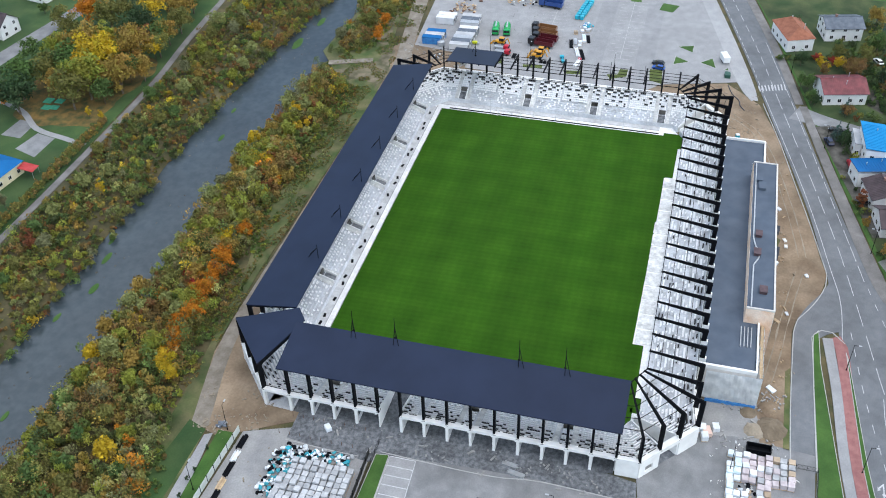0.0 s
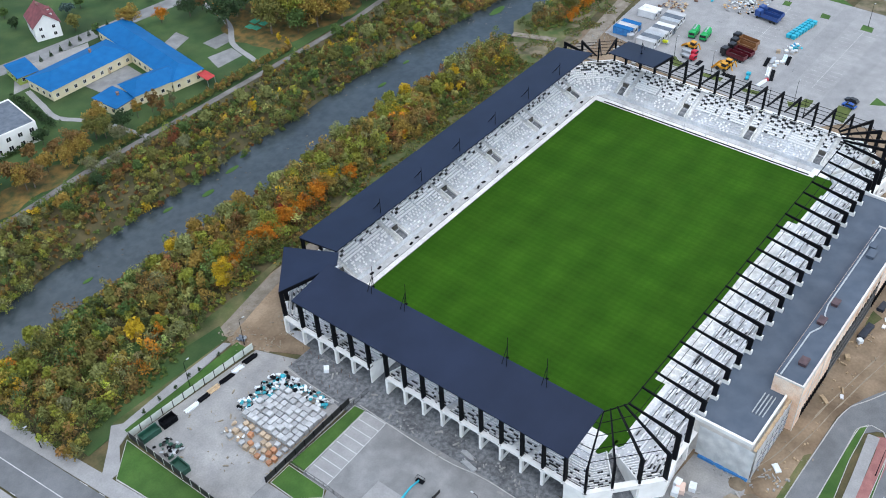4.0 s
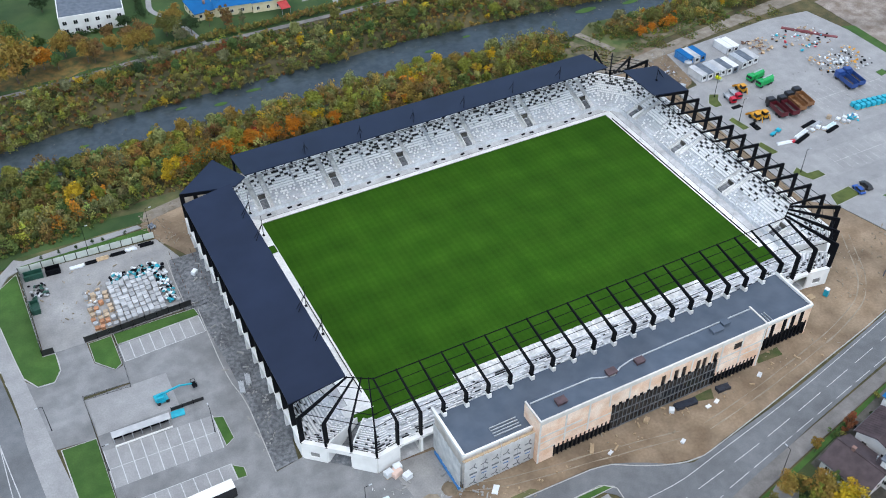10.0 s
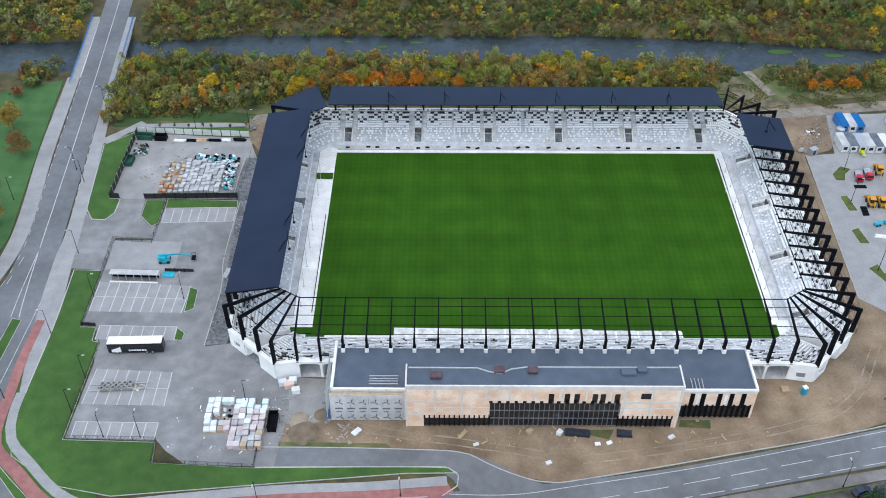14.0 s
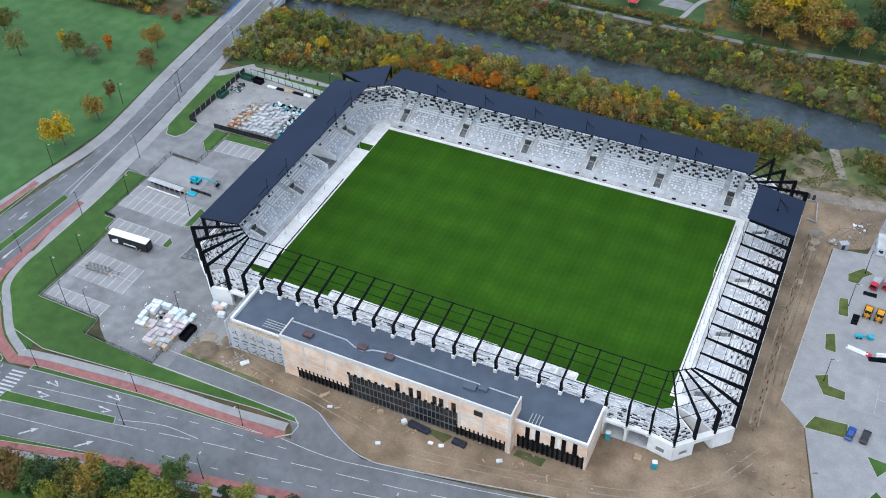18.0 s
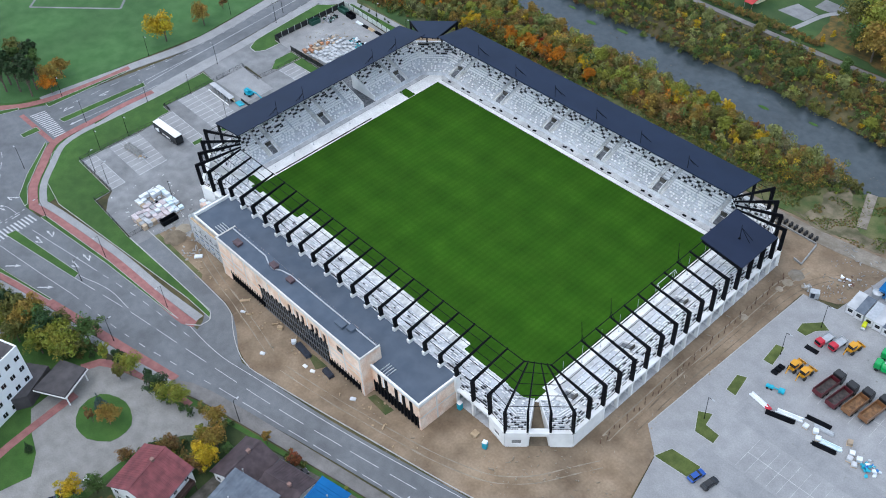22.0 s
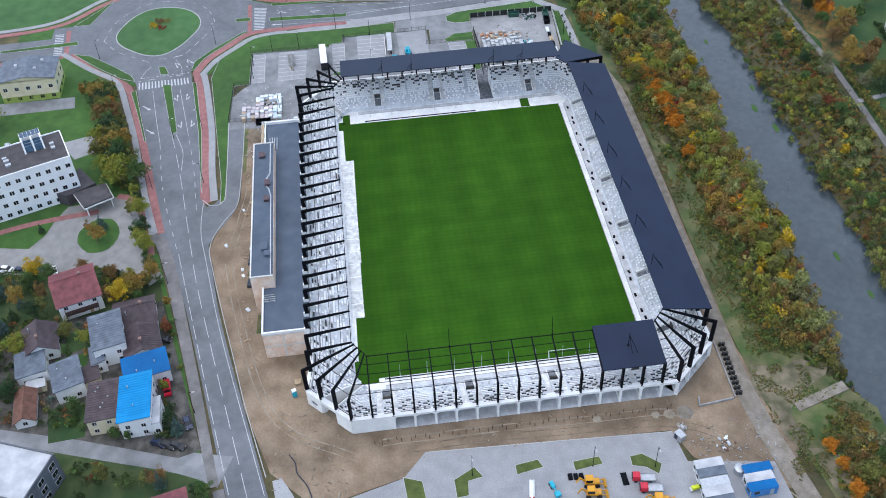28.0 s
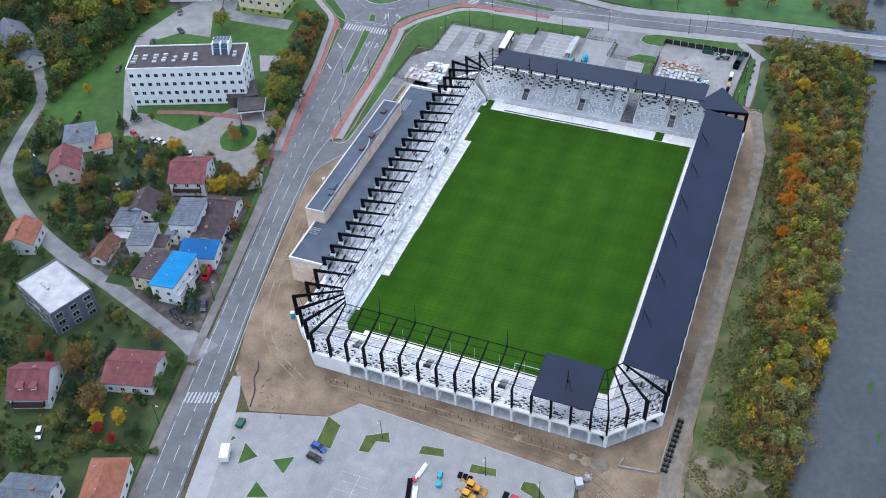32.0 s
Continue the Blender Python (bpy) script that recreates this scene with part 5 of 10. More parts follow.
slab("verge", [(-9.8, -119.6), (-5, -116), (-5.6, -110), (-12.6, -107.4), (-19.4, -110.6), (-19.2, -116.4), (-14.6, -119.8)], 0.12, M_GRASS, "round green bed in the forecourt", "grass", soft=True)
slab("verge", [(-13.3, -152.4), (-9.5, -134), (-14.7, -130.1), (-22.1, -127.8), (-18.1, -139.1), (-15, -152)], 0.12, M_GRASS, "green lawn in front of the white building", "grass")
slab("pavement_pad", [(-62, -132.5), (-65, -122), (-56, -117.9), (-52, -126.7)], 0.07, M_PAVER, "square grey paved pad in the lawn", "paving")
for pts in ([(-91.7, -101.1), (-91.4, -98.1), (-61.7, -93.7), (-60.8, -95.5)], [(-104, -103.6), (-104, -101.2), (-98.6, -99.4), (-98.6, -102.4)],
            [(-132.4, -63), (-129.6, -62.6), (-127.8, -33), (-130.2, -32.4)], [(-134, -76), (-131.6, -76), (-131.2, -70.4), (-134, -70.4)],
            [(-91.2, -90.3), (-91, -88.9), (-60, -85.4), (-30, -83.6), (-27, -83.4), (-30, -83.9), (-60, -86.4)],
            [(-89.8, -110.4), (-88.8, -112), (-72, -107.6), (-58, -104.4), (-58, -103.8), (-72, -106.8)],
            [(-99.6, -91.3), (-105.4, -90.3), (-113, -84), (-124.2, -72), (-122.8, -72.2), (-115.4, -79.4), (-107.2, -86.8), (-100, -90.2)],
            [(-118.6, -136.6), (-116.4, -130.2), (-108, -121), (-99.9, -113.2), (-95.8, -111.4), (-98.6, -116.8), (-107.4, -126.2)],
            [(-159, -86.4), (-152, -82), (-147.4, -70), (-148.6, -69.6), (-151.6, -74.6), (-158, -81.6)],
            [(-143.8, -62), (-141.4, -62), (-140.4, -33), (-141, -33)], [(-172, -99.4), (-172, -97.4), (-220, -94), (-220, -96)],
            [(-128, -136.5), (-125.4, -136), (-124.4, -165), (-126, -165)], [(-139.8, -139.6), (-139.9, -133.3), (-158.7, -125.6), (-151, -130.8)]):
    slab("verge", pts, 0.125, M_GRASS, "narrow mown grass island with concrete edging", "grass")
    edging(pts, 0.15)
zebra([(-94.6, -110.2), (-95, -91.8), (-91, -91.2), (-90, -109.8)], 16)
zebra([(-141.6, -69), (-124, -68.7), (-123.6, -64.9), (-140.7, -64)], 15)
for pts in ([(-144, -71.6), (-121.6, -71.2), (-121.4, -69.6), (-144, -70)], [(-137.2, -142), (-117.6, -140.4), (-117.8, -138.6), (-136.9, -140.2)]):
    slab("path_crossing", pts, 0.043, M_RED, "red painted cycle crossing over the road", "cycle crossing", 0.02)
zebra([(-172, -110), (-167.4, -88), (-163.4, -87.6), (-167.6, -110)], 15)
zebra([(92.4, -69.7), (89.4, -60.9), (92.9, -60.2), (96.1, -69.3)], 9)
zebra([(-135, -146), (-119, -144.4), (-118.8, -141.2), (-134.8, -142.6)], 13)
zebra([(-98.8, -88.6), (-95.2, -85.2), (-94, -86.4), (-97.4, -89.8)], 3)
zebra([(-99, -118.6), (-96, -121.4), (-95, -120), (-98, -117.4)], 3)
paint("marking_lines", [
    ([(-138.8, 77), (-135.4, 40), (-131.4, -6.5), (-129.6, -25), (-128.7, -32)], 0.22), ([(-131.4, -6.5), (-131.2, -22), (-130.8, -32)], 0.18), ([(-138.8, 77), (-142, 110), (-149, 180)], 0.2),
    ([(-134.6, -10), (-136.6, -32), (-137.6, -60)], 0.16, 3, 4), ([(-126.2, 0), (-125, -20), (-125.4, -36), (-126.6, -60)], 0.14),
    ([(-131.2, 46), (-126.6, 5)], 0.14, 2, 3), ([(-143.4, 76), (-140, 38), (-135.8, -5), (-138, -30)], 0.14, 2, 3),
    ([(-60.6, -95.4), (-40, -91.4), (-20, -88.2), (0, -85), (14, -82.6), (36, -78), (84, -67.4)], 0.16, 8, 3), ([(-60.6, -94), (-50, -91), (-40, -90.8)], 0.16),
    ([(84, -67.4), (124, -58.4), (200, -38)], 0.16, 5, 3),
    ([(-88, -94.6), (-62, -90.2)], 0.15), ([(-62, -90.2), (-40, -86.8), (-18, -84.6)], 0.15, 2.5, 3.2), ([(-89, -104.4), (-70, -101.4), (-56, -99)], 0.15),
    ([(-56, -99), (-30, -95.8), (0, -89)], 0.15, 2.5, 3.2), ([(-27, -82.6), (-10, -82.8), (4, -80.6), (36, -74.6), (84, -63.4)], 0.16), ([(0, -88.8), (36, -81.4), (84, -71.4), (124, -62.6)], 0.16, 6, 1.4),
    ([(84, -63.4), (124, -54), (170, -42)], 0.16, 3, 1.5),
    ([(-95.5, -110), (-96.3, -103.3)], 0.3, 0.5, 0.5), ([(-96.8, -99), (-97.4, -92.5)], 0.3, 0.5, 0.5),
    ([(-109.4, -102.1), (-110.4, -97), (-111.8, -92)], 0.3, 0.5, 0.5), ([(-97.3, -109.6), (-98.4, -91.2)], 0.25, 0.9, 0.9),
    ([(-126.6, -126.4), (-141, -122.6), (-152, -112.4), (-152.6, -101), (-148, -91), (-139, -85.6), (-130, -84.6), (-121, -89), (-111, -94.6)], 0.16, 3, 3), ([(-108, -107.4), (-112.6, -113.6), (-118, -120.6), (-126.6, -126.4)], 0.16, 3, 3),
    ([(-104.6, -106.4), (-101, -108.4), (-97.6, -109.4)], 0.15), ([(-107.6, -97.4), (-103, -95.2), (-98.6, -94.6)], 0.15),
])
verts, faces = [], []
# lane arrows: side +1 or -1 turns off left or right, 0 is a long plain arrow
for cx, cy, ang, side in ((-82.6, -95.1, 180, 1), (-82.6, -91.8, 180, -1), (-65.8, -92.6, 180, 1), (-65.9, -89.2, 180, -1), (-77.9, -105.4, 45, 0), (-63.4, -102.9, 45, 0),
                          (-135.4, -58, 90, 1), (-134.6, -45, 90, -1), (-126.8, -60, 270, 0), (-104, -97, 20, 1), (-106, -92, 40, -1)):
    m = pose(cx, cy, 0.05, 0, 0, ang)
    if side:
        shapes = ([(-1.9, -0.14), (0.8, -0.14), (0.8, 0.14), (-1.9, 0.14)], [(0.8, -0.42), (2.1, 0.0), (0.8, 0.42)],
                  [(-1.3, 0.14), (-0.5, 0.75), (-0.8, 0.95), (-1.7, 0.14)], [(-0.9, 1.15), (-0.2, 0.55), (0.3, 1.25)])
        shapes = shapes[:2] + tuple([(x, y * side) for x, y in shape][::side] for shape in shapes[2:])
    else:
        shapes = ([(-2.3, -0.22), (0.6, -0.22), (0.6, 0.22), (-2.3, 0.22)], [(0.6, -0.65), (2.3, 0.0), (0.6, 0.65)])
    for shape in shapes:
        k = len(verts)
        verts += [tuple(m @ Vector((x, y, 0))) for x, y in shape]
        faces.append(tuple(range(k, k + len(shape))))
tagged(quads_obj("marking_arrows", verts, faces, M_LINE), "white painted lane arrows", "road marking", kind="structure")

# kerbs along the main road and the car park edges
def kerb(pts, z=0.13, w=0.22):
    line = smooth_line(pts, 2.5)
    bm = bmesh.new()
    for a, b in zip(line, line[1:]):
        beam(bm, (a[0], a[1], z - 0.12), (b[0], b[1], z - 0.12), w, 0.24)
    tagged(part("kerb", bm, M_KERB, None), "pale concrete kerb", "kerb", kind="structure")


kerb([(-23, -71.6), (-18.1, -72.6), (-14.2, -75.0), (-9.1, -77.6), (-3.8, -79.4), (0.3, -79.8), (6.2, -78.8), (21.3, -75.9), (42.7, -71.4), (60, -67.8), (82, -62.4)])
kerb([(-64.6, -70.9), (-45, -71), (-23, -71.6)])
kerb([(-24, -83.2), (-20.8, -80.6), (-20.6, -78), (-22.6, -76.2), (-40, -76), (-64, -76.2)])
kerb([(80.5, -24.2), (81.8, 6), (83.2, 35.8)])
kerb([(-81.2, 13), (-81.6, 2.1), (-81.8, -6), (-81.6, -13.5), (-80.6, -21.5), (-81.3, -41.4)])
kerb([(-83, 34.1), (-83.4, 25), (-83.5, 17.2)])
kerb([(-99.6, 10.4), (-82, 10.7)])
kerb([(-126.3, 40), (-123.2, 9.7), (-120.8, 5.6), (-117.2, 5.3), (-115.2, 8.4), (-115.2, 14.5)])
kerb([(-119.9, -14.8), (-119.2, -35), (-119.4, -56)])
bm = bmesh.new()
ringp = [tuple(p[:2]) for p in ISLAND] + [tuple(ISLAND[0][:2])]
for a, b in zip(ringp, ringp[1:]):
    beam(bm, (*a, 0.05), (*b, 0.05), 0.4, 0.3)
tagged(part("kerb", bm, M_KERB, None), "round concrete kerb of the roundabout island", "kerb", kind="structure")

# thin grass in front of the club building
for pts in ([(5.6, -66.5), (8.8, -65.6), (13.9, -65.9), (12.4, -68.5)], [(28.9, -63), (35.9, -62.8), (35.5, -65.2), (28.4, -65)], [(-60, -69.4), (-36.2, -70), (-34.9, -70.9), (-60, -70.9)]):
    slab("verge", pts, 0.05, M_WILD, "thin patch of rough grass on the dirt", "grass", wobble=0.6)
# lawns south, west and north
slab("lawn_roundabout", [(-178, -58), (-128, -40), (-104, -62), (-96, -84), (-92, -125), (-104, -160), (-150, -160), (-180, -125)], 0.0, M_GRASS, "mown lawn between the roads of the roundabout", "grass")
slab("yard", [(19, -92.2), (43, -85.2), (72, -78.8), (73, -84), (64, -108), (58, -131), (40, -134), (26, -133), (22, -122)], 0.036, M_YARD, "dark paved and earthy yards between the houses", "yard", wobble=1.2)
slab("garden", [(0, -96), (43, -85.6), (83, -77), (126, -67.4), (165, -57), (170, -205), (0, -205), (1, -160), (5, -128), (2, -108)], 0.028, M_GARDEN, "shady overgrown garden ground between the houses", "garden")
slab("garden", [(36.6, -118.6), (35.4, -110.6), (41, -109.6), (41.6, -117.6)], 0.042, M_GRASS, "small green lawn between the houses", "grass", wobble=0.5)
slab("garden", [(27.6, -117.4), (26.4, -110), (33.6, -109.6), (34.6, -116)], 0.042, M_PARK, "small garden plot between the houses", "grass", wobble=0.6)
slab("garden", [(53.6, -118), (53.2, -108), (63.4, -107.2), (64.2, -116)], 0.042, M_PARK, "fenced garden plot beside the street", "grass", wobble=0.5)
slab("yard", [(84, -98), (88, -94), (101, -96), (104, -103), (97, -106)], 0.036, M_YARD, "earthy yard behind a house", "yard", wobble=1.0)
slab("yard", [(-82, -158), (-104, -160), (-108, -196), (-84, -190)], 0.036, M_YARD, "dark yard between the older buildings", "yard", wobble=1.0)
slab("lawn_west", [(-147.6, -58), (-144.4, -28), (-141, -2), (-145.4, 38), (-149, 76), (-175, 66), (-240, 70), (-330, 40), (-330, -80), (-175, -80), (-161, -78), (-152, -69)], 0.05, M_MOWN, "wide green playing field", "grass")
slab("lawn_south", [(-99, -119.5), (-80, -115), (-60, -109.6), (-30, -104.2), (-10, -98.8), (0, -94.6), (43, -84.6), (83, -76.2), (126, -66.6), (230, -40), (330, -60), (330, -400), (-110, -400), (-112, -200), (-110, -140)], 0.02, M_GRASS, "green gardens and lawns south of the road", "grass")
slab("lawn_north", [(-330, 139), (-131, 136), (-90, 135.6), (-60, 138), (0, 136.4), (60, 137), (120, 140), (250, 142), (300, 400), (-330, 400)], 0.02, M_PARK, "green park lawns beyond the river path", "grass")
slab("lawn_west", [(-330, -112), (-172, -114), (-158, -134), (-142, -154), (-140, -260), (-330, -300)], 0.05, M_MOWN, "green lawn beside the roundabout", "grass")
ribbon("path_river", [(-330, 136, 2.4), (-123, 134, 2.2), (-60, 136.4, 2.2), (-13, 135.4, 2.2), (45, 135, 2.2), (85, 138, 2.2), (160, 141, 2.2), (300, 146, 2.2)], 0.07, M_WORN, "narrow grey path along the river bank", "path")
ribbon("road_north", [(-140, 225, 7), (-60, 212, 7), (-20, 206, 7), (52, 196.5, 7), (102, 188, 7), (200, 176, 7)], 0.07, M_OLDASPH, "grey street behind the park", "street")
slab("lawn_north", [(-117, 137.6), (-117.5, 152), (-90, 150), (-66, 146), (-64, 139.6), (-88, 137)], 0.03, M_LITTER, "lawn strewn with fallen ochre leaves", "grass", soft=True, wobble=2.0)
slab("lawn_north", [(20, 142), (60, 140), (66, 160), (40, 176), (18, 166)], 0.03, M_LITTER, "lawn strewn with fallen leaves under tall trees", "grass", soft=True, wobble=2.0)

# ---- plants ----
GREEN = {
    "olive": (0.134, 0.132, 0.034), "green": (0.071, 0.120, 0.032), "dark": (0.032, 0.061, 0.023), "lime": (0.195, 0.213, 0.032), "yellow": (0.420, 0.290, 0.016), "ochre": (0.256, 0.171, 0.037),
    "brown": (0.175, 0.108, 0.038), "orange": (0.430, 0.160, 0.012), "red": (0.260, 0.026, 0.018), "russet": (0.170, 0.062, 0.026), "grey": (0.152, 0.156, 0.076), "blue": (0.062, 0.105, 0.092), "pale": (0.201, 0.217, 0.073),
}
rs = np.random.RandomState(11)


def leaf_quads(centres, radii, counts, size, tints, flat=1.0, spray=0.35):
    """Pointed leaf sprays through ellipsoid clumps, more of them near the outside; spray turns them up and stretches them.
    centres n x 3, radii n x 3, tints n x 3: arrays of corners, and colours."""
    cs = np.repeat(centres, counts, 0)
    rr = np.repeat(radii, counts, 0)
    tt = np.repeat(tints, counts, 0)
    n = len(cs)
    d = rs.normal(size=(n, 3))
    d /= np.linalg.norm(d, axis=1)[:, None]
    d[:, 2] = np.where(d[:, 2] < -0.35, -d[:, 2], d[:, 2])
    u = rs.uniform(size=(n, 1))
    r = 1.12 - 0.72 * u * u
    p = cs + d * rr * r
    nrm = d * flat * 0.6 + rs.normal(size=(n, 3)) * 0.5 + np.array((0, 0, 0.3))
    nrm /= np.linalg.norm(nrm, axis=1)[:, None]
    a = np.cross(nrm, rs.normal(size=(n, 3)))
    a /= np.linalg.norm(a, axis=1)[:, None] + 1e-9
    b = np.cross(nrm, a)
    b = b * (1 - spray) + (d * 0.7 + np.array((0, 0, 0.6))) * spray
    b /= np.linalg.norm(b, axis=1)[:, None] + 1e-9
    a = np.cross(b, nrm)
    a /= np.linalg.norm(a, axis=1)[:, None] + 1e-9
    s = size * rs.uniform(0.5, 1.4, (n, 1))
    tri = np.stack([p - a * s * (1 - 0.35 * spray) - b * s * 0.6, p + a * s * (1 - 0.35 * spray) - b * s * 0.6, p + b * s * (1.1 + 0.7 * spray)], 1)
    return tri.reshape(-1, 3), np.repeat(tt, 3, 0)


def leaf_mesh(name, verts, tints):
    me = bpy.data.meshes.new(name)
    n = len(verts) // 3
    me.vertices.add(len(verts))
    me.vertices.foreach_set("co", verts.astype(np.float32).ravel())
    me.loops.add(len(verts))
    me.loops.foreach_set("vertex_index", np.arange(len(verts), dtype=np.int32))
    me.polygons.add(n)
    me.polygons.foreach_set("loop_start", np.arange(0, len(verts), 3, dtype=np.int32))
    me.update(calc_edges=True)
    at_ = me.attributes.new("tint", "FLOAT_COLOR", "POINT")
    at_.data.foreach_set("color", np.c_[tints, np.ones(len(tints))].astype(np.float32).ravel())
    me.materials.append(M_LEAF)
    return me


def pick(table, pts):
    """A tint for each plant; neighbours tend to be alike."""
    names = list(table)
    n = len(pts)
    w = np.tile(np.array([table[k] for k in names], float), (n, 1))
    for k in range(len(names)):
        w[:, k] *= np.exp(2.6 * np.array([noise.noise((p[0] * 0.06 + k * 13.7, p[1] * 0.09, k * 3.1)) for p in pts]))
    c = np.cumsum(w, 1)
    idx = (rs.uniform(size=(n, 1)) * c[:, -1:] > c).sum(1)
    base = np.array([GREEN[k] for k in names])[idx]
    return base * rs.uniform(0.72, 1.28, (n, 1)) * rs.uniform(0.95, 1.05, (n, 3))


def thicket(name, pts, table, label, hmin, hmax, per, size, wide=0.55):
    """Many uneven bushes, each of two or three clumps of leaves; shade low in the bush is put into the tint."""
    pts = np.array(pts)
    n = len(pts)
    patch = np.array([noise.noise((p[0] * 0.045, p[1] * 0.08, 2.0)) for p in pts])
    h = rs.uniform(hmin, hmax, n) * (1 + 0.6 * patch)
    z = np.array([max(-3.0, ground_z(*p)) for p in pts])
    r = h * rs.uniform(wide - 0.1, wide + 0.1, n)
    tints = pick(table, pts)
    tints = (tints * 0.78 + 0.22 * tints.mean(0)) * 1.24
    # bush body: leaf colour darkened to stand for shade under the leaders
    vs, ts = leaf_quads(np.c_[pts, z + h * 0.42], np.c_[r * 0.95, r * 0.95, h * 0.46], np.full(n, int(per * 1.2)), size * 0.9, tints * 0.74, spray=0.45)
    # two or three uneven leaders above each bush, tinted lighter on average than its body
    for share, lo, hi, wide_ in ((0.62, 0.5, 0.95, 0.5), (0.5, 0.6, 1.12, 0.4), (0.36, 0.35, 0.8, 0.62)):
        off = rs.normal(size=(n, 2)) * (r * 0.6)[:, None]
        k = h * rs.uniform(lo, hi, n)
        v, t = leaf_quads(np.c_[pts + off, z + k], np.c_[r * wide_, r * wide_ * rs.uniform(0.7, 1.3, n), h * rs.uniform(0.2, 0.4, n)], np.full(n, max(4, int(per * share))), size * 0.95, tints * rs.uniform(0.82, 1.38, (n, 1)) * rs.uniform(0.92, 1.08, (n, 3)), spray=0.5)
        vs, ts = np.r_[vs, v], np.r_[ts, t]
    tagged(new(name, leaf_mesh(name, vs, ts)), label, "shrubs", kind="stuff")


def scrub(name, inside, x0, x1, y0, y1, step, table, label, hmin=1.2, hmax=3.2, per=60, size=0.26, wide=0.55):
    """A thicket over the part of a rectangle where inside(x, y)."""
    pts = []
    for x in np.arange(x0, x1, step):
        for y in np.arange(y0, y1, step):
            px, py = x + rs.uniform(-0.6, 0.6) * step, y + rs.uniform(-0.6, 0.6) * step
            if inside(px, py):
                pts.append((px, py))
    thicket(name, pts, table, label, hmin, hmax, per, size, wide)


def hedge(line, width, h, table, label):
    """A cut hedge along a line."""
    pts = [(q[0] + rs.uniform(-0.5, 0.5) * width, q[1] + rs.uniform(-0.5, 0.5) * width) for q in smooth_line(line, 0.8) for _ in range(max(1, int(width)))]
    thicket("hedge", pts, table, label, h * 0.85, h * 1.1, 40, 0.2, 0.5)


def bank_edge(x):
    return float(np.interp(x, [-130, -124, -118, -108, -98, -90, -80, -63, -20, 22, 44, 62, 65, 70, 80, 88, 100, 140, 230], [50, 52, 54, 56, 58, 60.5, 63, 66, 69, 70.6, 70.2, 70.8, 77, 82.5, 83, 75, 72, 71, 74]))


# trees: built in a few shapes and colours, then copied
def crown(kind, height, spread, tint, seed):
    global rs
    rs = np.random.RandomState(seed)
    if kind == "spruce":
        cs, rr = [], []
        for k in range(9):
            f = k / 8
            ring = max(1, int(7 * (1 - f)))
            for q in range(ring):
                a = q * 2 * math.pi / ring + k
                d = spread * (1 - f) * 0.62
                cs.append((d * math.cos(a), d * math.sin(a), height * (0.14 + 0.82 * f)))
                rr.append((spread * 0.36 * (1.1 - f), spread * 0.36 * (1.1 - f), height * 0.07))
        per, size = 26, 0.2
    else:
        n = 46 if kind == "broad" else 28
        cs, rr = [], []
        lean = rs.normal(size=3) * np.array((0.12, 0.12, 0.04))
        for k in range(n):
            d = rs.normal(size=3)
            d /= np.linalg.norm(d)
            d = d * rs.uniform(0.3, 1.05) * (1 + 0.22 * math.sin(3 * math.atan2(d[1], d[0]) + seed)) + lean
            lo = 0.62 if kind == "broad" else 0.8 if kind == "pine" else 0.56
            hz = 0.33 if kind == "broad" else 0.2 if kind == "pine" else 0.4
            cs.append((d[0] * spread * 0.75, d[1] * spread * 0.75, height * (lo + hz * d[2])))
            q = spread * rs.uniform(0.15, 0.33)
            rr.append((q, q, q * 0.85))
        per, size = 33, 0.25
    cs, rr = np.array(cs), np.array(rr)
    base = np.array(GREEN[tint])
    tt = base * rs.uniform(0.78, 1.22, (len(cs), 1)) * rs.uniform(0.9, 1.1, (len(cs), 3))
    v, t = leaf_quads(cs, rr, np.full(len(cs), int(per * 1.8)), size * 0.9, tt)
    return leaf_mesh("crown", v, t)


TREES = {}
TREE_WORDS = {"pine": "tall bare-stemmed pine", "spruce": "blue-green conical spruce", "broad": "spreading leafy tree", "slim": "slender young tree"}
TINT_WORDS = {"olive": "olive-green", "green": "green", "dark": "dark green", "lime": "yellow-green", "yellow": "bright yellow", "ochre": "ochre-brown", "brown": "brown", "orange": "bright orange", "red": "deep red", "russet": "russet", "grey": "grey-green", "blue": "blue-grey", "pale": "pale green"}


def tree(x, y, kind, tint, h, variant=0, z=None):
    key = (kind, tint, variant)
    if key not in TREES:
        t = empty("tree")
        tagged(t, "%s with %s autumn leaves standing in grass" % (TREE_WORDS[kind], TINT_WORDS[tint]) if kind != "spruce" else "%s-needled conical spruce tree in a garden" % TINT_WORDS[tint], "tree")
        spread = {"spruce": 2.6, "broad": 4.7, "slim": 2.4, "pine": 2.3}[kind]
        bm = bmesh.new()
        cyl(bm, (0, 0, -0.3), (0.1, 0, 6.6 if kind == "pine" else 4.5), 0.24 if kind != "slim" else 0.13, 0.12 if kind != "slim" else 0.07, 7)
        for k in range(5):
            a = k * 1.3 + variant
            if kind != "spruce":
                cyl(bm, (0.1, 0, 2.4 + k * 0.45), (spread * 0.55 * math.cos(a), spread * 0.55 * math.sin(a), 5.4 + k * 0.35), 0.09, 0.03, 5)
        part("trunk", bm, M_BARK, t)
        c = new("crown", crown(kind, 8.5, spread, tint, 31 + variant * 7 + len(TREES)))
        c.parent = t
        TREES[key] = t
        ob = t
        ob.matrix_basis = Matrix.Identity(4)
        made = t
    else:
        made = copy_thing(TREES[key], Matrix.Identity(4))
    s = h / 8.5
    zz = max(-2.5, ground_z(x, y)) if z is None else z
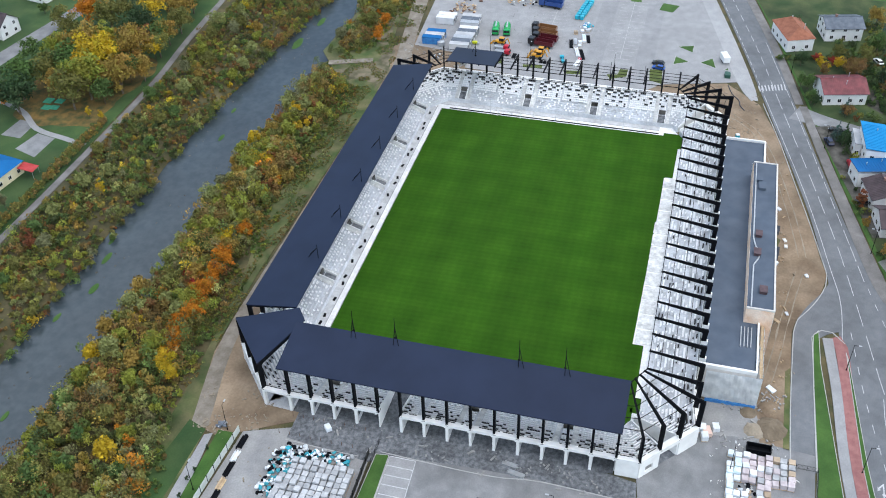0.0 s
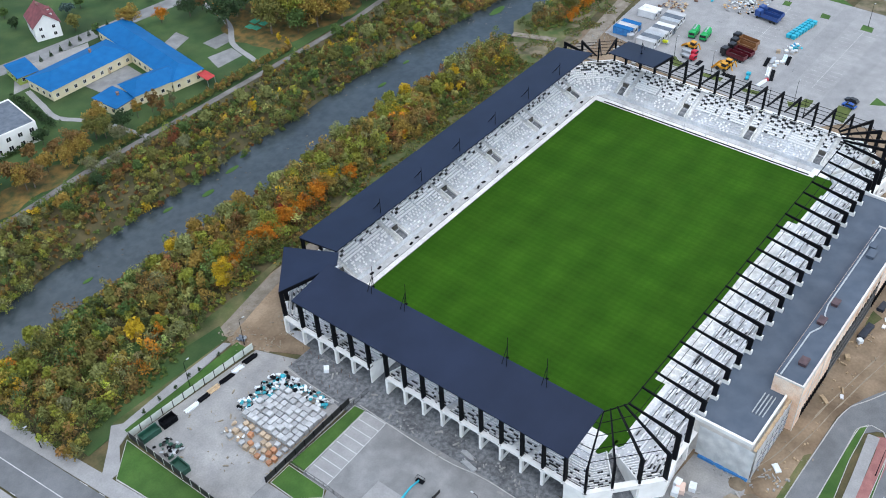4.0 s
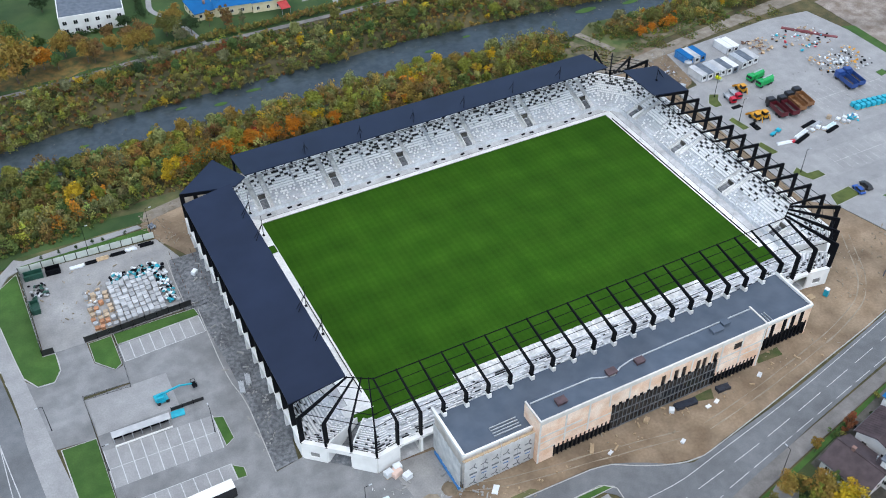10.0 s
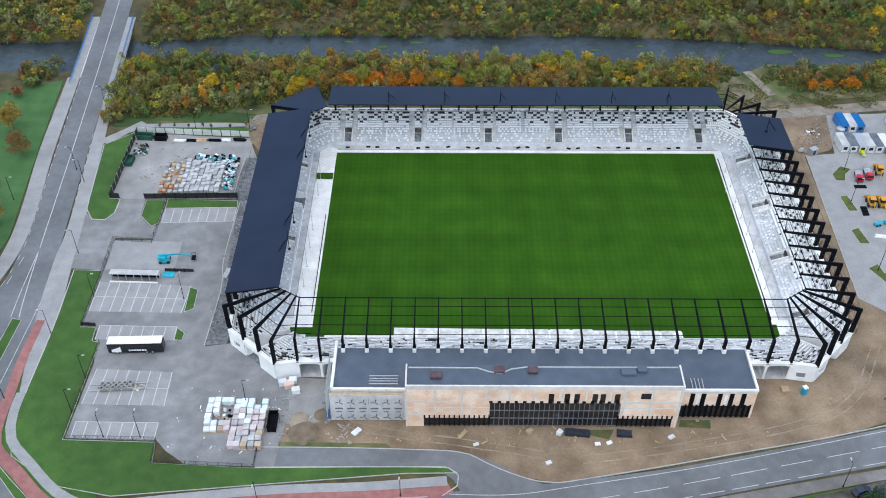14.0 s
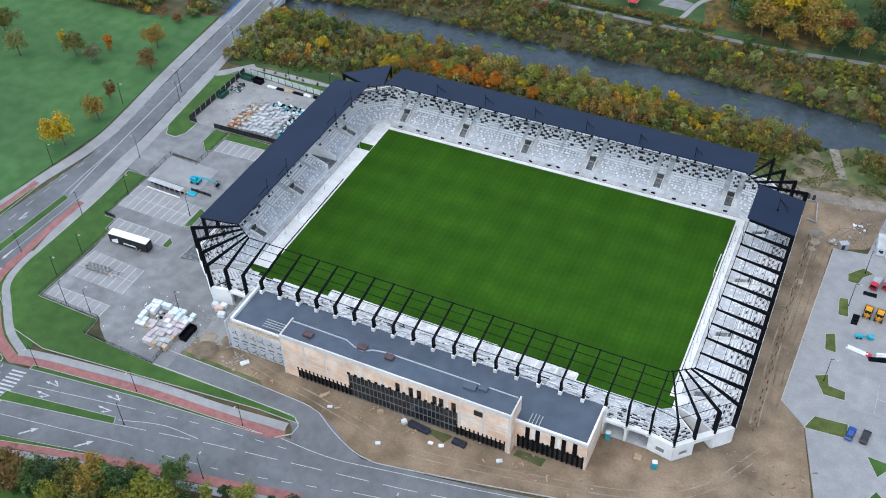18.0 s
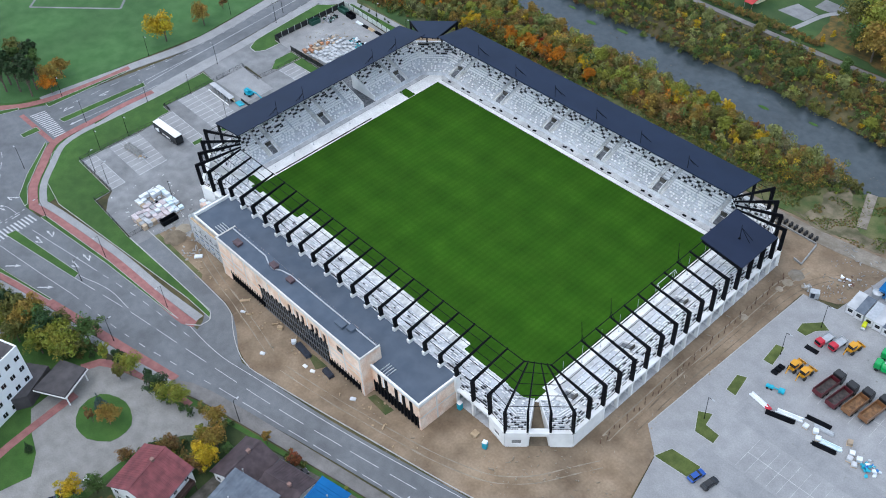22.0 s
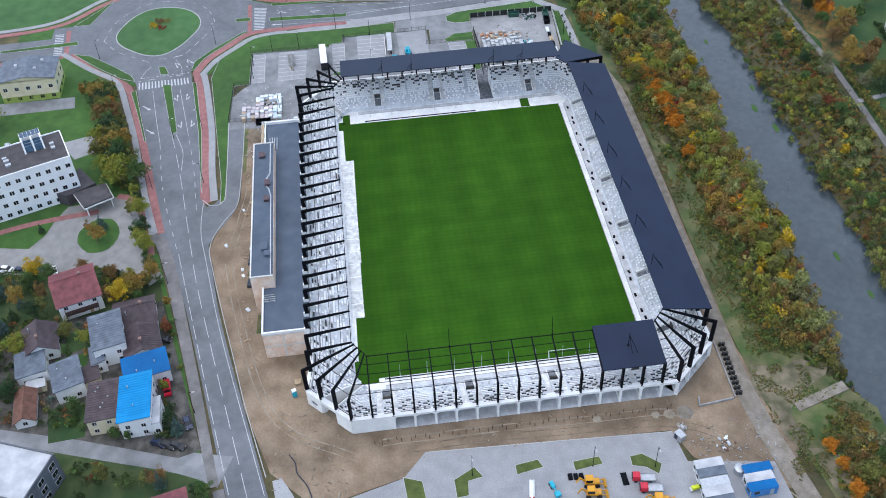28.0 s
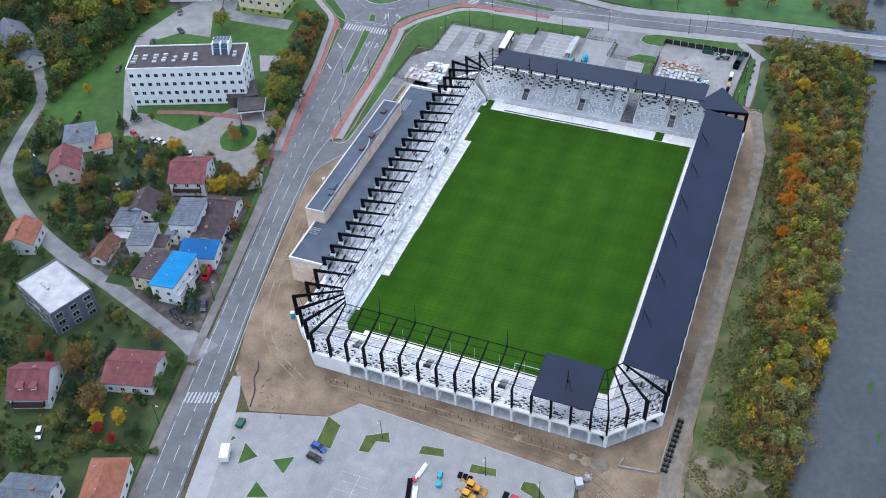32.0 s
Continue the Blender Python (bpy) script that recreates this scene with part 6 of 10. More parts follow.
    made.matrix_basis = Matrix.LocRotScale((x, y, zz), Euler((0, 0, (x * 7 + y * 3) % 6.28)), (s, s, s))
    return made



# ---- houses and other buildings ----
M_ROOFRED = mat("dark_red_roof", (0.13, 0.03, 0.036), (0.2, 0.05, 0.056), 0.6, 0.6, stain=0.12, stain_scale=0.3)
M_ROOFBRN = mat("brown_roof", (0.044, 0.029, 0.033), (0.068, 0.047, 0.052), 0.6, 0.7, stain=0.12, stain_scale=0.3)
M_ROOFGRY = mat("grey_blue_roof", (0.08, 0.1, 0.13), (0.125, 0.148, 0.18), 0.6, 0.6, stain=0.12, stain_scale=0.3)
M_ROOFBLU = mat("bright_blue_roof", (0.004, 0.2, 0.45), (0.008, 0.225, 0.5), 0.5, 0.6, spec=0.2, stain=0.08, stain_scale=0.2)
M_ROOFNAV = mat("deep_blue_roof", (0.002, 0.1, 0.29), (0.004, 0.115, 0.32), 0.5, 0.6, spec=0.2, stain=0.1, stain_scale=0.15)
M_ROOFORG = mat("orange_tile_roof", (0.23, 0.082, 0.045), (0.32, 0.12, 0.068), 0.8, 0.8, stain=0.12, stain_scale=0.3)
M_ROOFDRK = mat("dark_brown_felt", (0.05, 0.045, 0.048), (0.075, 0.068, 0.07), 0.5, 0.85, stain=0.15, stain_scale=0.2)
M_ROOFPAL = mat("pale_grey_roof_sheet", (0.38, 0.39, 0.41), (0.48, 0.49, 0.5), 0.4, 0.7, stain=0.1, stain_scale=0.2)
M_PINK = mat("pink_render", (0.62, 0.45, 0.38), (0.7, 0.52, 0.44), 0.5, 0.9)
M_CREAM = mat("cream_render", (0.66, 0.58, 0.38), (0.74, 0.66, 0.46), 0.5, 0.9, stain=0.08)
M_GREYWALL = mat("dark_grey_cladding", (0.1, 0.11, 0.13), (0.14, 0.15, 0.17), 0.5, 0.7)
M_GREENWALL = mat("green_render", (0.28, 0.36, 0.08), (0.34, 0.42, 0.1), 0.5, 0.9)
M_DECK = mat("dark_stained_timber", (0.035, 0.018, 0.014), (0.06, 0.032, 0.025), 1.5, 0.8)
M_ROOFRST = mat("rusty_brown_roof", (0.1, 0.042, 0.026), (0.16, 0.075, 0.05), 0.8, 0.8, stain=0.2, stain_scale=0.3)
M_BRICKCH = mat("chimney_brick", (0.2, 0.12, 0.1), (0.28, 0.17, 0.14), 2.0, 0.9)


def wall_windows(thing, p, q, z0, z1, spacing, w, h, material=None, name="window"):
    """Windows along a wall from p to q (outer face on the right hand), as frames with dark panes."""
    p, q = Vector((*p, 0)), Vector((*q, 0))
    d = (q - p).normalized()
    nrm = Vector((d.y, -d.x, 0))
    length = (q - p).length
    n = max(1, int(length / spacing))
    for zc in (z0 if isinstance(z0, (list, tuple)) else [z0]):
        for k in range(n):
            c = p + d * (length * (k + 0.5) / n)
            m = Matrix.Translation((c.x, c.y, zc)) @ Matrix.Rotation(math.atan2(d.y, d.x), 4, "Z")
            bm = bmesh.new()
            box(bm, -w / 2, w / 2, -0.05, 0.02, 0, h, m)
            win = part(name, bm, M_WHITE, thing)
            bm = bmesh.new()
            box(bm, -w / 2 + 0.09, -0.04, -0.07, -0.05, 0.09, h - 0.09, m)
            box(bm, 0.04, w / 2 - 0.09, -0.07, -0.05, 0.09, h - 0.09, m)
            part("pane", bm, M_GLASSDK, win)


def house(cx, cy, lx, ly, rot, eave, ridge, roof_m, wall_m, label, kind="gable", over=0.5, chimney=True, storeys=2, dormers=0, seams=0.0, balcony=None, vents=0):
    """A house with its ridge along local x. seams: the spacing of standing seams; balcony: its length on the front; vents: pipes on the roof."""
    thing = tagged(empty("house", pose(cx, cy, 0, 0, 0, rot)), label, "house")
    footprint(cx, cy, lx, ly, rot)
    hx, hy = lx / 2, ly / 2
    bm = bmesh.new()
    if kind == "gable":
        prof = [(-hy, -0.3), (hy, -0.3), (hy, eave), (0, ridge - 0.15), (-hy, eave)]
        a = [bm.verts.new((-hx, y, z)) for y, z in prof]
        b = [bm.verts.new((hx, y, z)) for y, z in prof]
        bm.faces.new(a)
        bm.faces.new(b[::-1])
        for k in range(5):
            bm.faces.new((a[k], b[k], b[(k + 1) % 5], a[(k + 1) % 5]))
    else:
        box(bm, -hx, hx, -hy, hy, -0.3, eave)
    part("wall", bm, wall_m, thing)
    if kind == "gable":
        slope = (ridge - eave) / hy
        for s in (-1, 1):
            bm = bmesh.new()
            y1, z1 = s * (hy + over), eave - slope * over
            vs = []
            for z in (0.0, 0.18):
                vs += [bm.verts.new(c) for c in ((-hx - over, 0, ridge + z), (hx + over, 0, ridge + z), (hx + over, y1, z1 + z), (-hx - over, y1, z1 + z))]
            for f in ((3, 2, 1, 0), (4, 5, 6, 7), (0, 1, 5, 4), (1, 2, 6, 5), (2, 3, 7, 6), (3, 0, 4, 7)):
                bm.faces.new([vs[i] for i in f])
            slope_ob = part("roof_slope", bm, roof_m, thing)
            if seams:
                bm = bmesh.new()
                for k in range(1, int(lx / seams)):
                    x = -hx + k * seams
                    beam(bm, (x, s * 0.1, ridge + 0.2 - slope * 0.1), (x, y1, z1 + 0.2), 0.09, 0.1)
                part("seams", bm, roof_m, slope_ob)
        bm = bmesh.new()
        beam(bm, (-hx - over, 0, ridge + 0.2), (hx + over, 0, ridge + 0.2), 0.34, 0.14)
        part("ridge_cap", bm, roof_m, thing)
        for s in (-1, 1):
            bm = bmesh.new()
            beam(bm, (-hx - over, s * (hy + over + 0.05), eave - slope * over + 0.02), (hx + over, s * (hy + over + 0.05), eave - slope * over + 0.02), 0.13, 0.13)
            part("gutter", bm, M_GREYWALL, thing)
        for k in range(dormers):
            x = (k - (dormers - 1) / 2) * 3.6
            bm = bmesh.new()
            box(bm, x - 0.7, x + 0.7, -hy * 0.75, -hy * 0.2, eave + 0.2, (eave + ridge) / 2 + 0.3)
            d = part("dormer", bm, wall_m, thing)
            bm = bmesh.new()
            prism(bm, [(x - 1, -hy * 0.85), (x + 1, -hy * 0.85), (x + 1, -hy * 0.1), (x - 1, -hy * 0.1)], (eave + ridge) / 2 + 0.3, (eave + ridge) / 2 + 0.55)
            part("dormer_roof", bm, roof_m, d)
    elif kind == "hip":
        bm = bmesh.new()
        e = [bm.verts.new((x, y, eave)) for x, y in ((-hx - over, -hy - over), (hx + over, -hy - over), (hx + over, hy + over), (-hx - over, hy + over))]
        r = [bm.verts.new((-hx + hy * 0.8, 0, ridge)), bm.verts.new((hx - hy * 0.8, 0, ridge))]
        bm.faces.new(e[::-1])
        bm.faces.new((e[0], e[1], r[1], r[0]))
        bm.faces.new((e[2], e[3], r[0], r[1]))
        bm.faces.new((e[1], e[2], r[1]))
        bm.faces.new((e[3], e[0], r[0]))
        part("roof", bm, roof_m, thing)
    else:
        bm = bmesh.new()
        sl = ridge - eave
        prism(bm, [(-hx - over, -hy - over), (hx + over, -hy - over), (hx + over, hy + over), (-hx - over, hy + over)], [eave, eave, eave + sl, eave + sl], [eave + 0.25, eave + 0.25, eave + sl + 0.25, eave + sl + 0.25])
        flat_ob = part("roof", bm, roof_m, thing)
        if seams:
            bm = bmesh.new()
            for k in range(1, int(lx / seams)):
                x = -hx + k * seams
                beam(bm, (x, -hy - over, eave + 0.28), (x, hy + over, eave + sl + 0.28), 0.09, 0.08)
            part("seams", bm, roof_m, flat_ob)
        bm = bmesh.new()
        for y, z in ((-hy - over, eave), (hy + over, eave + sl)):
            beam(bm, (-hx - over, y, z + 0.12), (hx + over, y, z + 0.12), 0.08, 0.22)
        part("fascia", bm, M_GREYWALL, thing)
    for k in range(vents):
        bm = bmesh.new()
        x, y = hx * (-0.7 + 1.4 * ((k * 0.618 + 0.2) % 1)), hy * (-0.6 + 1.2 * ((k * 0.37 + 0.1) % 1))
        cyl(bm, (x, y, eave), (x, y, ridge + 0.45), 0.13, 0.13, 8)
        cyl(bm, (x, y, ridge + 0.45), (x, y, ridge + 0.6), 0.22, 0.12, 8)
        part("roof_vent", bm, M_METAL, thing, "grey round roof vent")
    if balcony:
        bm = bmesh.new()
        box(bm, -balcony / 2, balcony / 2, -hy - 1.7, -hy, 2.7, 2.9)
        deck = part("balcony", bm, M_DECK, thing, "dark timber balcony")
        bm = bmesh.new()
        box(bm, -balcony / 2, balcony / 2, -hy - 1.7, -hy - 1.6, 2.9, 3.8)
        box(bm, -balcony / 2, -balcony / 2 + 0.1, -hy - 1.6, -hy, 2.9, 3.8)
        box(bm, balcony / 2 - 0.1, balcony / 2, -hy - 1.6, -hy, 2.9, 3.8)
        part("balcony_rail", bm, M_DECK, deck)
        for x in (-balcony / 2 + 0.2, balcony / 2 - 0.2):
            bm = bmesh.new()
            cyl(bm, (x, -hy - 1.5, 0), (x, -hy - 1.5, 2.7), 0.1, n=6)
            part("post", bm, M_DECK, deck)
    if chimney:
        bm = bmesh.new()
        box(bm, hx * 0.3, hx * 0.3 + 0.7, -0.3, 0.3, eave, ridge + 0.9)
        box(bm, hx * 0.3 - 0.1, hx * 0.3 + 0.8, -0.4, 0.4, ridge + 0.9, ridge + 1.05)
        part("chimney", bm, M_BRICKCH, thing)
    rows = [1.0] if storeys == 1 else [1.0, 3.7]
    rows = [z for z in rows if z + 1.4 < eave + 0.3]
    for (p, q) in (((-hx, -hy), (hx, -hy)), ((hx, hy), (-hx, hy)), ((hx, -hy), (hx, hy)), ((-hx, hy), (-hx, -hy))):
        wall_windows(thing, p, q, rows, 0, 3.2, 1.2, 1.3)
    bm = bmesh.new()
    box(bm, -0.5, 0.5, -hy - 0.04, -hy + 0.02, 0, 2.1, Matrix.Translation((hx * 0.4, 0, 0)))
    part("door", bm, M_TIMBER, thing)
    return thing


house(14.4, -115.3, 11.6, 13.4, 108, 5.6, 8.8, M_ROOFRED, M_WHITE, "white two-storey house with a dark red gabled roof and timber balcony", seams=0.6, balcony=9.0)
house(34.4, -103.8, 12.6, 8.2, 13, 6.8, 7.1, M_ROOFGRY, M_WHITE, "white house with a flat grey sheet roof", "flat", 0.3, False, seams=0.9, vents=1)
house(40.0, -106.4, 6.4, 3.4, 15, 3.6, 4.4, M_ROOFGRY, M_WHITE, "low white annexe with a grey lean-to roof", "flat", 0.2, False, 1)
house(25.2, -98, 10.6, 9.6, 100, 3.4, 5.8, M_ROOFBRN, M_WHITE, "low white house with a wide brown gabled roof", storeys=1, vents=1)
house(36.6, -95.2, 9.6, 9.0, 13, 4.0, 5.6, M_ROOFBRN, M_WHITE, "white house with a brown gabled sheet roof", seams=0.7)
house(46.5, -92.9, 11.0, 7.0, 104, 4.6, 5.4, M_ROOFNAV, M_WHITE, "low building with a deep blue sheet roof", "flat", 0.4, False, 1, seams=0.8, vents=2)
house(58.4, -93.9, 14.2, 7.6, 3, 6.6, 7.4, M_ROOFBLU, M_WHITE, "white building with a bright blue sheet-metal roof", "flat", 0.4, False, seams=0.8, vents=2)
house(61.4, -88.9, 8.2, 1.8, 3, 4.4, 4.7, M_ROOFPAL, M_WHITE, "glazed white porch with a pale lean-to roof", "flat", 0.15, False, 1)
house(57.2, -102.3, 12.2, 7.2, 3, 5.4, 5.9, M_ROOFBRN, M_CREAM, "cream house with a low brown sheet roof and vents", "flat", 0.35, False, seams=0.8, vents=5)
house(32, -122.6, 9.6, 8.6, 13, 3.6, 6.2, M_ROOFBRN, M_WHITE, "low white house with a brown gabled roof", storeys=1, vents=1)
house(40.2, -123.5, 8.6, 7.4, 13, 3.6, 4.3, M_ROOFGRY, M_WHITE, "shed with a grey-blue lean-to roof", "flat", 0.3, False, 1, seams=0.7)
house(46.6, -113, 9.6, 7.2, 17, 4.8, 5.4, M_ROOFGRY, M_WHITE, "white house with a grey sheet roof", "flat", 0.35, False, seams=0.7, vents=2)
house(45.4, -107.5, 5.6, 4.2, 14, 2.8, 3.2, M_ROOFBRN, M_CREAM, "small outbuilding with a dark brown roof", "flat", 0.2, False, 1)
house(53.6, -122.8, 9.8, 4.8, 8, 2.6, 4.2, M_ROOFRST, M_WHITE, "small shed with a rusty brown gabled roof", chimney=False, storeys=1)
house(46.3, -121.6, 4.6, 2.6, 100, 2.0, 2.2, M_ROOFPAL, M_CREAM, "small lean-to with a pale ribbed roof", "flat", 0.15, False, 1, seams=0.5)
house(92.4, -85.6, 13.4, 11.4, 104, 4.2, 6.4, M_ROOFRED, M_WHITE, "white house with a faded red gabled roof", seams=0.6, vents=3, chimney=False)
house(105.6, -108.2, 10.4, 12, 110, 4.8, 9.4, M_ROOFRED, M_WHITE, "tall white house with a dark red dormered roof and balcony", dormers=2, balcony=8.6)
house(127, -71, 15, 9.2, 20, 4.6, 7.6, M_ROOFORG, M_WHITE, "white house with an orange tiled hipped roof", "hip", vents=2, chimney=False)
house(135.6, -87, 12.6, 10, 104, 5.0, 6.8, M_ROOFGRY, M_WHITE, "house with a striped grey sheet roof", seams=0.9)
house(24.4, -158.5, 10.5, 9.5, 30, 6.0, 9.4, M_ROOFRED, M_PINK, "pink two-storey house with a dark red gabled roof")
house(8, -165, 11, 10, 32, 4.6, 6.6, M_ROOFGRY, M_WHITE, "white house with a dark grey roof", "hip")
house(-40, -232, 13, 11, 60, 4.6, 8.6, M_ROOFGRY, M_WHITE, "white house with dark grey steep roofs")
house(-29, -216, 9, 8, 60, 4, 6.6, M_ROOFGRY, M_WHITE, "white annexe with a grey roof", chimney=False)
house(58, -150, 10, 9, 20, 4.6, 7.4, M_ROOFORG, M_WHITE, "white house with an orange roof beside the street")
house(-18, 220, 12, 9, 70, 5.6, 9.6, M_ROOFRED, M_WHITE, "white house with a bright red gabled roof and dormers", dormers=2)
house(36, 214, 11, 9, 80, 4.8, 8, M_ROOFGRY, M_WHITE, "white house with a grey gabled roof")
house(70, 208, 11, 9, 80, 5, 8.4, M_ROOFBRN, M_WHITE, "white house with a brown gabled roof")
house(100, 210, 12, 9, 78, 5, 8.4, M_ROOFGRY, M_WHITE, "white house with a dark gabled roof")
house(8, -156, 9, 6, 36, 2.6, 2.8, M_ROOFORG, M_WHITE, "red tiled terrace beside the house", "flat", 0.1, False, 1)


def block_building(name, cx, cy, lx, ly, rot, h, roof_m, wall_m, label, storeys, spacing, parapet=0.5, w=1.5, wh=1.5, sides=(0, 1, 2, 3)):
    thing = tagged(empty(name, pose(cx, cy, 0, 0, 0, rot)), label, "building")
    footprint(cx, cy, lx, ly, rot)
    hx, hy = lx / 2, ly / 2
    bm = bmesh.new()
    box(bm, -hx, hx, -hy, hy, -0.3, h)
    part("wall", bm, wall_m, thing)
    bm = bmesh.new()
    box(bm, -hx + 0.3, hx - 0.3, -hy + 0.3, hy - 0.3, h, h + 0.12)
    part("roof", bm, roof_m, thing)
    for b in ((-hx, hx, -hy, -hy + 0.3), (-hx, hx, hy - 0.3, hy), (-hx, -hx + 0.3, -hy + 0.3, hy - 0.3), (hx - 0.3, hx, -hy + 0.3, hy - 0.3)):
        bm = bmesh.new()
        box(bm, *b, h, h + parapet)
        part("parapet", bm, wall_m, thing)
    zs = [0.9 + k * (h - 0.5) / storeys for k in range(storeys)]
    faces = (((-hx, -hy), (hx, -hy)), ((hx, hy), (-hx, hy)), ((hx, -hy), (hx, hy)), ((-hx, hy), (-hx, -hy)))
    for s in sides:
        wall_windows(thing, *faces[s], zs, 0, spacing if s < 2 else spacing * 1.25, w, wh)
    return thing


# the long white building
M_PLASTER = mat("bright_white_plaster", (0.84, 0.85, 0.86), (0.89, 0.9, 0.9), 0.5, 0.8, stain=0.05, stain_scale=0.2)
hosp = block_building("hospital", -32.2, -143, 42, 15.4, 110.5, 15.5, M_ROOFDRK, M_PLASTER, "long white four-storey building with a dark flat roof", 4, 2.9)
rng = random.Random(41)
for k in range(8):
    for j in range(3):
        if rng.random() < 0.2:
            continue
        x, y = (-19 + k * 3.7 + rng.uniform(-0.3, 0.3)) if k < 7 else 17.4, -3.4 + j * 1.9 + rng.uniform(-0.2, 0.2) + 0.12 * k
        bm = bmesh.new()
        box(bm, x - 0.75, x + rng.uniform(0.5, 1.0), y - 0.5, y + 0.5, 15.62, 16.1 + rng.uniform(0, 0.4))
        part("roof_vent", bm, M_ROOFPAL, hosp, "pale grey roof vent")
# the stair head on the roof: white cheeks, a flat top and leaning blue glass between them
for y0, y1, name in ((4.4, 7.6, "penthouse"),):
    bm = bmesh.new()
    box(bm, 9.0, 15.2, y0, y1, 15.6, 19.0)
    pent = part(name, bm, M_WHITE, hosp, "white rooftop stair head")
for x in (9.0, 11.9, 14.7):
    bm = bmesh.new()
    quad = [(0.5, 15.6), (4.4, 15.6), (4.4, 19.2), (2.2, 19.2)]
    lo = [bm.verts.new((x, y, z)) for y, z in quad]
    hi = [bm.verts.new((x + 0.5, y, z)) for y, z in quad]
    bm.faces.new(lo)
    bm.faces.new(hi[::-1])
    for k in range(4):
        bm.faces.new((lo[k], hi[k], hi[(k + 1) % 4], lo[(k + 1) % 4]))
    part("cheek_wall", bm, M_WHITE, pent)
# bluish glazing of the stair head: leaning panes, then flat ones on top
M_BLUEGLASS = mat("solar_panel", (0.03, 0.06, 0.1), (0.06, 0.11, 0.17), 1.0, 0.15)
for k in range(4):
    for x0 in (9.55, 12.45):
        bm = bmesh.new()
        ya, za, yb, zb = 0.78 + 0.42 * k, 15.85 + 0.85 * k, 1.14 + 0.42 * k, 16.6 + 0.85 * k
        lo = [bm.verts.new(c) for c in ((x0, ya, za), (x0 + 2.2, ya, za), (x0 + 2.2, yb, zb), (x0, yb, zb))]
        hi = [bm.verts.new((v.co.x, v.co.y + 0.08, v.co.z)) for v in lo]
        bm.faces.new(lo)
        bm.faces.new(hi[::-1])
        for q in range(4):
            bm.faces.new((lo[q], lo[(q + 1) % 4], hi[(q + 1) % 4], hi[q]))
        part("solar_panel", bm, M_BLUEGLASS, pent)
for k in range(5):
    for j in range(2):
        bm = bmesh.new()
        box(bm, 9.15 + k * 1.2, 10.25 + k * 1.2, 4.55 + j * 1.5, 5.9 + j * 1.5, 19.05, 19.12)
        part("solar_panel", bm, M_BLUEGLASS, pent)
canopy = tagged(empty("entrance_canopy"), "dark flat entrance canopy on white posts", "canopy")
bm = bmesh.new()
prism(bm, [(-28.7, -122.4), (-32.3, -113), (-25.2, -109.9), (-21.0, -118)], 3.9, 4.4)
part("roof", bm, M_ROOFDRK, canopy)
bm = bmesh.new()
prism(bm, [(-28.8, -122.6), (-32.6, -112.9), (-25.2, -109.6), (-20.7, -118)], 3.5, 3.9)
part("fascia", bm, M_WHITE, canopy)
for x, y in ((-21.7, -117.6), (-25.5, -110.7)):
    bm = bmesh.new()
    cyl(bm, (x, y, 0), (x, y, 3.6), 0.2)
    part("post", bm, M_WHITE, canopy)
bm = bmesh.new()
prism(bm, [(-30, -128.5), (-42, -122.5), (-33, -116.2), (-28, -124.4)], 0, 4.1)
link = tagged(part("link_block", bm, M_ROOFDRK, None), "low dark-roofed link block beside the white building", "building")

yel = block_building("yellow_hall", -96.5, -147, 19.5, 13.5, 92, 8.2, M_ROOFGRY, M_CREAM, "cream hall with a blue-grey roof and green base", 2, 3.6)
bm = bmesh.new()
box(bm, -9.8, 9.8, -6.82, 6.82, 0, 2.4)
part("base", bm, M_GREENWALL, yel, "green painted base")
wht = block_building("white_building", -98, -184, 16, 18, 20, 9, M_ROOFBRN, M_WHITE, "white older building with tall windows", 2, 3.2)


def gable_over(thing, hx, hy, z, rise, material, wall):
    """A gabled roof whose ridge runs along local y, with its gable ends."""
    for s in (-1, 1):
        bm = bmesh.new()
        prism(bm, [(0, -hy - 0.4), (s * (hx + 0.4), -hy - 0.4), (s * (hx + 0.4), hy + 0.4), (0, hy + 0.4)][::s], [z + rise, z, z, z + rise][::s], [z + rise + 0.2, z + 0.2, z + 0.2, z + rise + 0.2][::s])
        part("roof_slope", bm, material, thing)
    for y in (-hy, hy - 0.3):
        bm = bmesh.new()
        lo = [bm.verts.new(c) for c in ((-hx, y, z - 0.5), (hx, y, z - 0.5), (hx, y, z), (0, y, z + rise), (-hx, y, z))]
        hi = [bm.verts.new((v.co.x, y + 0.3, v.co.z)) for v in lo]
        bm.faces.new(lo)
        bm.faces.new(hi[::-1])
        for k in range(5):
            bm.faces.new((lo[k], hi[k], hi[(k + 1) % 5], lo[(k + 1) % 5]))
        part("gable", bm, wall, thing)


gable_over(yel, 9.75, 6.75, 8.6, 1.5, M_ROOFGRY, M_CREAM)
gable_over(wht, 8, 9, 9.5, 4.2, M_ROOFRED, M_WHITE)
for x, y in ((-4, 1), (3, -2), (5, 3)):
    bm = bmesh.new()
    box(bm, x - 0.5, x + 0.5, y - 0.5, y + 0.5, 8.7, 10.6)
    part("roof_vent", bm, M_ROOFPAL, yel)
mod = block_building("office_building", 77.5, -121.5, 19, 13.5, 68, 9, M_ROOFPAL, M_GREYWALL, "dark grey modern office with a pale flat roof", 3, 3.6, w=2.2, wh=1.6)
bm = bmesh.new()
for k in range(4):
    box(bm, -4 + k * 1.1, -3.2 + k * 1.1, -2, -1.2, 9.12, 9.9)
part("roof_unit", bm, M_METAL, mod)
bm = bmesh.new()
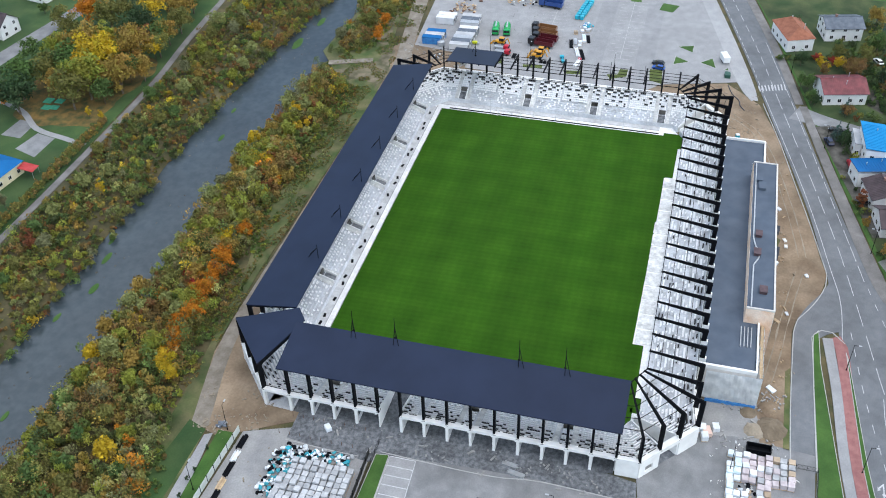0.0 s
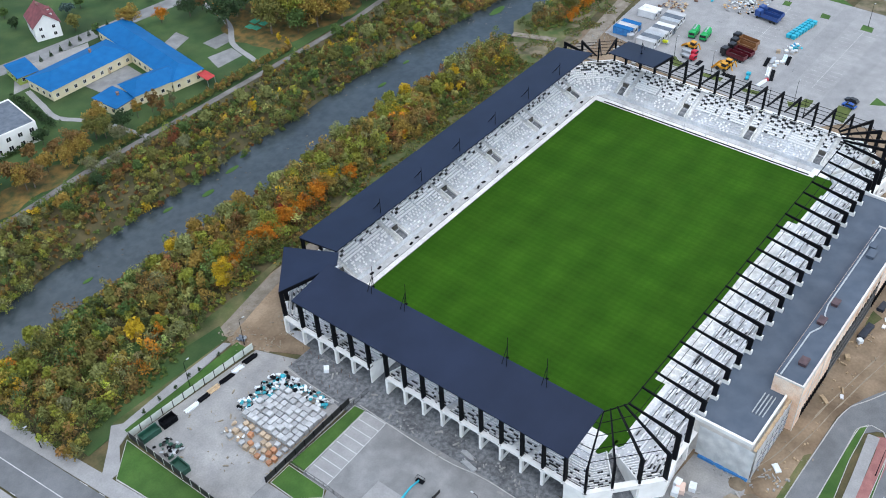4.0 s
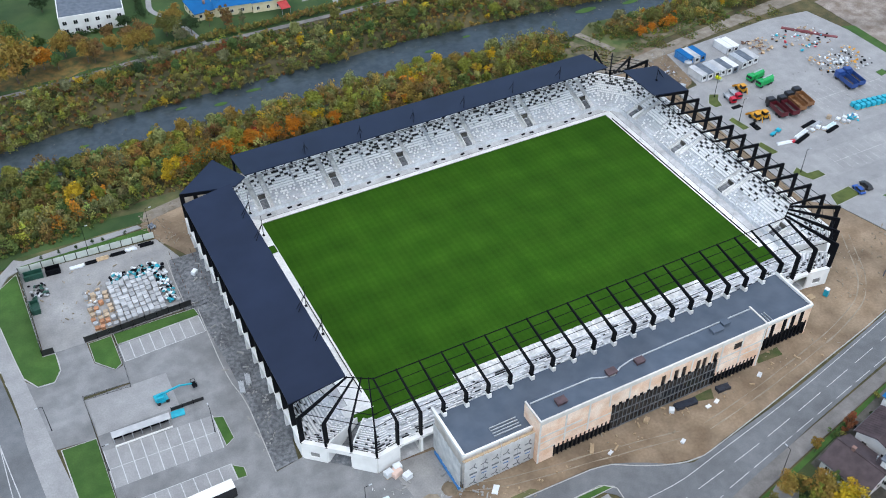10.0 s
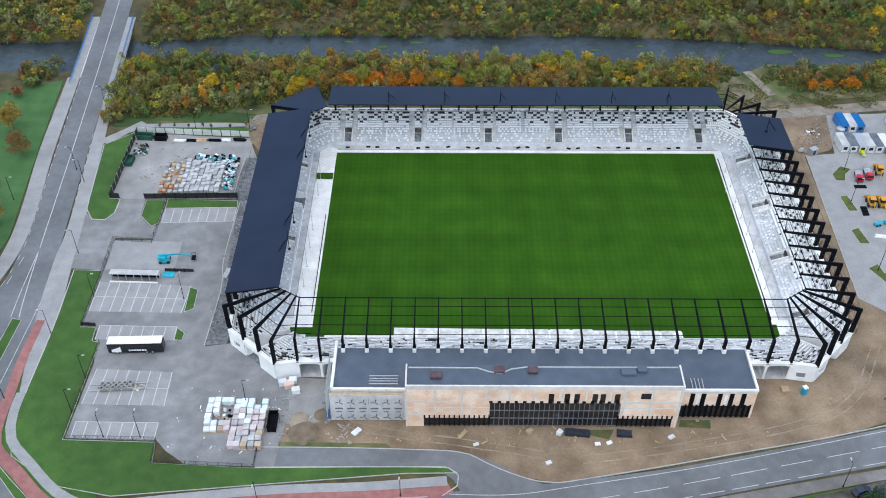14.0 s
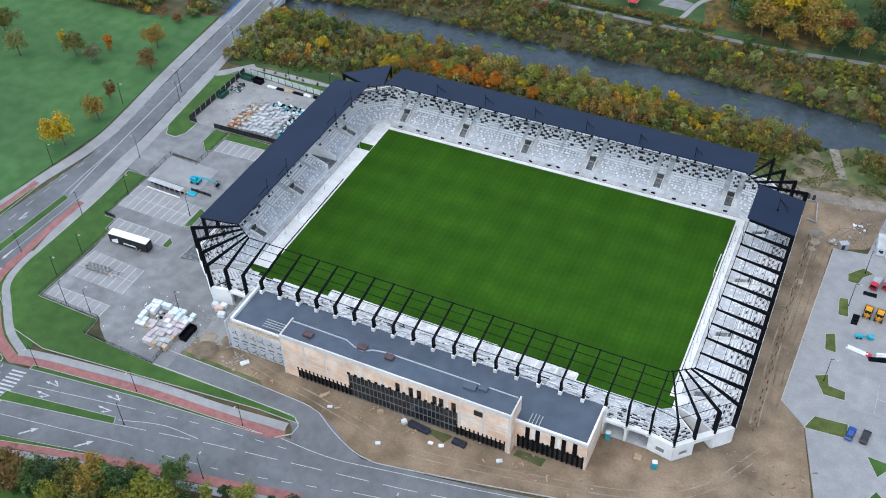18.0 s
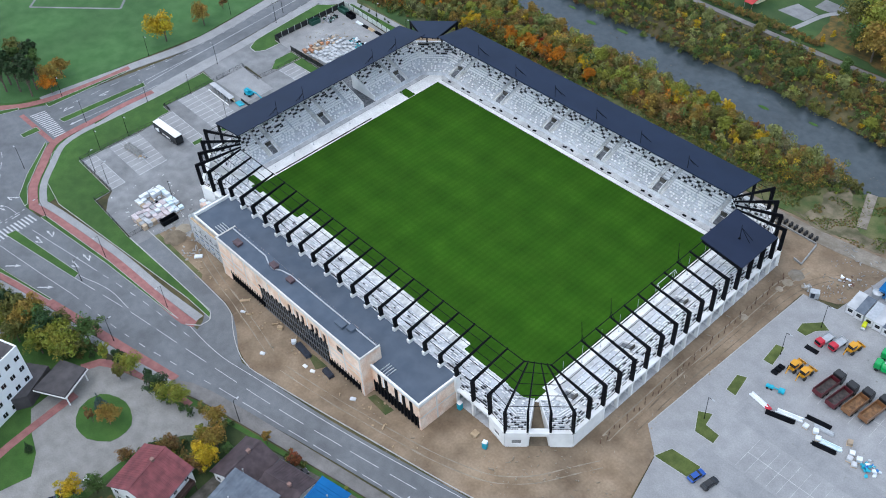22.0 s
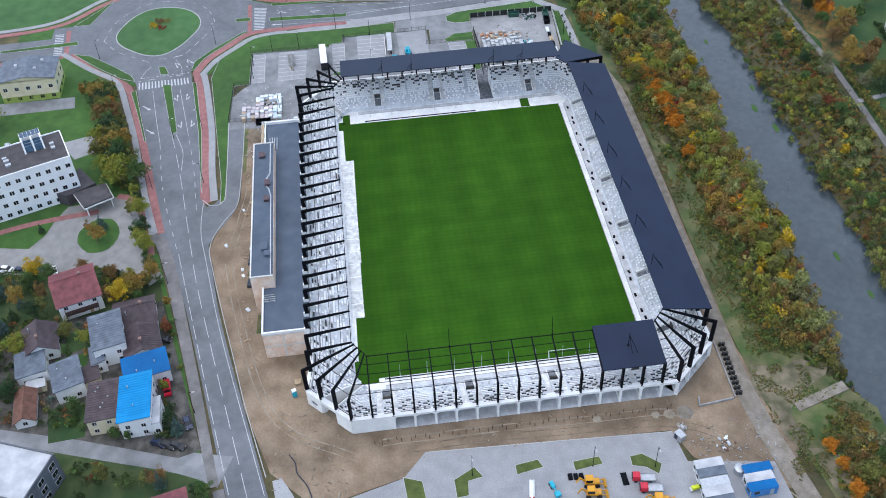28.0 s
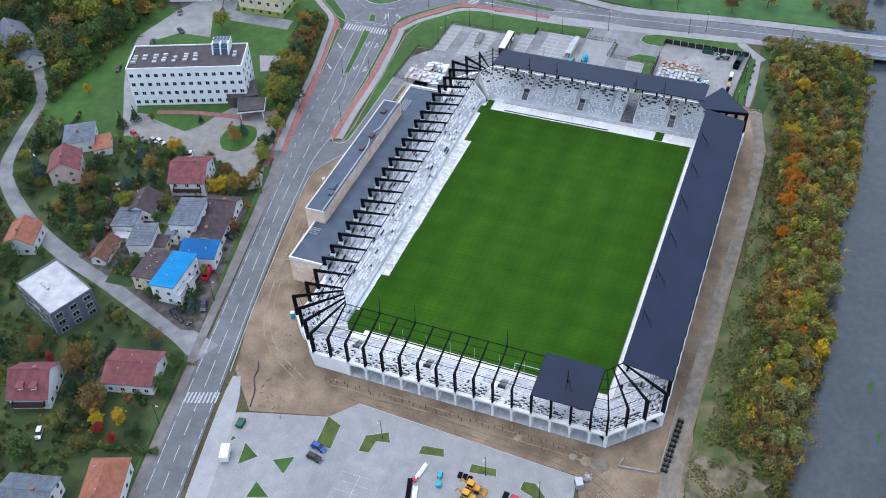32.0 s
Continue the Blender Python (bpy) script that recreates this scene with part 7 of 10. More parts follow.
box(bm, -1.0, 2.6, -6.86, -6.76, 6.2, 6.9)
part("sign_bar", bm, M_WHITE, mod, "pale sign board")

# the blue-roofed nursery north of the river
house(-8.6, 173.5, 50, 11, 81, 4.0, 6.6, M_ROOFNAV, M_CREAM, "long cream nursery wing with a bright blue sheet roof", "hip", 0.6, False, 1)
house(-29, 183.8, 31, 13.5, -1, 4.0, 6.4, M_ROOFNAV, M_CREAM, "cream nursery wing with a bright blue roof and skylights", "hip", 0.6, True, 1)
house(-20.5, 156, 19, 10, -10, 3.8, 6.2, M_ROOFNAV, M_CREAM, "short cream nursery wing with a bright blue roof", "hip", 0.6, False, 1)
house(-34.6, 158.4, 8, 10.5, 5, 2.8, 3.4, M_ROOFNAV, M_CREAM, "low annexe with a deep blue roof", "flat", 0.3, True, 1)
house(-41, 199.5, 7, 10, -10, 2.6, 3.4, M_ROOFNAV, M_GREENWALL, "green shed with a blue sheet roof", "flat", 0.3, False, 1)
slab("pavement_court", [(-32, 163), (-17.5, 161.5), (-16, 176.5), (-33, 177)], 0.06, M_OLDASPH, "grey paved courtyard of the nursery", "courtyard")
slab("pavement_court", [(-50, 192), (-20, 191), (-14, 201), (-40, 206)], 0.055, M_GRAVEL, "grey paved yard in front of the nursery", "yard")
ribbon("path_park", [(-46, 190, 2), (-48.5, 178, 2), (-50, 168, 2), (-44, 156, 2), (-40, 136.5, 2)], 0.08, M_PAVER, "narrow paved path to the river", "path")
block_building("apartment_building", -70, 172, 22, 18, -8, 6.5, M_ROOFGRY, M_WHITE, "white two-storey building with a blue-grey roof", 2, 3.2)
block_building("apartment_building", -55, 230, 26, 12, 80, 9, M_ROOFGRY, M_WHITE, "white apartment building with a grey roof", 3, 3)
awn = tagged(empty("awning"), "red fabric awning at the corner of the nursery", "awning")
bm = bmesh.new()
prism(bm, [(-9.5, 143), (-6, 143), (-6, 148), (-9.5, 148)], [2.4, 2.4, 3.0, 3.0], [2.5, 2.5, 3.1, 3.1])
part("canopy", bm, mat("red_fabric", (0.35, 0.03, 0.03), (0.45, 0.05, 0.05), 1.0, 0.8), awn)
for x in (-9.3, -6.2):
    bm = bmesh.new()
    cyl(bm, (x, 143.3, 0), (x, 143.3, 2.4), 0.06)
    part("post", bm, M_METAL, awn)
for k, pts in enumerate(([(8.9, 160), (9.2, 167), (18.6, 166.2), (17.9, 160)], [(0.6, 149.6), (3.4, 158), (12.7, 156.1), (11.3, 149.2)], [(0, 171), (0.5, 178), (9, 181), (9, 174)])):
    slab("pavement_court", pts, 0.06, M_OLDASPH, "square grey asphalt play court in the park", "play court")
for x, y, w in ((31, 163.6, 3), (27, 162, 2.6), (27.6, 159.4, 2.4), (31.6, 159.8, 2.6)):
    bm = bmesh.new()
    prism(bm, [(x - w / 2, y - 1.4), (x + w / 2, y - 1.4), (x + w / 2, y + 1.4), (x - w / 2, y + 1.4)], 0, 0.25)
    tagged(part("play_mat", bm, mat("green_rubber", (0.04, 0.26, 0.16), (0.06, 0.34, 0.22), 1, 0.8), None), "green rubber play mat in the park", "play mat")
ribbon("path_park", [(10, 138, 2), (12, 146, 2), (15, 158, 2), (24, 170, 2), (30, 190, 2)], 0.08, M_PAVER, "paved path through the park", "path")

# ---- yards and fences west of the stadium ----
M_FENCEW = mat("pale_green_panel", (0.5, 0.55, 0.5), (0.6, 0.64, 0.6), 0.6, 0.7, stain=0.1)
M_FENCEB = mat("black_sheet_panel", (0.012, 0.013, 0.014), (0.02, 0.021, 0.023), 1.0, 0.6)
M_WRAP = mat("grey_wrapped_blocks", (0.33, 0.34, 0.35), (0.46, 0.47, 0.48), 0.8, 0.55, rand=0.22)
M_WRAPW = mat("white_wrapped_goods", (0.62, 0.66, 0.7), (0.75, 0.78, 0.8), 0.8, 0.4, rand=0.15)
M_CLAY = mat("clay_block_stack", (0.34, 0.16, 0.08), (0.46, 0.24, 0.14), 1.2, 0.9, rand=0.2)
M_TAN = mat("tan_block_stack", (0.38, 0.29, 0.2), (0.48, 0.38, 0.28), 1.0, 0.9, rand=0.2)
M_CYAN = mat("cyan_plastic", (0.01, 0.3, 0.42), (0.02, 0.4, 0.52), 0.8, 0.4)
M_TEAL = mat("teal_bag", (0.02, 0.24, 0.3), (0.05, 0.34, 0.4), 0.8, 0.5)
M_GREENP = mat("dark_green_metal", (0.012, 0.06, 0.04), (0.02, 0.085, 0.06), 0.8, 0.5)
M_RUBBER = mat("black_rubber", (0.012, 0.012, 0.012), (0.022, 0.022, 0.022), 1.0, 0.8)


def panel_fence(pts, h, material, label, step=2.9, posts=M_STEEL, thick=0.08):
    thing = tagged(empty("fence"), label, "fence")
    for (ax, ay), (bx, by) in zip(pts, pts[1:]):
        length = math.hypot(bx - ax, by - ay)
        n = max(1, round(length / step))
        ang = math.atan2(by - ay, bx - ax)
        for k in range(n):
            m = Matrix.Translation((ax + (bx - ax) * k / n, ay + (by - ay) * k / n, 0)) @ Matrix.Rotation(ang, 4, "Z")
            bm = bmesh.new()
            box(bm, 0.1, length / n - 0.1, -thick / 2, thick / 2, 0.1, h, m)
            part("panel", bm, material, thing)
            bm = bmesh.new()
            box(bm, -0.08, 0.08, -0.09, 0.09, 0, h + 0.15, m)
            part("post", bm, posts, thing)
    return thing


def bar_fence(pts, h, label, step=2.6):
    """A black mesh fence: posts, two rails and upright bars, one mesh of bars a panel."""
    thing = tagged(empty("fence"), label, "fence")
    for (ax, ay), (bx, by) in zip(pts, pts[1:]):
        length = math.hypot(bx - ax, by - ay)
        n = max(1, round(length / step))
        ang = math.atan2(by - ay, bx - ax)
        for k in range(n):
            m = Matrix.Translation((ax + (bx - ax) * k / n, ay + (by - ay) * k / n, 0)) @ Matrix.Rotation(ang, 4, "Z")
            w = length / n
            bm = bmesh.new()
            box(bm, 0, w, -0.02, 0.02, 0.15, 0.2, m)
            box(bm, 0, w, -0.02, 0.02, h - 0.1, h - 0.05, m)
            for q in range(1, 9):
                box(bm, w * q / 9 - 0.015, w * q / 9 + 0.015, -0.012, 0.012, 0.15, h - 0.05, m)
            part("mesh_panel", bm, M_FENCEB, thing)
            bm = bmesh.new()
            box(bm, -0.05, 0.05, -0.05, 0.05, 0, h, m)
            part("post", bm, M_FENCEB, thing)


panel_fence([(-117.7, 46.6), (-83.2, 44.6)], 2.1, M_FENCEW, "pale panel fence with dark posts round the yard")
panel_fence([(-117.7, 46.6), (-118, 14.9)], 2.1, M_FENCEB, "dark panel fence with pale posts beside the verge", posts=M_FENCEW)
panel_fence([(-118, 14.9), (-115.2, 14.7)], 1.9, M_FENCEB, "short black sheet fence at the yard gate")
panel_fence([(-108.2, 14.6), (-82, 15.2)], 1.9, M_FENCEB, "black sheet fence along the storage yard")
bar_fence([(-112.4, -14), (-112.5, -3.2), (-102.2, -4), (-101.8, 4.4), (-101.9, 14.2), (-77, 14)], 1.6, "black bar fence round the small yard")
bar_fence([(-112.4, -15.2), (-112.5, -35), (-108.7, -35.2)], 1.4, "black bar fence along the car park")
bar_fence([(-106.5, -40.6), (-107, -68.9), (-86.6, -69.4), (-86.4, -75.2), (-64.3, -76.4), (-64.2, -69.8)], 1.5, "black bar fence at the end of the car park")
panel_fence([(-112.4, -34.6), (-108.8, -34.9)], 1.2, M_FENCEB, "low black sheet screen", 1.8)
panel_fence([(-96, -15.2), (-88.6, -15.4)], 1.1, M_FENCEB, "low black barrier beside the lift", 2.4)

PAL = {}


def pallet(x, y, z, h, material, label, group, w=1.15, rot=0.0):
    """A pallet with a wrapped stack on it."""
    key = (material.name, round(h, 1), w)
    if key not in PAL:
        t = tagged(empty("pallet"), label, "pallet", group)
        bm = bmesh.new()
        for q in (-0.45, 0, 0.45):
            box(bm, -w / 2, w / 2, q * w - 0.06, q * w + 0.06, 0, 0.1)
        box(bm, -w / 2, w / 2, -w / 2, w / 2, 0.1, 0.15)
        part("base", bm, M_TIMBER, t)
        bm = bmesh.new()
        box(bm, -w * 0.47, w * 0.47, -w * 0.47, w * 0.47, 0.15, h)
        bmesh.ops.bevel(bm, geom=bm.edges[:], offset=0.06, segments=1, affect="EDGES")
        part("load", bm, material, t)
        PAL[key] = t
        t.matrix_basis = pose(x, y, z, 0, 0, rot)
        return t
    return copy_thing(PAL[key], pose(x, y, z, 0, 0, rot))


rng = random.Random(4)
for i in range(8):
    for j in range(10):
        x, y = -98.4 + i * 1.42, 17.2 + j * 1.5
        if j > 8 and i > 4:
            continue
        pallet(x + rng.uniform(-0.08, 0.08), y + rng.uniform(-0.08, 0.08), 0.06, rng.choice((1.2, 1.2, 1.7)), M_WRAP, "pallet of grey paving blocks in the yard", "pallets in the yard", 1.36, rot=rng.uniform(-4, 4))
for i in range(4):
    for j in range(8):
        if rng.random() < 0.12:
            continue
        mm = rng.choice((M_CLAY, M_TAN, M_TAN, M_WRAP, M_WRAP))
        pallet(-104.6 + i * 1.5 + rng.uniform(-0.2, 0.2), 17.4 + j * 1.7 + rng.uniform(-0.25, 0.25), 0.06, rng.choice((0.8, 1.1)), mm, {"clay_block_stack": "pallet of orange clay blocks", "tan_block_stack": "pallet of tan building blocks"}.get(mm.name, "pallet of grey paving blocks in the yard"), "pallets in the yard", rot=rng.uniform(-15, 15))


def bag_heap(name, x0, x1, y0, y1, n, mats, label, hmax=0.9, mound=False):
    """A loose heap: each bag or sheet a lumpy mesh of its own under one heap."""
    thing = tagged(empty(name), label, "heap")
    shapes = []
    for k in range(4):
        bm = bmesh.new()
        bmesh.ops.create_icosphere(bm, subdivisions=2, radius=0.5)
        for v in bm.verts:
            v.co *= 1 + 0.5 * noise.noise(v.co * 2.3 + Vector((k * 9, 0, 0)))
            v.co.z *= 0.62
        me = bpy.data.meshes.new("bag")
        bm.to_mesh(me)
        bm.free()
        shapes.append(me)
    made = {}
    for k in range(n):
        s, m = rng.randrange(4), rng.randrange(len(mats))
        if (s, m) not in made:
            me = shapes[s].copy()
            me.materials.append(mats[m])
            made[(s, m)] = me
        ob = new("bag", made[(s, m)])
        ob.parent = thing
        q = rng.uniform(0.5, 1.2)
        px, py = rng.uniform(x0, x1), rng.uniform(y0, y1)
        top = hmax
        if mound:
            u, v = rng.gauss(0, 0.4), rng.gauss(0, 0.4)
            px, py = (x0 + x1) / 2 + u * (x1 - x0) / 2, (y0 + y1) / 2 + v * (y1 - y0) / 2
            top = max(0.3, hmax * (1 - u * u - v * v))
        ob.matrix_basis = Matrix.LocRotScale((px, py, rng.uniform(0.2, top)), Euler((rng.uniform(-0.5, 0.5), rng.uniform(-0.5, 0.5), rng.uniform(0, 6))), (q, q * rng.uniform(0.6, 1), q * rng.uniform(0.5, 1)))
    return thing


bag_heap("bag_heap", -87.4, -84.4, 18, 33.5, 150, [M_WRAPW, M_WRAPW, M_TEAL, M_CYAN, M_STEEL, M_WRAP], "heap of white, teal and black builders' bags", 1.2)
bag_heap("bag_heap", -98, -86, 30, 35, 140, [M_WRAPW, M_WRAPW, M_TEAL, M_STEEL, M_WRAP], "heap of torn white and teal plastic bags", 0.9)
bag_heap("rubble_heap", -105, -101, 26, 32, 26, [M_WRAP, M_TAN, M_TERR], "loose pile of broken grey blocks", 0.5)
bag_heap("scrap_heap", -116.5, -112.5, 35, 40, 45, [M_STEEL, M_GREENP, M_METAL, M_RUBBER], "heap of dark scrap beside the containers", 0.9)
M_WRAPP = mat("pinkish_wrapped_goods", (0.42, 0.36, 0.37), (0.56, 0.5, 0.51), 0.9, 0.5, rand=0.2)
M_WRAPC = mat("icy_blue_wrap", (0.52, 0.66, 0.72), (0.7, 0.78, 0.82), 0.8, 0.35, rand=0.15)
GOODS = {M_WRAPW: "pallet of white plastic-wrapped goods", M_WRAPC: "pallet wrapped in icy blue plastic", M_WRAPP: "pallet of pinkish wrapped blocks", M_TAN: "pallet of tan building blocks", M_WRAP: "pallet of grey wrapped blocks"}
for i in range(9):
    for j in range(9):
        x, y = -76.1 + i * 1.5 + rng.uniform(-0.12, 0.12), -71 + j * 1.52 + rng.uniform(-0.12, 0.12)
        if y < -66.6 and x < -70.2 or (-74 < x < -71 and y > -64.4 and y < -60) or rng.random() < 0.05:
            continue
        mm = M_WRAPW if x < -74 else rng.choice((M_WRAPC, M_WRAPW)) if y > -61.5 else rng.choice((M_WRAPP, M_WRAPP, M_WRAPW)) if y > -65 and x > -70 else rng.choice((M_TAN, M_WRAP, M_WRAP, M_WRAPP, M_WRAPP))
        pallet(x, y, 0.06, rng.choice((0.8, 1.1, 1.5)), mm, GOODS[mm], "pallets by the stand", 1.45, rot=rng.uniform(-5, 5))
bag_heap("wrap_heap", -74, -71, -64.6, -60, 16, [M_WRAPW, M_WRAP, M_STEEL, M_TAN], "loose sheets and offcuts between the pallets", 0.8, True)
for x, y, r in ((-60.9, -53.2, 12), (-58.6, -52.6, 4)):
    crate = tagged(empty("crate", pose(x, y, 0.07, 0, 0, r)), "white wrapped crate standing by the wall", "crate", "white crates by the wall")
    simple("skid", crate, M_TIMBER, (-0.9, 0.9, -0.7, 0.7, 0, 0.12))
    bm = bmesh.new()
    box(bm, -0.9, 0.9, -0.7, 0.7, 0.12, 1.5)
    bmesh.ops.bevel(bm, geom=bm.edges[:], offset=0.08, segments=2, affect="EDGES")
    part("load", bm, M_WRAPW, crate)


def skip(x, y, rot, material, label, l=4.6, w=2.0, h=1.5):
    thing = tagged(empty("skip", pose(x, y, 0.05 if x < -80 else 0.0, 0, 0, rot)), label, "skip")
    bm = bmesh.new()
    for b in ((-l / 2, l / 2, -w / 2, -w / 2 + 0.1), (-l / 2, l / 2, w / 2 - 0.1, w / 2), (-l / 2, -l / 2 + 0.1, -w / 2 + 0.1, w / 2 - 0.1), (l / 2 - 0.1, l / 2, -w / 2 + 0.1, w / 2 - 0.1)):
        box(bm, *b, 0.0, h)
    box(bm, -l / 2 + 0.1, l / 2 - 0.1, -w / 2 + 0.1, w / 2 - 0.1, 0.0, 0.5)
    part("body", bm, material, thing)
    for k in range(5):
        bm = bmesh.new()
        x_ = -l / 2 + l * (k + 0.5) / 5
        box(bm, x_ - 0.05, x_ + 0.05, -w / 2 - 0.08, -w / 2, 0.15, h)
        box(bm, x_ - 0.05, x_ + 0.05, w / 2, w / 2 + 0.08, 0.15, h)
        part("rib", bm, material, thing)
    bm = bmesh.new()
    box(bm, -l / 2 - 0.05, l / 2 + 0.05, -w / 2 - 0.1, -w / 2 + 0.12, h, h + 0.1)
    box(bm, -l / 2 - 0.05, l / 2 + 0.05, w / 2 - 0.12, w / 2 + 0.1, h, h + 0.1)
    part("rim", bm, material, thing)


skip(-114.6, 43.6, -4, M_GREENP, "dark green open skip in the yard")
skip(-109.8, 43.2, -4, M_STEEL, "black open skip in the yard", 3.6)
skip(-116.4, 31.5, 88, M_GREENP, "dark green skip beside the yard fence", 4.0)
skip(-61.7, -64.4, 90, M_STEEL, "black open skip beside the pallets", 5.0, 1.9)


def timber_stack(x, y, rot, l, material, label, n=5):
    thing = tagged(empty("board_stack", pose(x, y, 0.06, 0, 0, rot)), label, "board stack")
    for k in range(n):
        bm = bmesh.new()
        y0 = -0.6 + k * 1.2 / n
        box(bm, -l / 2 + rng.uniform(-0.3, 0.3), l / 2 + rng.uniform(-0.3, 0.3), y0, y0 + 1.1 / n, 0, rng.uniform(0.25, 0.5))
        part("board", bm, material, thing)


for x, mm, lab, l in ((-104, M_WRAPW, "stack of white boards by the fence", 3.4), (-100.5, M_STEEL, "stack of black panels by the fence", 2.6), (-97.5, M_TIMBER, "stack of raw boards by the fence", 3.0), (-93.5, M_STEEL, "stack of dark panels by the fence", 3.8), (-90, M_WRAPW, "stack of white sheets by the fence", 2.6), (-86, M_STEEL, "stack of black pipes by the fence", 3.6)):
    timber_stack(x, 42.4 - (x + 104) * -0.02, -3, l, mm, lab)
timber_stack(-80, -16, 80, 3.6, M_METAL, "stack of grey steel sheets on the dark paving")
timber_stack(-78, -14.5, 80, 3.2, M_METAL, "stack of grey steel sheets on the dark paving")

# coach
def coach(x, y, rot):
    thing = tagged(empty("coach", pose(x, y, 0.06, 0, 0, rot)), "long coach with black sides and a white roof", "coach")
    L, W, H = 13.0, 2.55, 3.6
    M_COACH = mat("black_coach_paint", (0.01, 0.011, 0.013), (0.016, 0.017, 0.02), 0.5, 0.25)
    bm = bmesh.new()
    fs = box(bm, -L / 2, L / 2, -W / 2, W / 2, 0.35, H - 0.3)
    bmesh.ops.bevel(bm, geom=[e for e in bm.edges], offset=0.12, segments=2, affect="EDGES")
    part("body", bm, M_COACH, thing)
    bm = bmesh.new()
    box(bm, -L / 2 + 0.08, L / 2 - 0.08, -W / 2 + 0.05, W / 2 - 0.05, H - 0.32, H)
    bmesh.ops.bevel(bm, geom=[e for e in bm.edges], offset=0.1, segments=2, affect="EDGES")
    part("roof", bm, M_WHITE, thing, "white roof")
    for s in (-1, 1):
        for k in range(7):
            bm = bmesh.new()
            x_ = -L / 2 + 0.6 + k * 1.72
            box(bm, x_, x_ + 1.6, s * W / 2 - 0.01, s * W / 2 + 0.02, 1.7, 2.9)
            part("window", bm, M_GLASSDK, thing)
        for x_ in (-4.4, 2.6, 3.9):
            bm = bmesh.new()
            cyl(bm, (x_, s * (W / 2 - 0.3), 0.5), (x_, s * (W / 2 + 0.02), 0.5), 0.5, n=14)
            wheel = part("wheel", bm, M_RUBBER, thing)
            bm = bmesh.new()
            cyl(bm, (x_, s * (W / 2 + 0.02), 0.5), (x_, s * (W / 2 + 0.05), 0.5), 0.26, n=10)
            part("rim", bm, M_METAL, wheel)
        bm = bmesh.new()
        prism(bm, [(-5.6, s * (W / 2 + 0.03)), (-3.4, s * (W / 2 + 0.03)), (-3.4, s * (W / 2 + 0.012)), (-5.6, s * (W / 2 + 0.012))], 0.7, [1.5, 2.4, 2.4, 1.5])
        part("pale_emblem", bm, M_WHITE, thing)
        bm = bmesh.new()
        for k in range(7):
            box(bm, -1.6 + k * 0.62, -1.15 + k * 0.62, s * (W / 2 + 0.012), s * (W / 2 + 0.03), 1.0, 1.5)
        part("writing_bar", bm, M_WHITE, thing)
    bm = bmesh.new()
    box(bm, L / 2 - 0.02, L / 2 + 0.03, -W / 2 + 0.2, W / 2 - 0.2, 1.2, 2.9)
    part("windscreen", bm, M_GLASSDK, thing)


coach(-96.9, -42.6, 2)


def boom_lift(x, y, rot, material, label):
    thing = tagged(empty("boom_lift", pose(x, y, 0.06, 0, 0, rot)), label, "boom lift")
    bm = bmesh.new()
    box(bm, -1.3, 1.3, -1.0, 1.0, 0.4, 1.0)
    part("chassis", bm, material, thing)
    for sx in (-1, 1):
        for sy in (-1, 1):
            bm = bmesh.new()
            cyl(bm, (sx * 1.0, sy * 0.75, 0.45), (sx * 1.0, sy * 1.1, 0.45), 0.45, n=12)
            part("wheel", bm, M_RUBBER, thing)
    bm = bmesh.new()
    box(bm, -1.6, 0.6, -0.8, 0.8, 1.0, 2.0)
    bmesh.ops.bevel(bm, geom=bm.edges[:], offset=0.12, segments=1, affect="EDGES")
    part("turret", bm, material, thing)
    bm = bmesh.new()
    beam(bm, (-1.2, 0, 2.1), (4.6, 0, 2.5), 0.4, 0.45, 0.3, 0.35)
    part("lower_boom", bm, material, thing)
    bm = bmesh.new()
    beam(bm, (4.6, 0, 2.4), (7.2, 0, 1.5), 0.25, 0.3)
    part("upper_boom", bm, material, thing)
    bm = bmesh.new()
    for z in (0.9, 1.9):
        for b in ((7.1, 8.1, -0.9, -0.84), (7.1, 8.1, 0.84, 0.9), (7.1, 7.16, -0.84, 0.84), (8.04, 8.1, -0.84, 0.84)):
            box(bm, *b, z, z + 0.06)
    for px, py in ((7.1, -0.87), (8.07, -0.87), (7.1, 0.87), (8.07, 0.87)):
        box(bm, px - 0.03, px + 0.03, py - 0.03, py + 0.03, 0.9, 1.9)
    box(bm, 7.1, 8.1, -0.9, 0.9, 0.84, 0.9)
    part("basket", bm, M_STEEL, thing)


boom_lift(-97, -11.4, 4, M_CYAN, "bright blue boom lift parked in the yard")
bm = bmesh.new()
box(bm, -3.4, 3.4, -1.0, 1.0, 0, 1.9)
dug = tagged(empty("dugout", pose(-103.2, -18.0, 0.07, 0, 0, -2)), "long pale dugout shelter with dark openings", "dugout")
for name, material, b in (("back", M_CREAM, (-6.2, 6.2, 0.9, 1.0, 0, 2.0)), ("roof", M_ROOFPAL, (-6.3, 6.3, -0.7, 1.1, 2.0, 2.12)), ("front_rail", M_WHITE, (-6.2, 6.2, -1.6, -1.4, 0.0, 0.4)), ("bench", M_STEEL, (-6.0, 6.0, 0.3, 0.8, 0.3, 0.5))):
    simple(name, dug, material, b)
for k in range(7):
    simple("post", dug, M_METAL, (-6.2 + k * 2.0, -6.05 + k * 2.0, -0.6, -0.45, 0, 2.0))
bm.free()
slab("tarp", [(-96.6, -17.4), (-93.6, -17.6), (-93.4, -15.8), (-96.4, -15.6)], 0.35, M_CYAN, "blue plastic tarp over low goods", "tarp", 0.3)

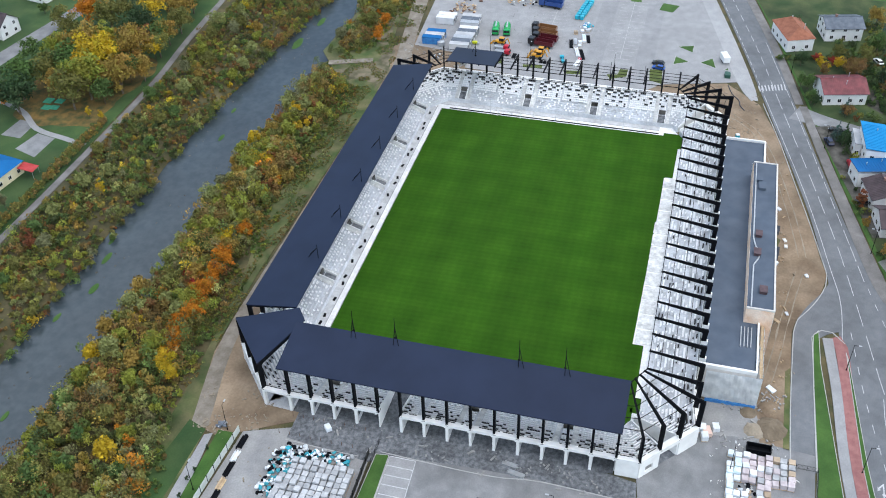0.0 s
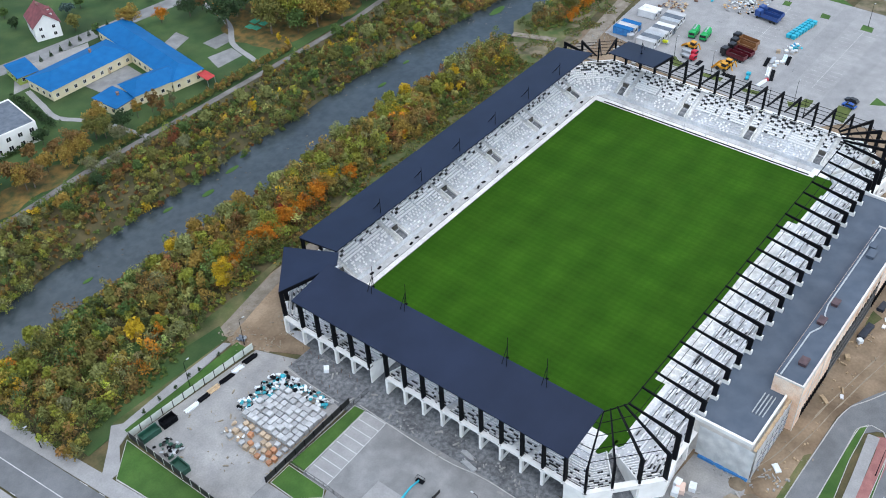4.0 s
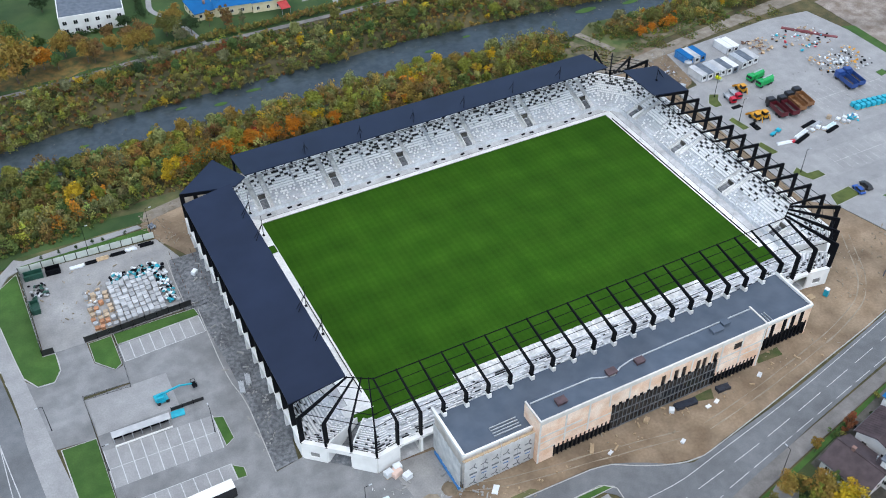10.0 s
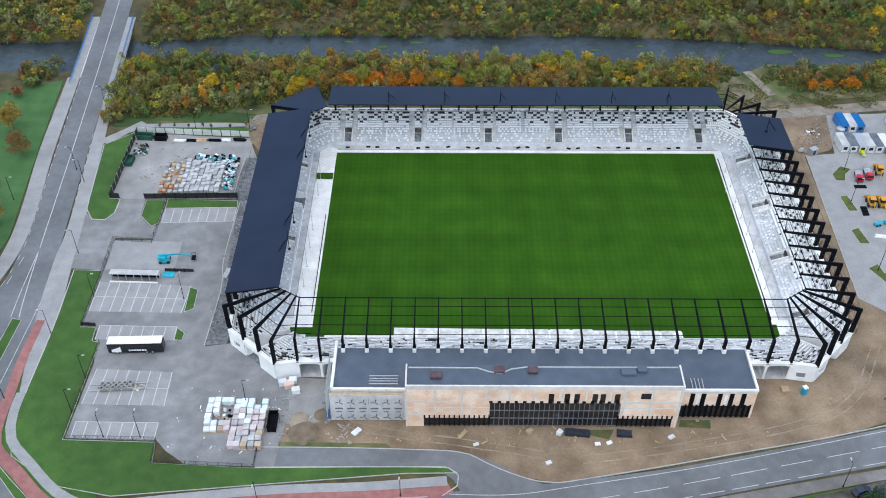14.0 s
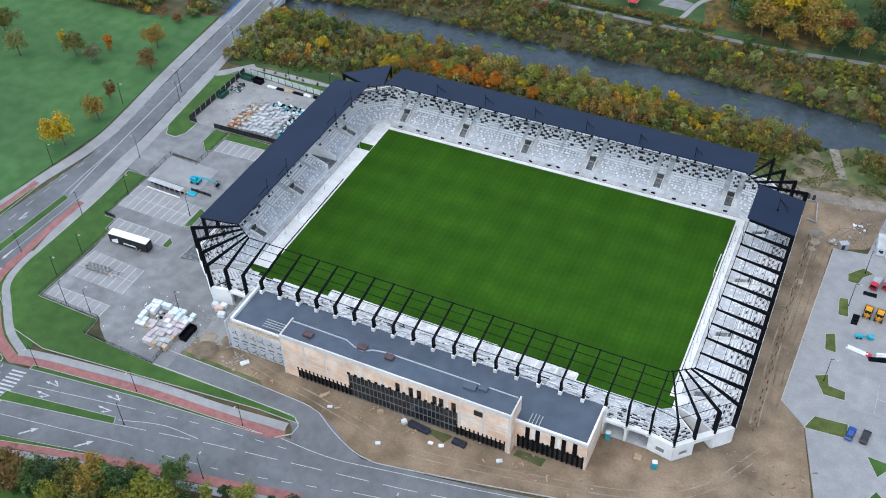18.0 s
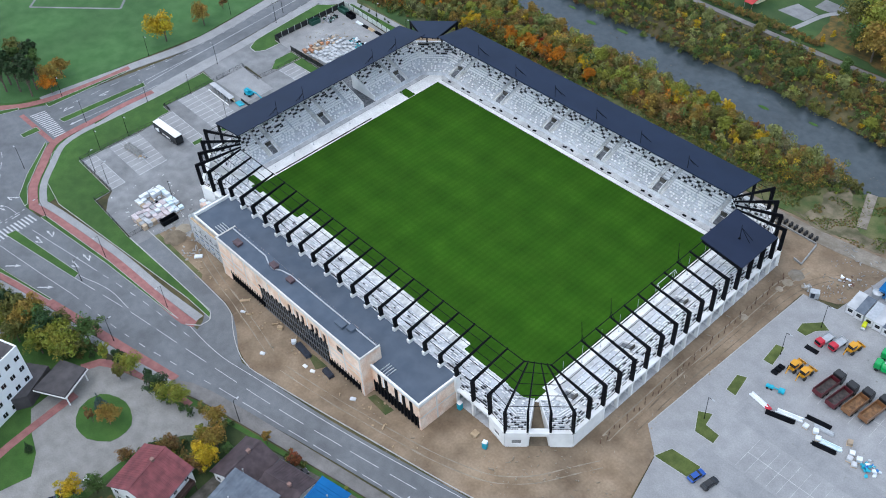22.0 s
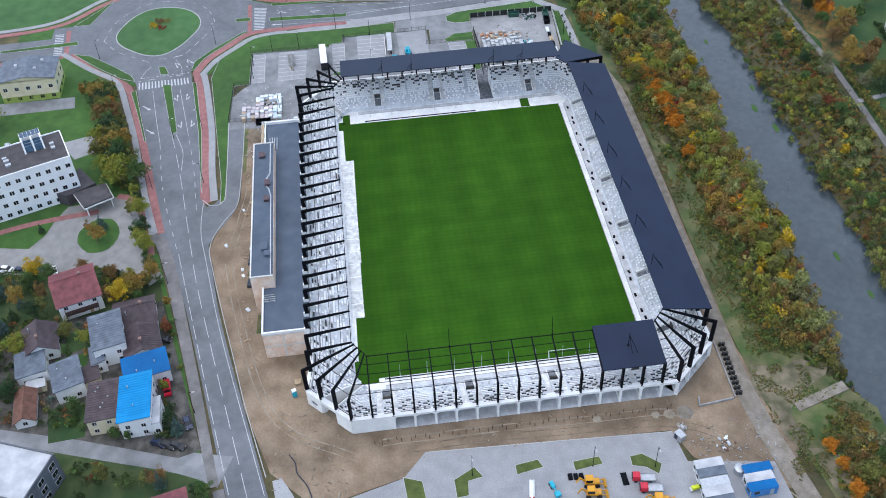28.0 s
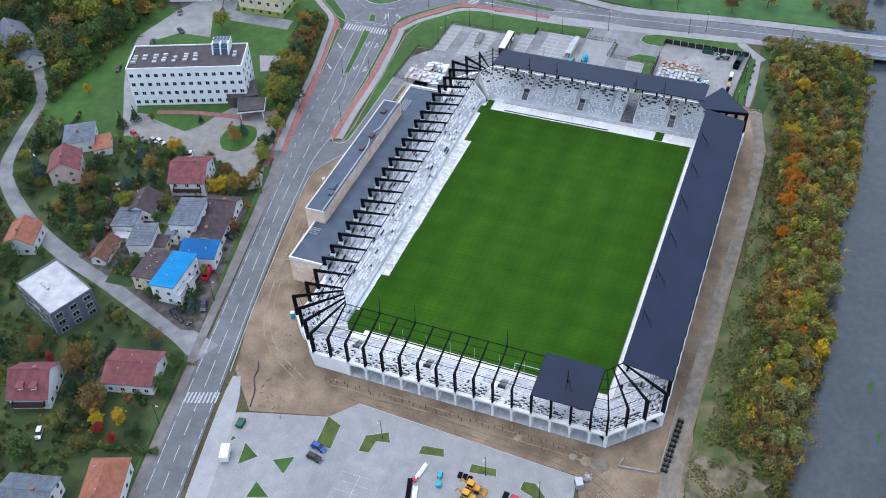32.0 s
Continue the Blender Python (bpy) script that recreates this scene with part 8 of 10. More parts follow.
# machine with a row of concrete rings
rings = tagged(empty("ring_rack", pose(-98.4, -54.4, 0.07, 0, 0, 4)), "trailer of pale concrete rings on the car park", "concrete rings")
simple("frame", rings, M_METAL, (-6.6, 6.6, -0.9, -0.75, 0.3, 0.5), (-6.6, 6.6, 0.75, 0.9, 0.3, 0.5))
for k in range(12):
    bm = bmesh.new()
    cx, cy = -3.6 + (k // 2) * 1.25, -0.62 + (k % 2) * 1.24
    n = 14
    for r, zz in ((0.58, None),):
        outer = [(cx + 0.6 * math.cos(a * 2 * math.pi / n), cy + 0.6 * math.sin(a * 2 * math.pi / n)) for a in range(n)]
        inner = [(cx + 0.36 * math.cos(a * 2 * math.pi / n), cy + 0.36 * math.sin(a * 2 * math.pi / n)) for a in range(n)]
        vo = [[bm.verts.new((*p, z)) for p in outer] for z in (0.5, 1.1)]
        vi = [[bm.verts.new((*p, z)) for p in inner] for z in (0.5, 1.1)]
        for a in range(n):
            b = (a + 1) % n
            bm.faces.new((vo[0][a], vo[0][b], vo[1][b], vo[1][a]))
            bm.faces.new((vi[0][b], vi[0][a], vi[1][a], vi[1][b]))
            bm.faces.new((vo[1][a], vo[1][b], vi[1][b], vi[1][a]))
    part("ring", bm, M_OLDCONC, rings)
bag_heap("parts_heap", -103.6, -92.5, -55.2, -53.6, 22, [M_METAL, M_TIMBER, M_STEEL], "loose metal parts round the concrete rings", 0.5)

# lamp posts
LAMPS = []


def lamp_post(x, y, rot, h=8.0):
    if not LAMPS:
        t = tagged(empty("street_lamp"), "dark slim lamp post with a flat head", "street lamp", "street lamps")
        bm = bmesh.new()
        cyl(bm, (0, 0, 0), (0, 0, h), 0.09, 0.05, 8)
        part("pole", bm, M_STEEL, t)
        bm = bmesh.new()
        beam(bm, (0, 0, h - 0.05), (1.1, 0, h + 0.05), 0.07, 0.07)
        part("arm", bm, M_STEEL, t)
        bm = bmesh.new()
        box(bm, 0.9, 1.6, -0.14, 0.14, h, h + 0.1)
        part("head", bm, M_METAL, t)
        bm = bmesh.new()
        cyl(bm, (0, 0, 0), (0, 0, 0.5), 0.16, 0.12, 8)
        part("foot", bm, M_STEEL, t)
        LAMPS.append(t)
        t.matrix_basis = pose(x, y, 0, 0, 0, rot)
    else:
        copy_thing(LAMPS[0], pose(x, y, 0, 0, 0, rot))


for x, y, r in ((-120.6, -8.3, 180), (-119.2, -37.3, 180), (-123.8, -57.6, 180), (-89.3, -25.3, 90), (-98.4, -68.4, 90), (-90.3, -68.4, 90), (-68.5, -58.8, 0), (-112.1, -24.7, 0), (-106.9, -51.6, 0), (-107.2, -61.6, 0), (88.6, -13.9, 0), (90.2, 14.6, 0), (92.4, 29, 0), (-62.1, -85.2, 270), (-32.7, -83.2, 270), (-32.5, -99.4, 90), (-89.5, -89.2, 270), (-143.6, -22.1, 0), (-127.3, 22, 180), (-143.6, -56, 0), (-151.2, -82, 0), (-116.6, -83.1, 180), (-113.8, -126.3, 90), (-58.4, -94.6, 90), (-145, 14, 0), (-130.8, 60, 180), (151.8, 14.7, 0), (149.8, -14.4, 0), (12, -91, 90), (-88.5, -117, 90), (60, -80.5, 90), (104, -71, 90), (-83.5, 47.4, 0), (-100, 47.6, 0), (-131.2, 28, 180)):
    lamp_post(x, y, r)

# ---- vehicles ----
def paint_mat(name, c):
    return mat(name, c, tuple(min(1, v * 1.12 + 0.004) for v in c), 0.5, 0.28)


CAR_COL = {"blue": (0.01, 0.07, 0.32), "dark blue": (0.01, 0.02, 0.06), "black": (0.012, 0.013, 0.015), "white": (0.7, 0.7, 0.7), "red": (0.4, 0.012, 0.02), "silver": (0.4, 0.42, 0.44), "dark red": (0.15, 0.012, 0.02), "grey": (0.09, 0.1, 0.11)}
CARS = {}


def car(x, y, rot, colour, where, z=0.06):
    """A parked hatchback: lower body, cabin glass, roof and four wheels."""
    if colour not in CARS:
        t = empty("car")
        pm = paint_mat(colour.replace(" ", "_") + "_car_paint", CAR_COL[colour])
        bm = bmesh.new()
        prof = [(-2.1, 0.35), (2.1, 0.35), (2.15, 0.7), (1.2, 0.92), (-1.9, 0.98), (-2.15, 0.8)]
        a = [bm.verts.new((px, -0.88, pz)) for px, pz in prof]
        b = [bm.verts.new((px, 0.88, pz)) for px, pz in prof]
        bm.faces.new(a)
        bm.faces.new(b[::-1])
        for k in range(len(prof)):
            bm.faces.new((a[k], b[k], b[(k + 1) % len(prof)], a[(k + 1) % len(prof)]))
        bmesh.ops.bevel(bm, geom=bm.edges[:], offset=0.07, segments=2, affect="EDGES")
        part("body", bm, pm, t)
        bm = bmesh.new()
        lo = [bm.verts.new(p) for p in ((-1.85, -0.82, 0.93), (1.15, -0.82, 0.9), (1.15, 0.82, 0.9), (-1.85, 0.82, 0.93))]
        hi = [bm.verts.new(p) for p in ((-1.4, -0.64, 1.4), (0.35, -0.64, 1.42), (0.35, 0.64, 1.42), (-1.4, 0.64, 1.4))]
        bm.faces.new(hi)
        for k in range(4):
            bm.faces.new((lo[k], lo[(k + 1) % 4], hi[(k + 1) % 4], hi[k]))
        part("glazing", bm, M_GLASSDK, t)
        bm = bmesh.new()
        box(bm, -1.36, 0.3, -0.62, 0.62, 1.405, 1.46)
        part("roof", bm, pm, t)
        for sx in (-1.3, 1.3):
            for sy in (-1, 1):
                bm = bmesh.new()
                cyl(bm, (sx, sy * 0.68, 0.32), (sx, sy * 0.9, 0.32), 0.32, n=12)
                part("wheel", bm, M_RUBBER, t)
        for sy in (-0.6, 0.6):
            bm = bmesh.new()
            box(bm, 2.06, 2.14, sy - 0.2, sy + 0.2, 0.6, 0.74)
            part("headlight", bm, M_ROOFPAL, t)
        CARS[colour] = t
        t.matrix_basis = pose(x, y, z, 0, 0, rot)
        ob = t
    else:
        ob = copy_thing(CARS[colour], pose(x, y, z, 0, 0, rot))
    tagged(ob, "%s car parked %s" % (colour, where), "car", "parked cars")


for x, y, r, c, w in ((96.8, -28.0, 80, "blue", "in the open car park"), (100.0, -27.6, 80, "black", "in the open car park"), (-2, -150, 60, "red", "in the forecourt"), (-0.9, -141.1, 70, "silver", "in the forecourt"), (-1, -138.5, 70, "white", "in the forecourt"), (0.2, -134.2, 75, "dark blue", "in the forecourt"), (0.8, -130.5, 75, "dark blue", "in the forecourt"), (2.2, -124.4, 20, "white", "in the forecourt"),
                      (68.6, -88.6, 60, "dark blue", "beside the blue-roofed building"), (69.5, -86.3, 60, "black", "beside the blue-roofed building"), (70, -84, 60, "black", "beside the blue-roofed building"), (63.4, -81.9, 20, "dark blue", "beside the blue-roofed building"), (34.3, -90.1, 80, "black", "beside the houses"), (25, -138.2, 30, "silver", "beside a garden"),
                      (117.4, -99.1, 25, "white", "on a garden drive"), (46.9, -136.3, 30, "dark blue", "by the street"), (49.7, -136.7, 30, "dark red", "by the street"), (-36.1, -180.4, 20, "black", "behind the white building"), (-80.5, -180.3, 30, "grey", "on the drive"), (44.8, -128.6, 30, "red", "under a carport"), (19.8, -178.3, 60, "white", "by the lane"), (-68, -172, 60, "dark blue", "behind the white building"), (-56, -178, 30, "black", "behind the white building"), (-62, -150, 20, "silver", "behind the white building"), (-38, 200, 80, "white", "by the nursery")):
    car(x, y, r, c, w, 0.03 if y < -70 else 0.06)
# red van
def wheels(t, xs, y, r=0.45, w=0.3):
    for px in xs:
        for s in (-1, 1):
            bm = bmesh.new()
            cyl(bm, (px, s * (y - w), r), (px, s * y, r), r, n=12)
            part("wheel", bm, M_RUBBER, t)


def bevelled(name, parent, material, b, off=0.1, label=""):
    bm = bmesh.new()
    box(bm, *b)
    bmesh.ops.bevel(bm, geom=bm.edges[:], offset=off, segments=2, affect="EDGES")
    return part(name, bm, material, parent, label)


P_RED, P_YEL, P_GRN, P_BLK = paint_mat("red_truck_paint", (0.45, 0.01, 0.03)), paint_mat("yellow_machine_paint", (0.6, 0.28, 0.01)), paint_mat("green_tank_paint", (0.01, 0.32, 0.08)), paint_mat("black_truck_paint", (0.012, 0.012, 0.014))
P_BLU = paint_mat("blue_truck_paint", (0.02, 0.06, 0.22))
M_RUST = mat("rusty_brown_steel", (0.1, 0.05, 0.035), (0.17, 0.09, 0.06), 0.8, 0.7, stain=0.2)
van = tagged(empty("van", pose(51.8, -87.8, 0.06, 0, 0, 10)), "red delivery van beside the blue-roofed building", "van")
bevelled("body", van, P_RED, (-2.4, 1.4, -0.95, 0.95, 0.35, 2.0), 0.15)
bevelled("bonnet", van, P_RED, (1.3, 2.4, -0.92, 0.92, 0.35, 1.15), 0.12)
bevelled("windscreen", van, M_GLASSDK, (1.3, 1.62, -0.8, 0.8, 1.15, 1.85), 0.05)
wheels(van, (-1.5, 1.6), 0.98, 0.34, 0.22)


def pickup(x, y, rot):
    t = tagged(empty("flatbed_truck", pose(x, y, 0.07, 0, 0, rot)), "small red flatbed truck in the car park", "truck", "red trucks in the car park")
    bevelled("cab", t, P_RED, (0.7, 2.6, -0.95, 0.95, 0.45, 1.95), 0.18)
    bevelled("windscreen", t, M_GLASSDK, (2.3, 2.64, -0.8, 0.8, 1.2, 1.8), 0.04)
    simple("bed", t, M_METAL, (-2.7, 0.6, -1.0, 1.0, 0.75, 0.9))
    for b in ((-2.7, 0.6, -1.04, -0.98), (-2.7, 0.6, 0.98, 1.04), (-2.76, -2.7, -1.0, 1.0)):
        simple("side_board", t, M_METAL, (*b, 0.9, 1.25))
    wheels(t, (-1.7, 1.7), 1.0, 0.38, 0.25)


pickup(95.4, 25.2, 260)
pickup(98.4, 26.2, 262)


def loader(x, y, rot):
    t = tagged(empty("backhoe_loader", pose(x, y, 0.07, 0, 0, rot)), "yellow backhoe loader in the car park", "excavator", "yellow machines")
    bevelled("body", t, P_YEL, (-1.4, 2.0, -0.8, 0.8, 0.7, 1.6), 0.12)
    bevelled("cab", t, M_GLASSDK, (-1.2, 0.4, -0.75, 0.75, 1.6, 2.7), 0.08)
    bevelled("cab_roof", t, P_YEL, (-1.3, 0.5, -0.8, 0.8, 2.7, 2.85), 0.05)
    wheels(t, (-1.0, 1.5), 1.05, 0.6, 0.4)
    bm = bmesh.new()
    beam(bm, (1.6, 0.6, 1.3), (3.1, 0.6, 0.7), 0.15, 0.25)
    beam(bm, (1.6, -0.6, 1.3), (3.1, -0.6, 0.7), 0.15, 0.25)
    part("loader_arm", bm, P_YEL, t)
    bm = bmesh.new()
    prism(bm, [(3.0, -1.1), (3.7, -1.1), (3.7, 1.1), (3.0, 1.1)], [0.2, 0.1, 0.1, 0.2], [1.0, 0.3, 0.3, 1.0])
    part("bucket", bm, P_YEL, t)
    bm = bmesh.new()
    beam(bm, (-1.3, 0, 1.4), (-2.6, 0, 2.9), 0.22, 0.35)
    part("boom", bm, P_YEL, t)
    bm = bmesh.new()
    beam(bm, (-2.6, 0, 2.9), (-3.4, 0, 1.0), 0.2, 0.28)
    part("dipper", bm, P_YEL, t)


loader(95.0, 12.9, 85)
loader(97.9, 12.7, 84)
loader(101.8, 27.4, 80)


def tipper(x, y, rot, cab_m, bed_m, label):
    t = tagged(empty("dump_truck", pose(x, y, 0.07, 0, 0, rot)), label, "dump truck", "dump trucks in the car park")
    bevelled("cab", t, cab_m, (2.5, 4.6, -1.25, 1.25, 0.7, 2.9), 0.15)
    bevelled("windscreen", t, M_GLASSDK, (4.4, 4.65, -1.1, 1.1, 1.7, 2.7), 0.05)
    simple("chassis", t, P_BLK, (-4.2, 2.6, -0.5, 0.5, 0.6, 0.95))
    for b in ((-4.4, 2.2, -1.25, -1.15), (-4.4, 2.2, 1.15, 1.25), (-4.4, -4.3, -1.15, 1.15), (2.1, 2.2, -1.15, 1.15)):
        simple("bed_side", t, bed_m, (*b, 1.0, 2.4))
    simple("bed_floor", t, M_LOAD if bed_m is P_ORG else M_GRIME, (-4.3, 2.1, -1.15, 1.15, 1.0, 1.15))
    for px in (-3.2, -1.8, 3.3):
        for s in (-1, 1):
            bm = bmesh.new()
            cyl(bm, (px, s * 0.85, 0.52), (px, s * 1.25, 0.52), 0.52, n=12)
            part("wheel", bm, M_RUBBER, t)


P_BED = paint_mat("dark_red_bed", (0.09, 0.008, 0.014))
M_GRIME = mat("grimy_dark_steel", (0.03, 0.026, 0.026), (0.085, 0.07, 0.066), 1.2, 0.7, stain=0.3, stain_scale=0.5)
M_LOAD = mat("rusty_orange_steel", (0.15, 0.085, 0.045), (0.27, 0.15, 0.07), 1.2, 0.8, stain=0.3, stain_scale=0.6)
P_ORG = paint_mat("rusty_bed", (0.21, 0.098, 0.04))
for x, y, c, b, lab in ((103.8, 13.4, P_BLK, P_BED, "black dump truck with a dark red bed"), (107.6, 12.6, P_BLK, P_BED, "black dump truck with a dark red bed"), (111.2, 13.4, P_BLK, P_ORG, "black dump truck with a rusty brown bed"), (115, 14.2, P_BLK, P_ORG, "black dump truck with a rusty brown bed"), (138, 15.6, P_BLU, P_BLU, "blue dump truck with an empty bed"), (134.6, 15.4, P_BLU, P_BLU, "blue dump truck with an empty bed")):
    tipper(x, y, 82, c, b, lab)


def tank_truck(x, y, rot):
    t = tagged(empty("tank_truck", pose(x, y, 0.07, 0, 0, rot)), "bright green tank truck in the car park", "tank truck", "green tank trucks")
    bm = bmesh.new()
    cyl(bm, (-3.0, 0, 1.75), (1.5, 0, 1.75), 1.05, n=16)
    for px, r in ((-3.0, 0.75), (1.5, 0.75)):
        cyl(bm, (px, 0, 1.75), (px + (-0.35 if px < 0 else 0.35), 0, 1.75), 1.05, r, 16)
    part("tank", bm, P_GRN, t)
    for px in (-2.6, -1.4, -0.2, 1.0):
        bm = bmesh.new()
        cyl(bm, (px - 0.05, 0, 1.75), (px + 0.05, 0, 1.75), 1.1, n=16)
        part("rib", bm, P_GRN, t)
    bevelled("side_locker", t, P_GRN, (-3.1, 1.5, -1.2, 1.2, 0.75, 1.35), 0.08)
    for py in (-0.55, 0.0, 0.55):
        simple("stripe", t, M_WHITE, (-3.42, -3.3, py - 0.14, py + 0.14, 1.1, 2.4), label="white stripe")
    simple("walkway", t, M_METAL, (-2.8, 1.3, -0.25, 0.25, 2.8, 2.86), label="grey metal walkway")
    bevelled("cab", t, P_GRN, (1.8, 3.3, -1.15, 1.15, 0.6, 2.5), 0.15)
    bevelled("windscreen", t, M_GLASSDK, (3.1, 3.35, -1.0, 1.0, 1.5, 2.3), 0.04)
    simple("chassis", t, P_BLK, (-3.2, 1.9, -0.5, 0.5, 0.5, 0.8))
    for px in (-2.2, -1.0, 2.4):
        for s in (-1, 1):
            bm = bmesh.new()
            cyl(bm, (px, s * 0.8, 0.5), (px, s * 1.15, 0.5), 0.5, n=12)
            part("wheel", bm, M_RUBBER, t)
    bm = bmesh.new()
    cyl(bm, (-0.8, 0, 2.7), (-0.8, 0, 2.95), 0.3, n=10)
    part("hatch", bm, M_METAL, t)


tank_truck(111.2, 27.2, 188)
tank_truck(110.8, 31.2, 188)

# site cabins
def cabin(x, y, rot, roof_m, wall_m, label, l=6.6, w=2.35, h=2.5):
    t = tagged(empty("site_cabin", pose(x, y, 0.07, 0, 0, rot)), label, "site cabin", "site cabins")
    simple("wall", t, wall_m, (-l / 2, l / 2, -w / 2, w / 2, 0.1, h))
    simple("roof", t, roof_m, (-l / 2 - 0.06, l / 2 + 0.06, -w / 2 - 0.04, w / 2 + 0.04, h, h + 0.14))
    for sx in (-l / 2, l / 2):
        for sy in (-w / 2, w / 2):
            simple("corner_post", t, M_METAL, (sx - 0.08, sx + 0.08, sy - 0.08, sy + 0.08, 0, h + 0.02))
    simple("window", t, M_GLASSDK, (-l / 2 + 1.0, -l / 2 + 2.2, -w / 2 - 0.03, -w / 2 + 0.02, 1.0, 2.0))
    simple("window", t, M_GLASSDK, (-l / 2 - 0.03, -l / 2 + 0.02, -0.6, 0.6, 1.0, 2.0))
    simple("door", t, M_METAL, (l / 2 - 1.8, l / 2 - 0.9, -w / 2 - 0.03, -w / 2 + 0.02, 0.15, 2.1))


M_CAB = mat("white_cabin_sheet", (0.6, 0.61, 0.62), (0.7, 0.7, 0.71), 0.6, 0.6, stain=0.08)
for k, (x, rm, wm, lab) in enumerate(((94.8, M_ROOFPAL, M_CAB, "white site cabin with a pale roof"), (97.2, M_ROOFGRY, M_CAB, "white site cabin with a grey-blue roof"), (99.9, M_METAL, M_CAB, "white site cabin with a metal roof"), (102.3, M_ROOFPAL, M_CAB, "white site cabin with a pale roof"), (104.8, M_ROOFGRY, M_CAB, "white site cabin with a grey-blue roof"), (107.2, M_CAB, M_ROOFGRY, "grey site cabin with a white roof"))):
    cabin(x, 40.8 - k * 0.1, 93, rm, wm, lab)
for x, y, rm, wm, lab in ((97.6, 51.4, M_ROOFNAV, M_BLUE, "blue site container beside the cabins"), (100, 51, M_ROOFPAL, M_CAB, "white site cabin with a pale roof"), (102.4, 51, M_ROOFNAV, M_BLUE, "blue site container beside the cabins"), (111.6, 41, M_METAL, M_CAB, "white site cabin with a metal roof"), (114.2, 41.4, M_ROOFGRY, M_CAB, "white site cabin with a grey-blue roof"), (116.8, 41.6, M_ROOFPAL, M_CAB, "white site cabin with a pale roof"), (113.4, 50.6, M_CAB, M_CAB, "white storage cabin with a flat roof"), (116, 50.4, M_CAB, M_CAB, "white storage cabin with a flat roof")):
    cabin(x, y, 93, rm, wm, lab)
bm = bmesh.new()
cyl(bm, (0, 0, 0), (0, 0, 1.6), 1.3, 1.3, 18)
cyl(bm, (0, 0, 1.6), (0, 0, 1.9), 1.3, 0.4, 18)
tank = part("water_tank", bm, M_METAL, None)
tank.location = (96.6, 47.8, 0.05)
tagged(tank, "round grey water tank on the dirt", "water tank")
bevel_y = tagged(empty("roller", pose(99.8, 36.2, 0.07, 0, 0, 100)), "small yellow-green road roller by the cabins", "roller")
P_LIM = paint_mat("lime_machine_paint", (0.5, 0.55, 0.01))
bevelled("body", bevel_y, P_LIM, (-0.8, 1.0, -0.5, 0.5, 0.5, 1.3), 0.1)
for px in (-0.9, 1.1):
    bm = bmesh.new()
    cyl(bm, (px, -0.5, 0.4), (px, 0.5, 0.4), 0.4, n=14)
    part("drum", bm, M_METAL, bevel_y)

# goods stacked in the car park
for i in range(8):
    for j in range(2):
        pallet(127 + i * 1.9, 4.4 - i * 0.25 - j * 1.7, 0.06, 1.6, M_CYAN, "pallet stack wrapped in cyan plastic", "cyan pallets in the car park", 1.5, rot=-6)
for x, y, r, l, mm, lab in ((100.6, -1.6, 16, 6.4, M_STEEL, "bundle of black profiles in the car park"), (102, 0.4, 16, 6.0, M_WRAPW, "bundle of long white pipes in the car park"), (107.6, 3.4, 10, 5.6, M_STEEL, "bundle of black steel bars in the car park"), (109.6, 2.2, 10, 4.6, M_METAL, "bundle of grey steel bars in the car park"), (112.2, -2.0, 12, 5.4, M_STEEL, "rack of dark panels in the car park"), (113, -0.4, 12, 4.6, M_WRAPC, "stack of icy blue wrapped panels in the car park")):
    timber_stack(x, y, r, l, mm, lab, 5)
for x, y, mm in ((106.2, 0.2, M_WRAPW), (108.6, 0.4, M_WRAPW), (110.0, -0.8, M_WRAPW), (115.6, 3.0, M_TAN), (117.8, -0.9, M_WRAP), (117.4, 1.0, M_WRAPW), (119.4, 0.4, M_WRAPW), (119.2, -1.4, M_WRAP)):
    pallet(x, y, 0.06, rng.choice((0.8, 1.1)), mm, GOODS[mm], "pallets in the car park", 1.3, rot=rng.uniform(0, 40))
bag_heap("tarp_heap", 120, 124.4, -1.8, 2.2, 26, [M_CYAN, M_BLUE, M_CYAN, M_WRAPW], "heap under crumpled bright blue tarpaulin", 1.4, True)
bag_heap("sheet_heap", 139, 147, 22.5, 29.5, 60, [M_WRAPW, M_WRAPW, M_WRAP, M_METAL, M_OLDCONC], "big heap of white sheets and grey scrap", 2.2, True)
bag_heap("scrap_heap", 133, 153, 37, 50, 90, [M_TIMBER, M_RUST, P_RED, M_CYAN, M_WRAPW, M_METAL, M_STEEL, M_TAN], "scattered timber, red and blue scrap at the car park edge", 0.6)
bag_heap("goods_heap", 133, 152, 19, 32, 150, [M_METAL, M_WRAPW, M_WRAPW, M_STEEL, M_WRAP, P_YEL, M_TIMBER], "mixed machinery parts and wrapped goods in the car park", 1.8)
for k in range(5):
    timber_stack(143.5 + k * 2.1, 50.5 - k * 2.4, -48 + 5 * (k % 3), 6.0, M_ROOFRED, "stack of red steel beams at the edge of the car park", 3)
house(178, -11.5, 11, 7, -18, 3.2, 4.6, M_ROOFDRK, M_METAL, "grey sheet-metal shed with a dark roof in an earth yard", chimney=False, storeys=1)
bag_heap("timber_heap", 122, 131, 42, 51, 60, [M_TIMBER, M_RUST, M_TAN], "heap of brown timber and rubble behind the cabins", 1.0)
bag_heap("rubble_heap", 86, 91, 44, 50, 24, [M_DUST, M_WRAPW, M_METAL, M_RUST], "scattered rubble and scrap on the dirt", 0.35, True)
bag_heap("rubble_heap", 80.6, 84.4, 36.4, 40.2, 26, [M_OLDCONC, M_DUST, M_OLDCONC, M_WRAP], "heap of grey rubble and torn sheets on the dirt", 0.7, True)
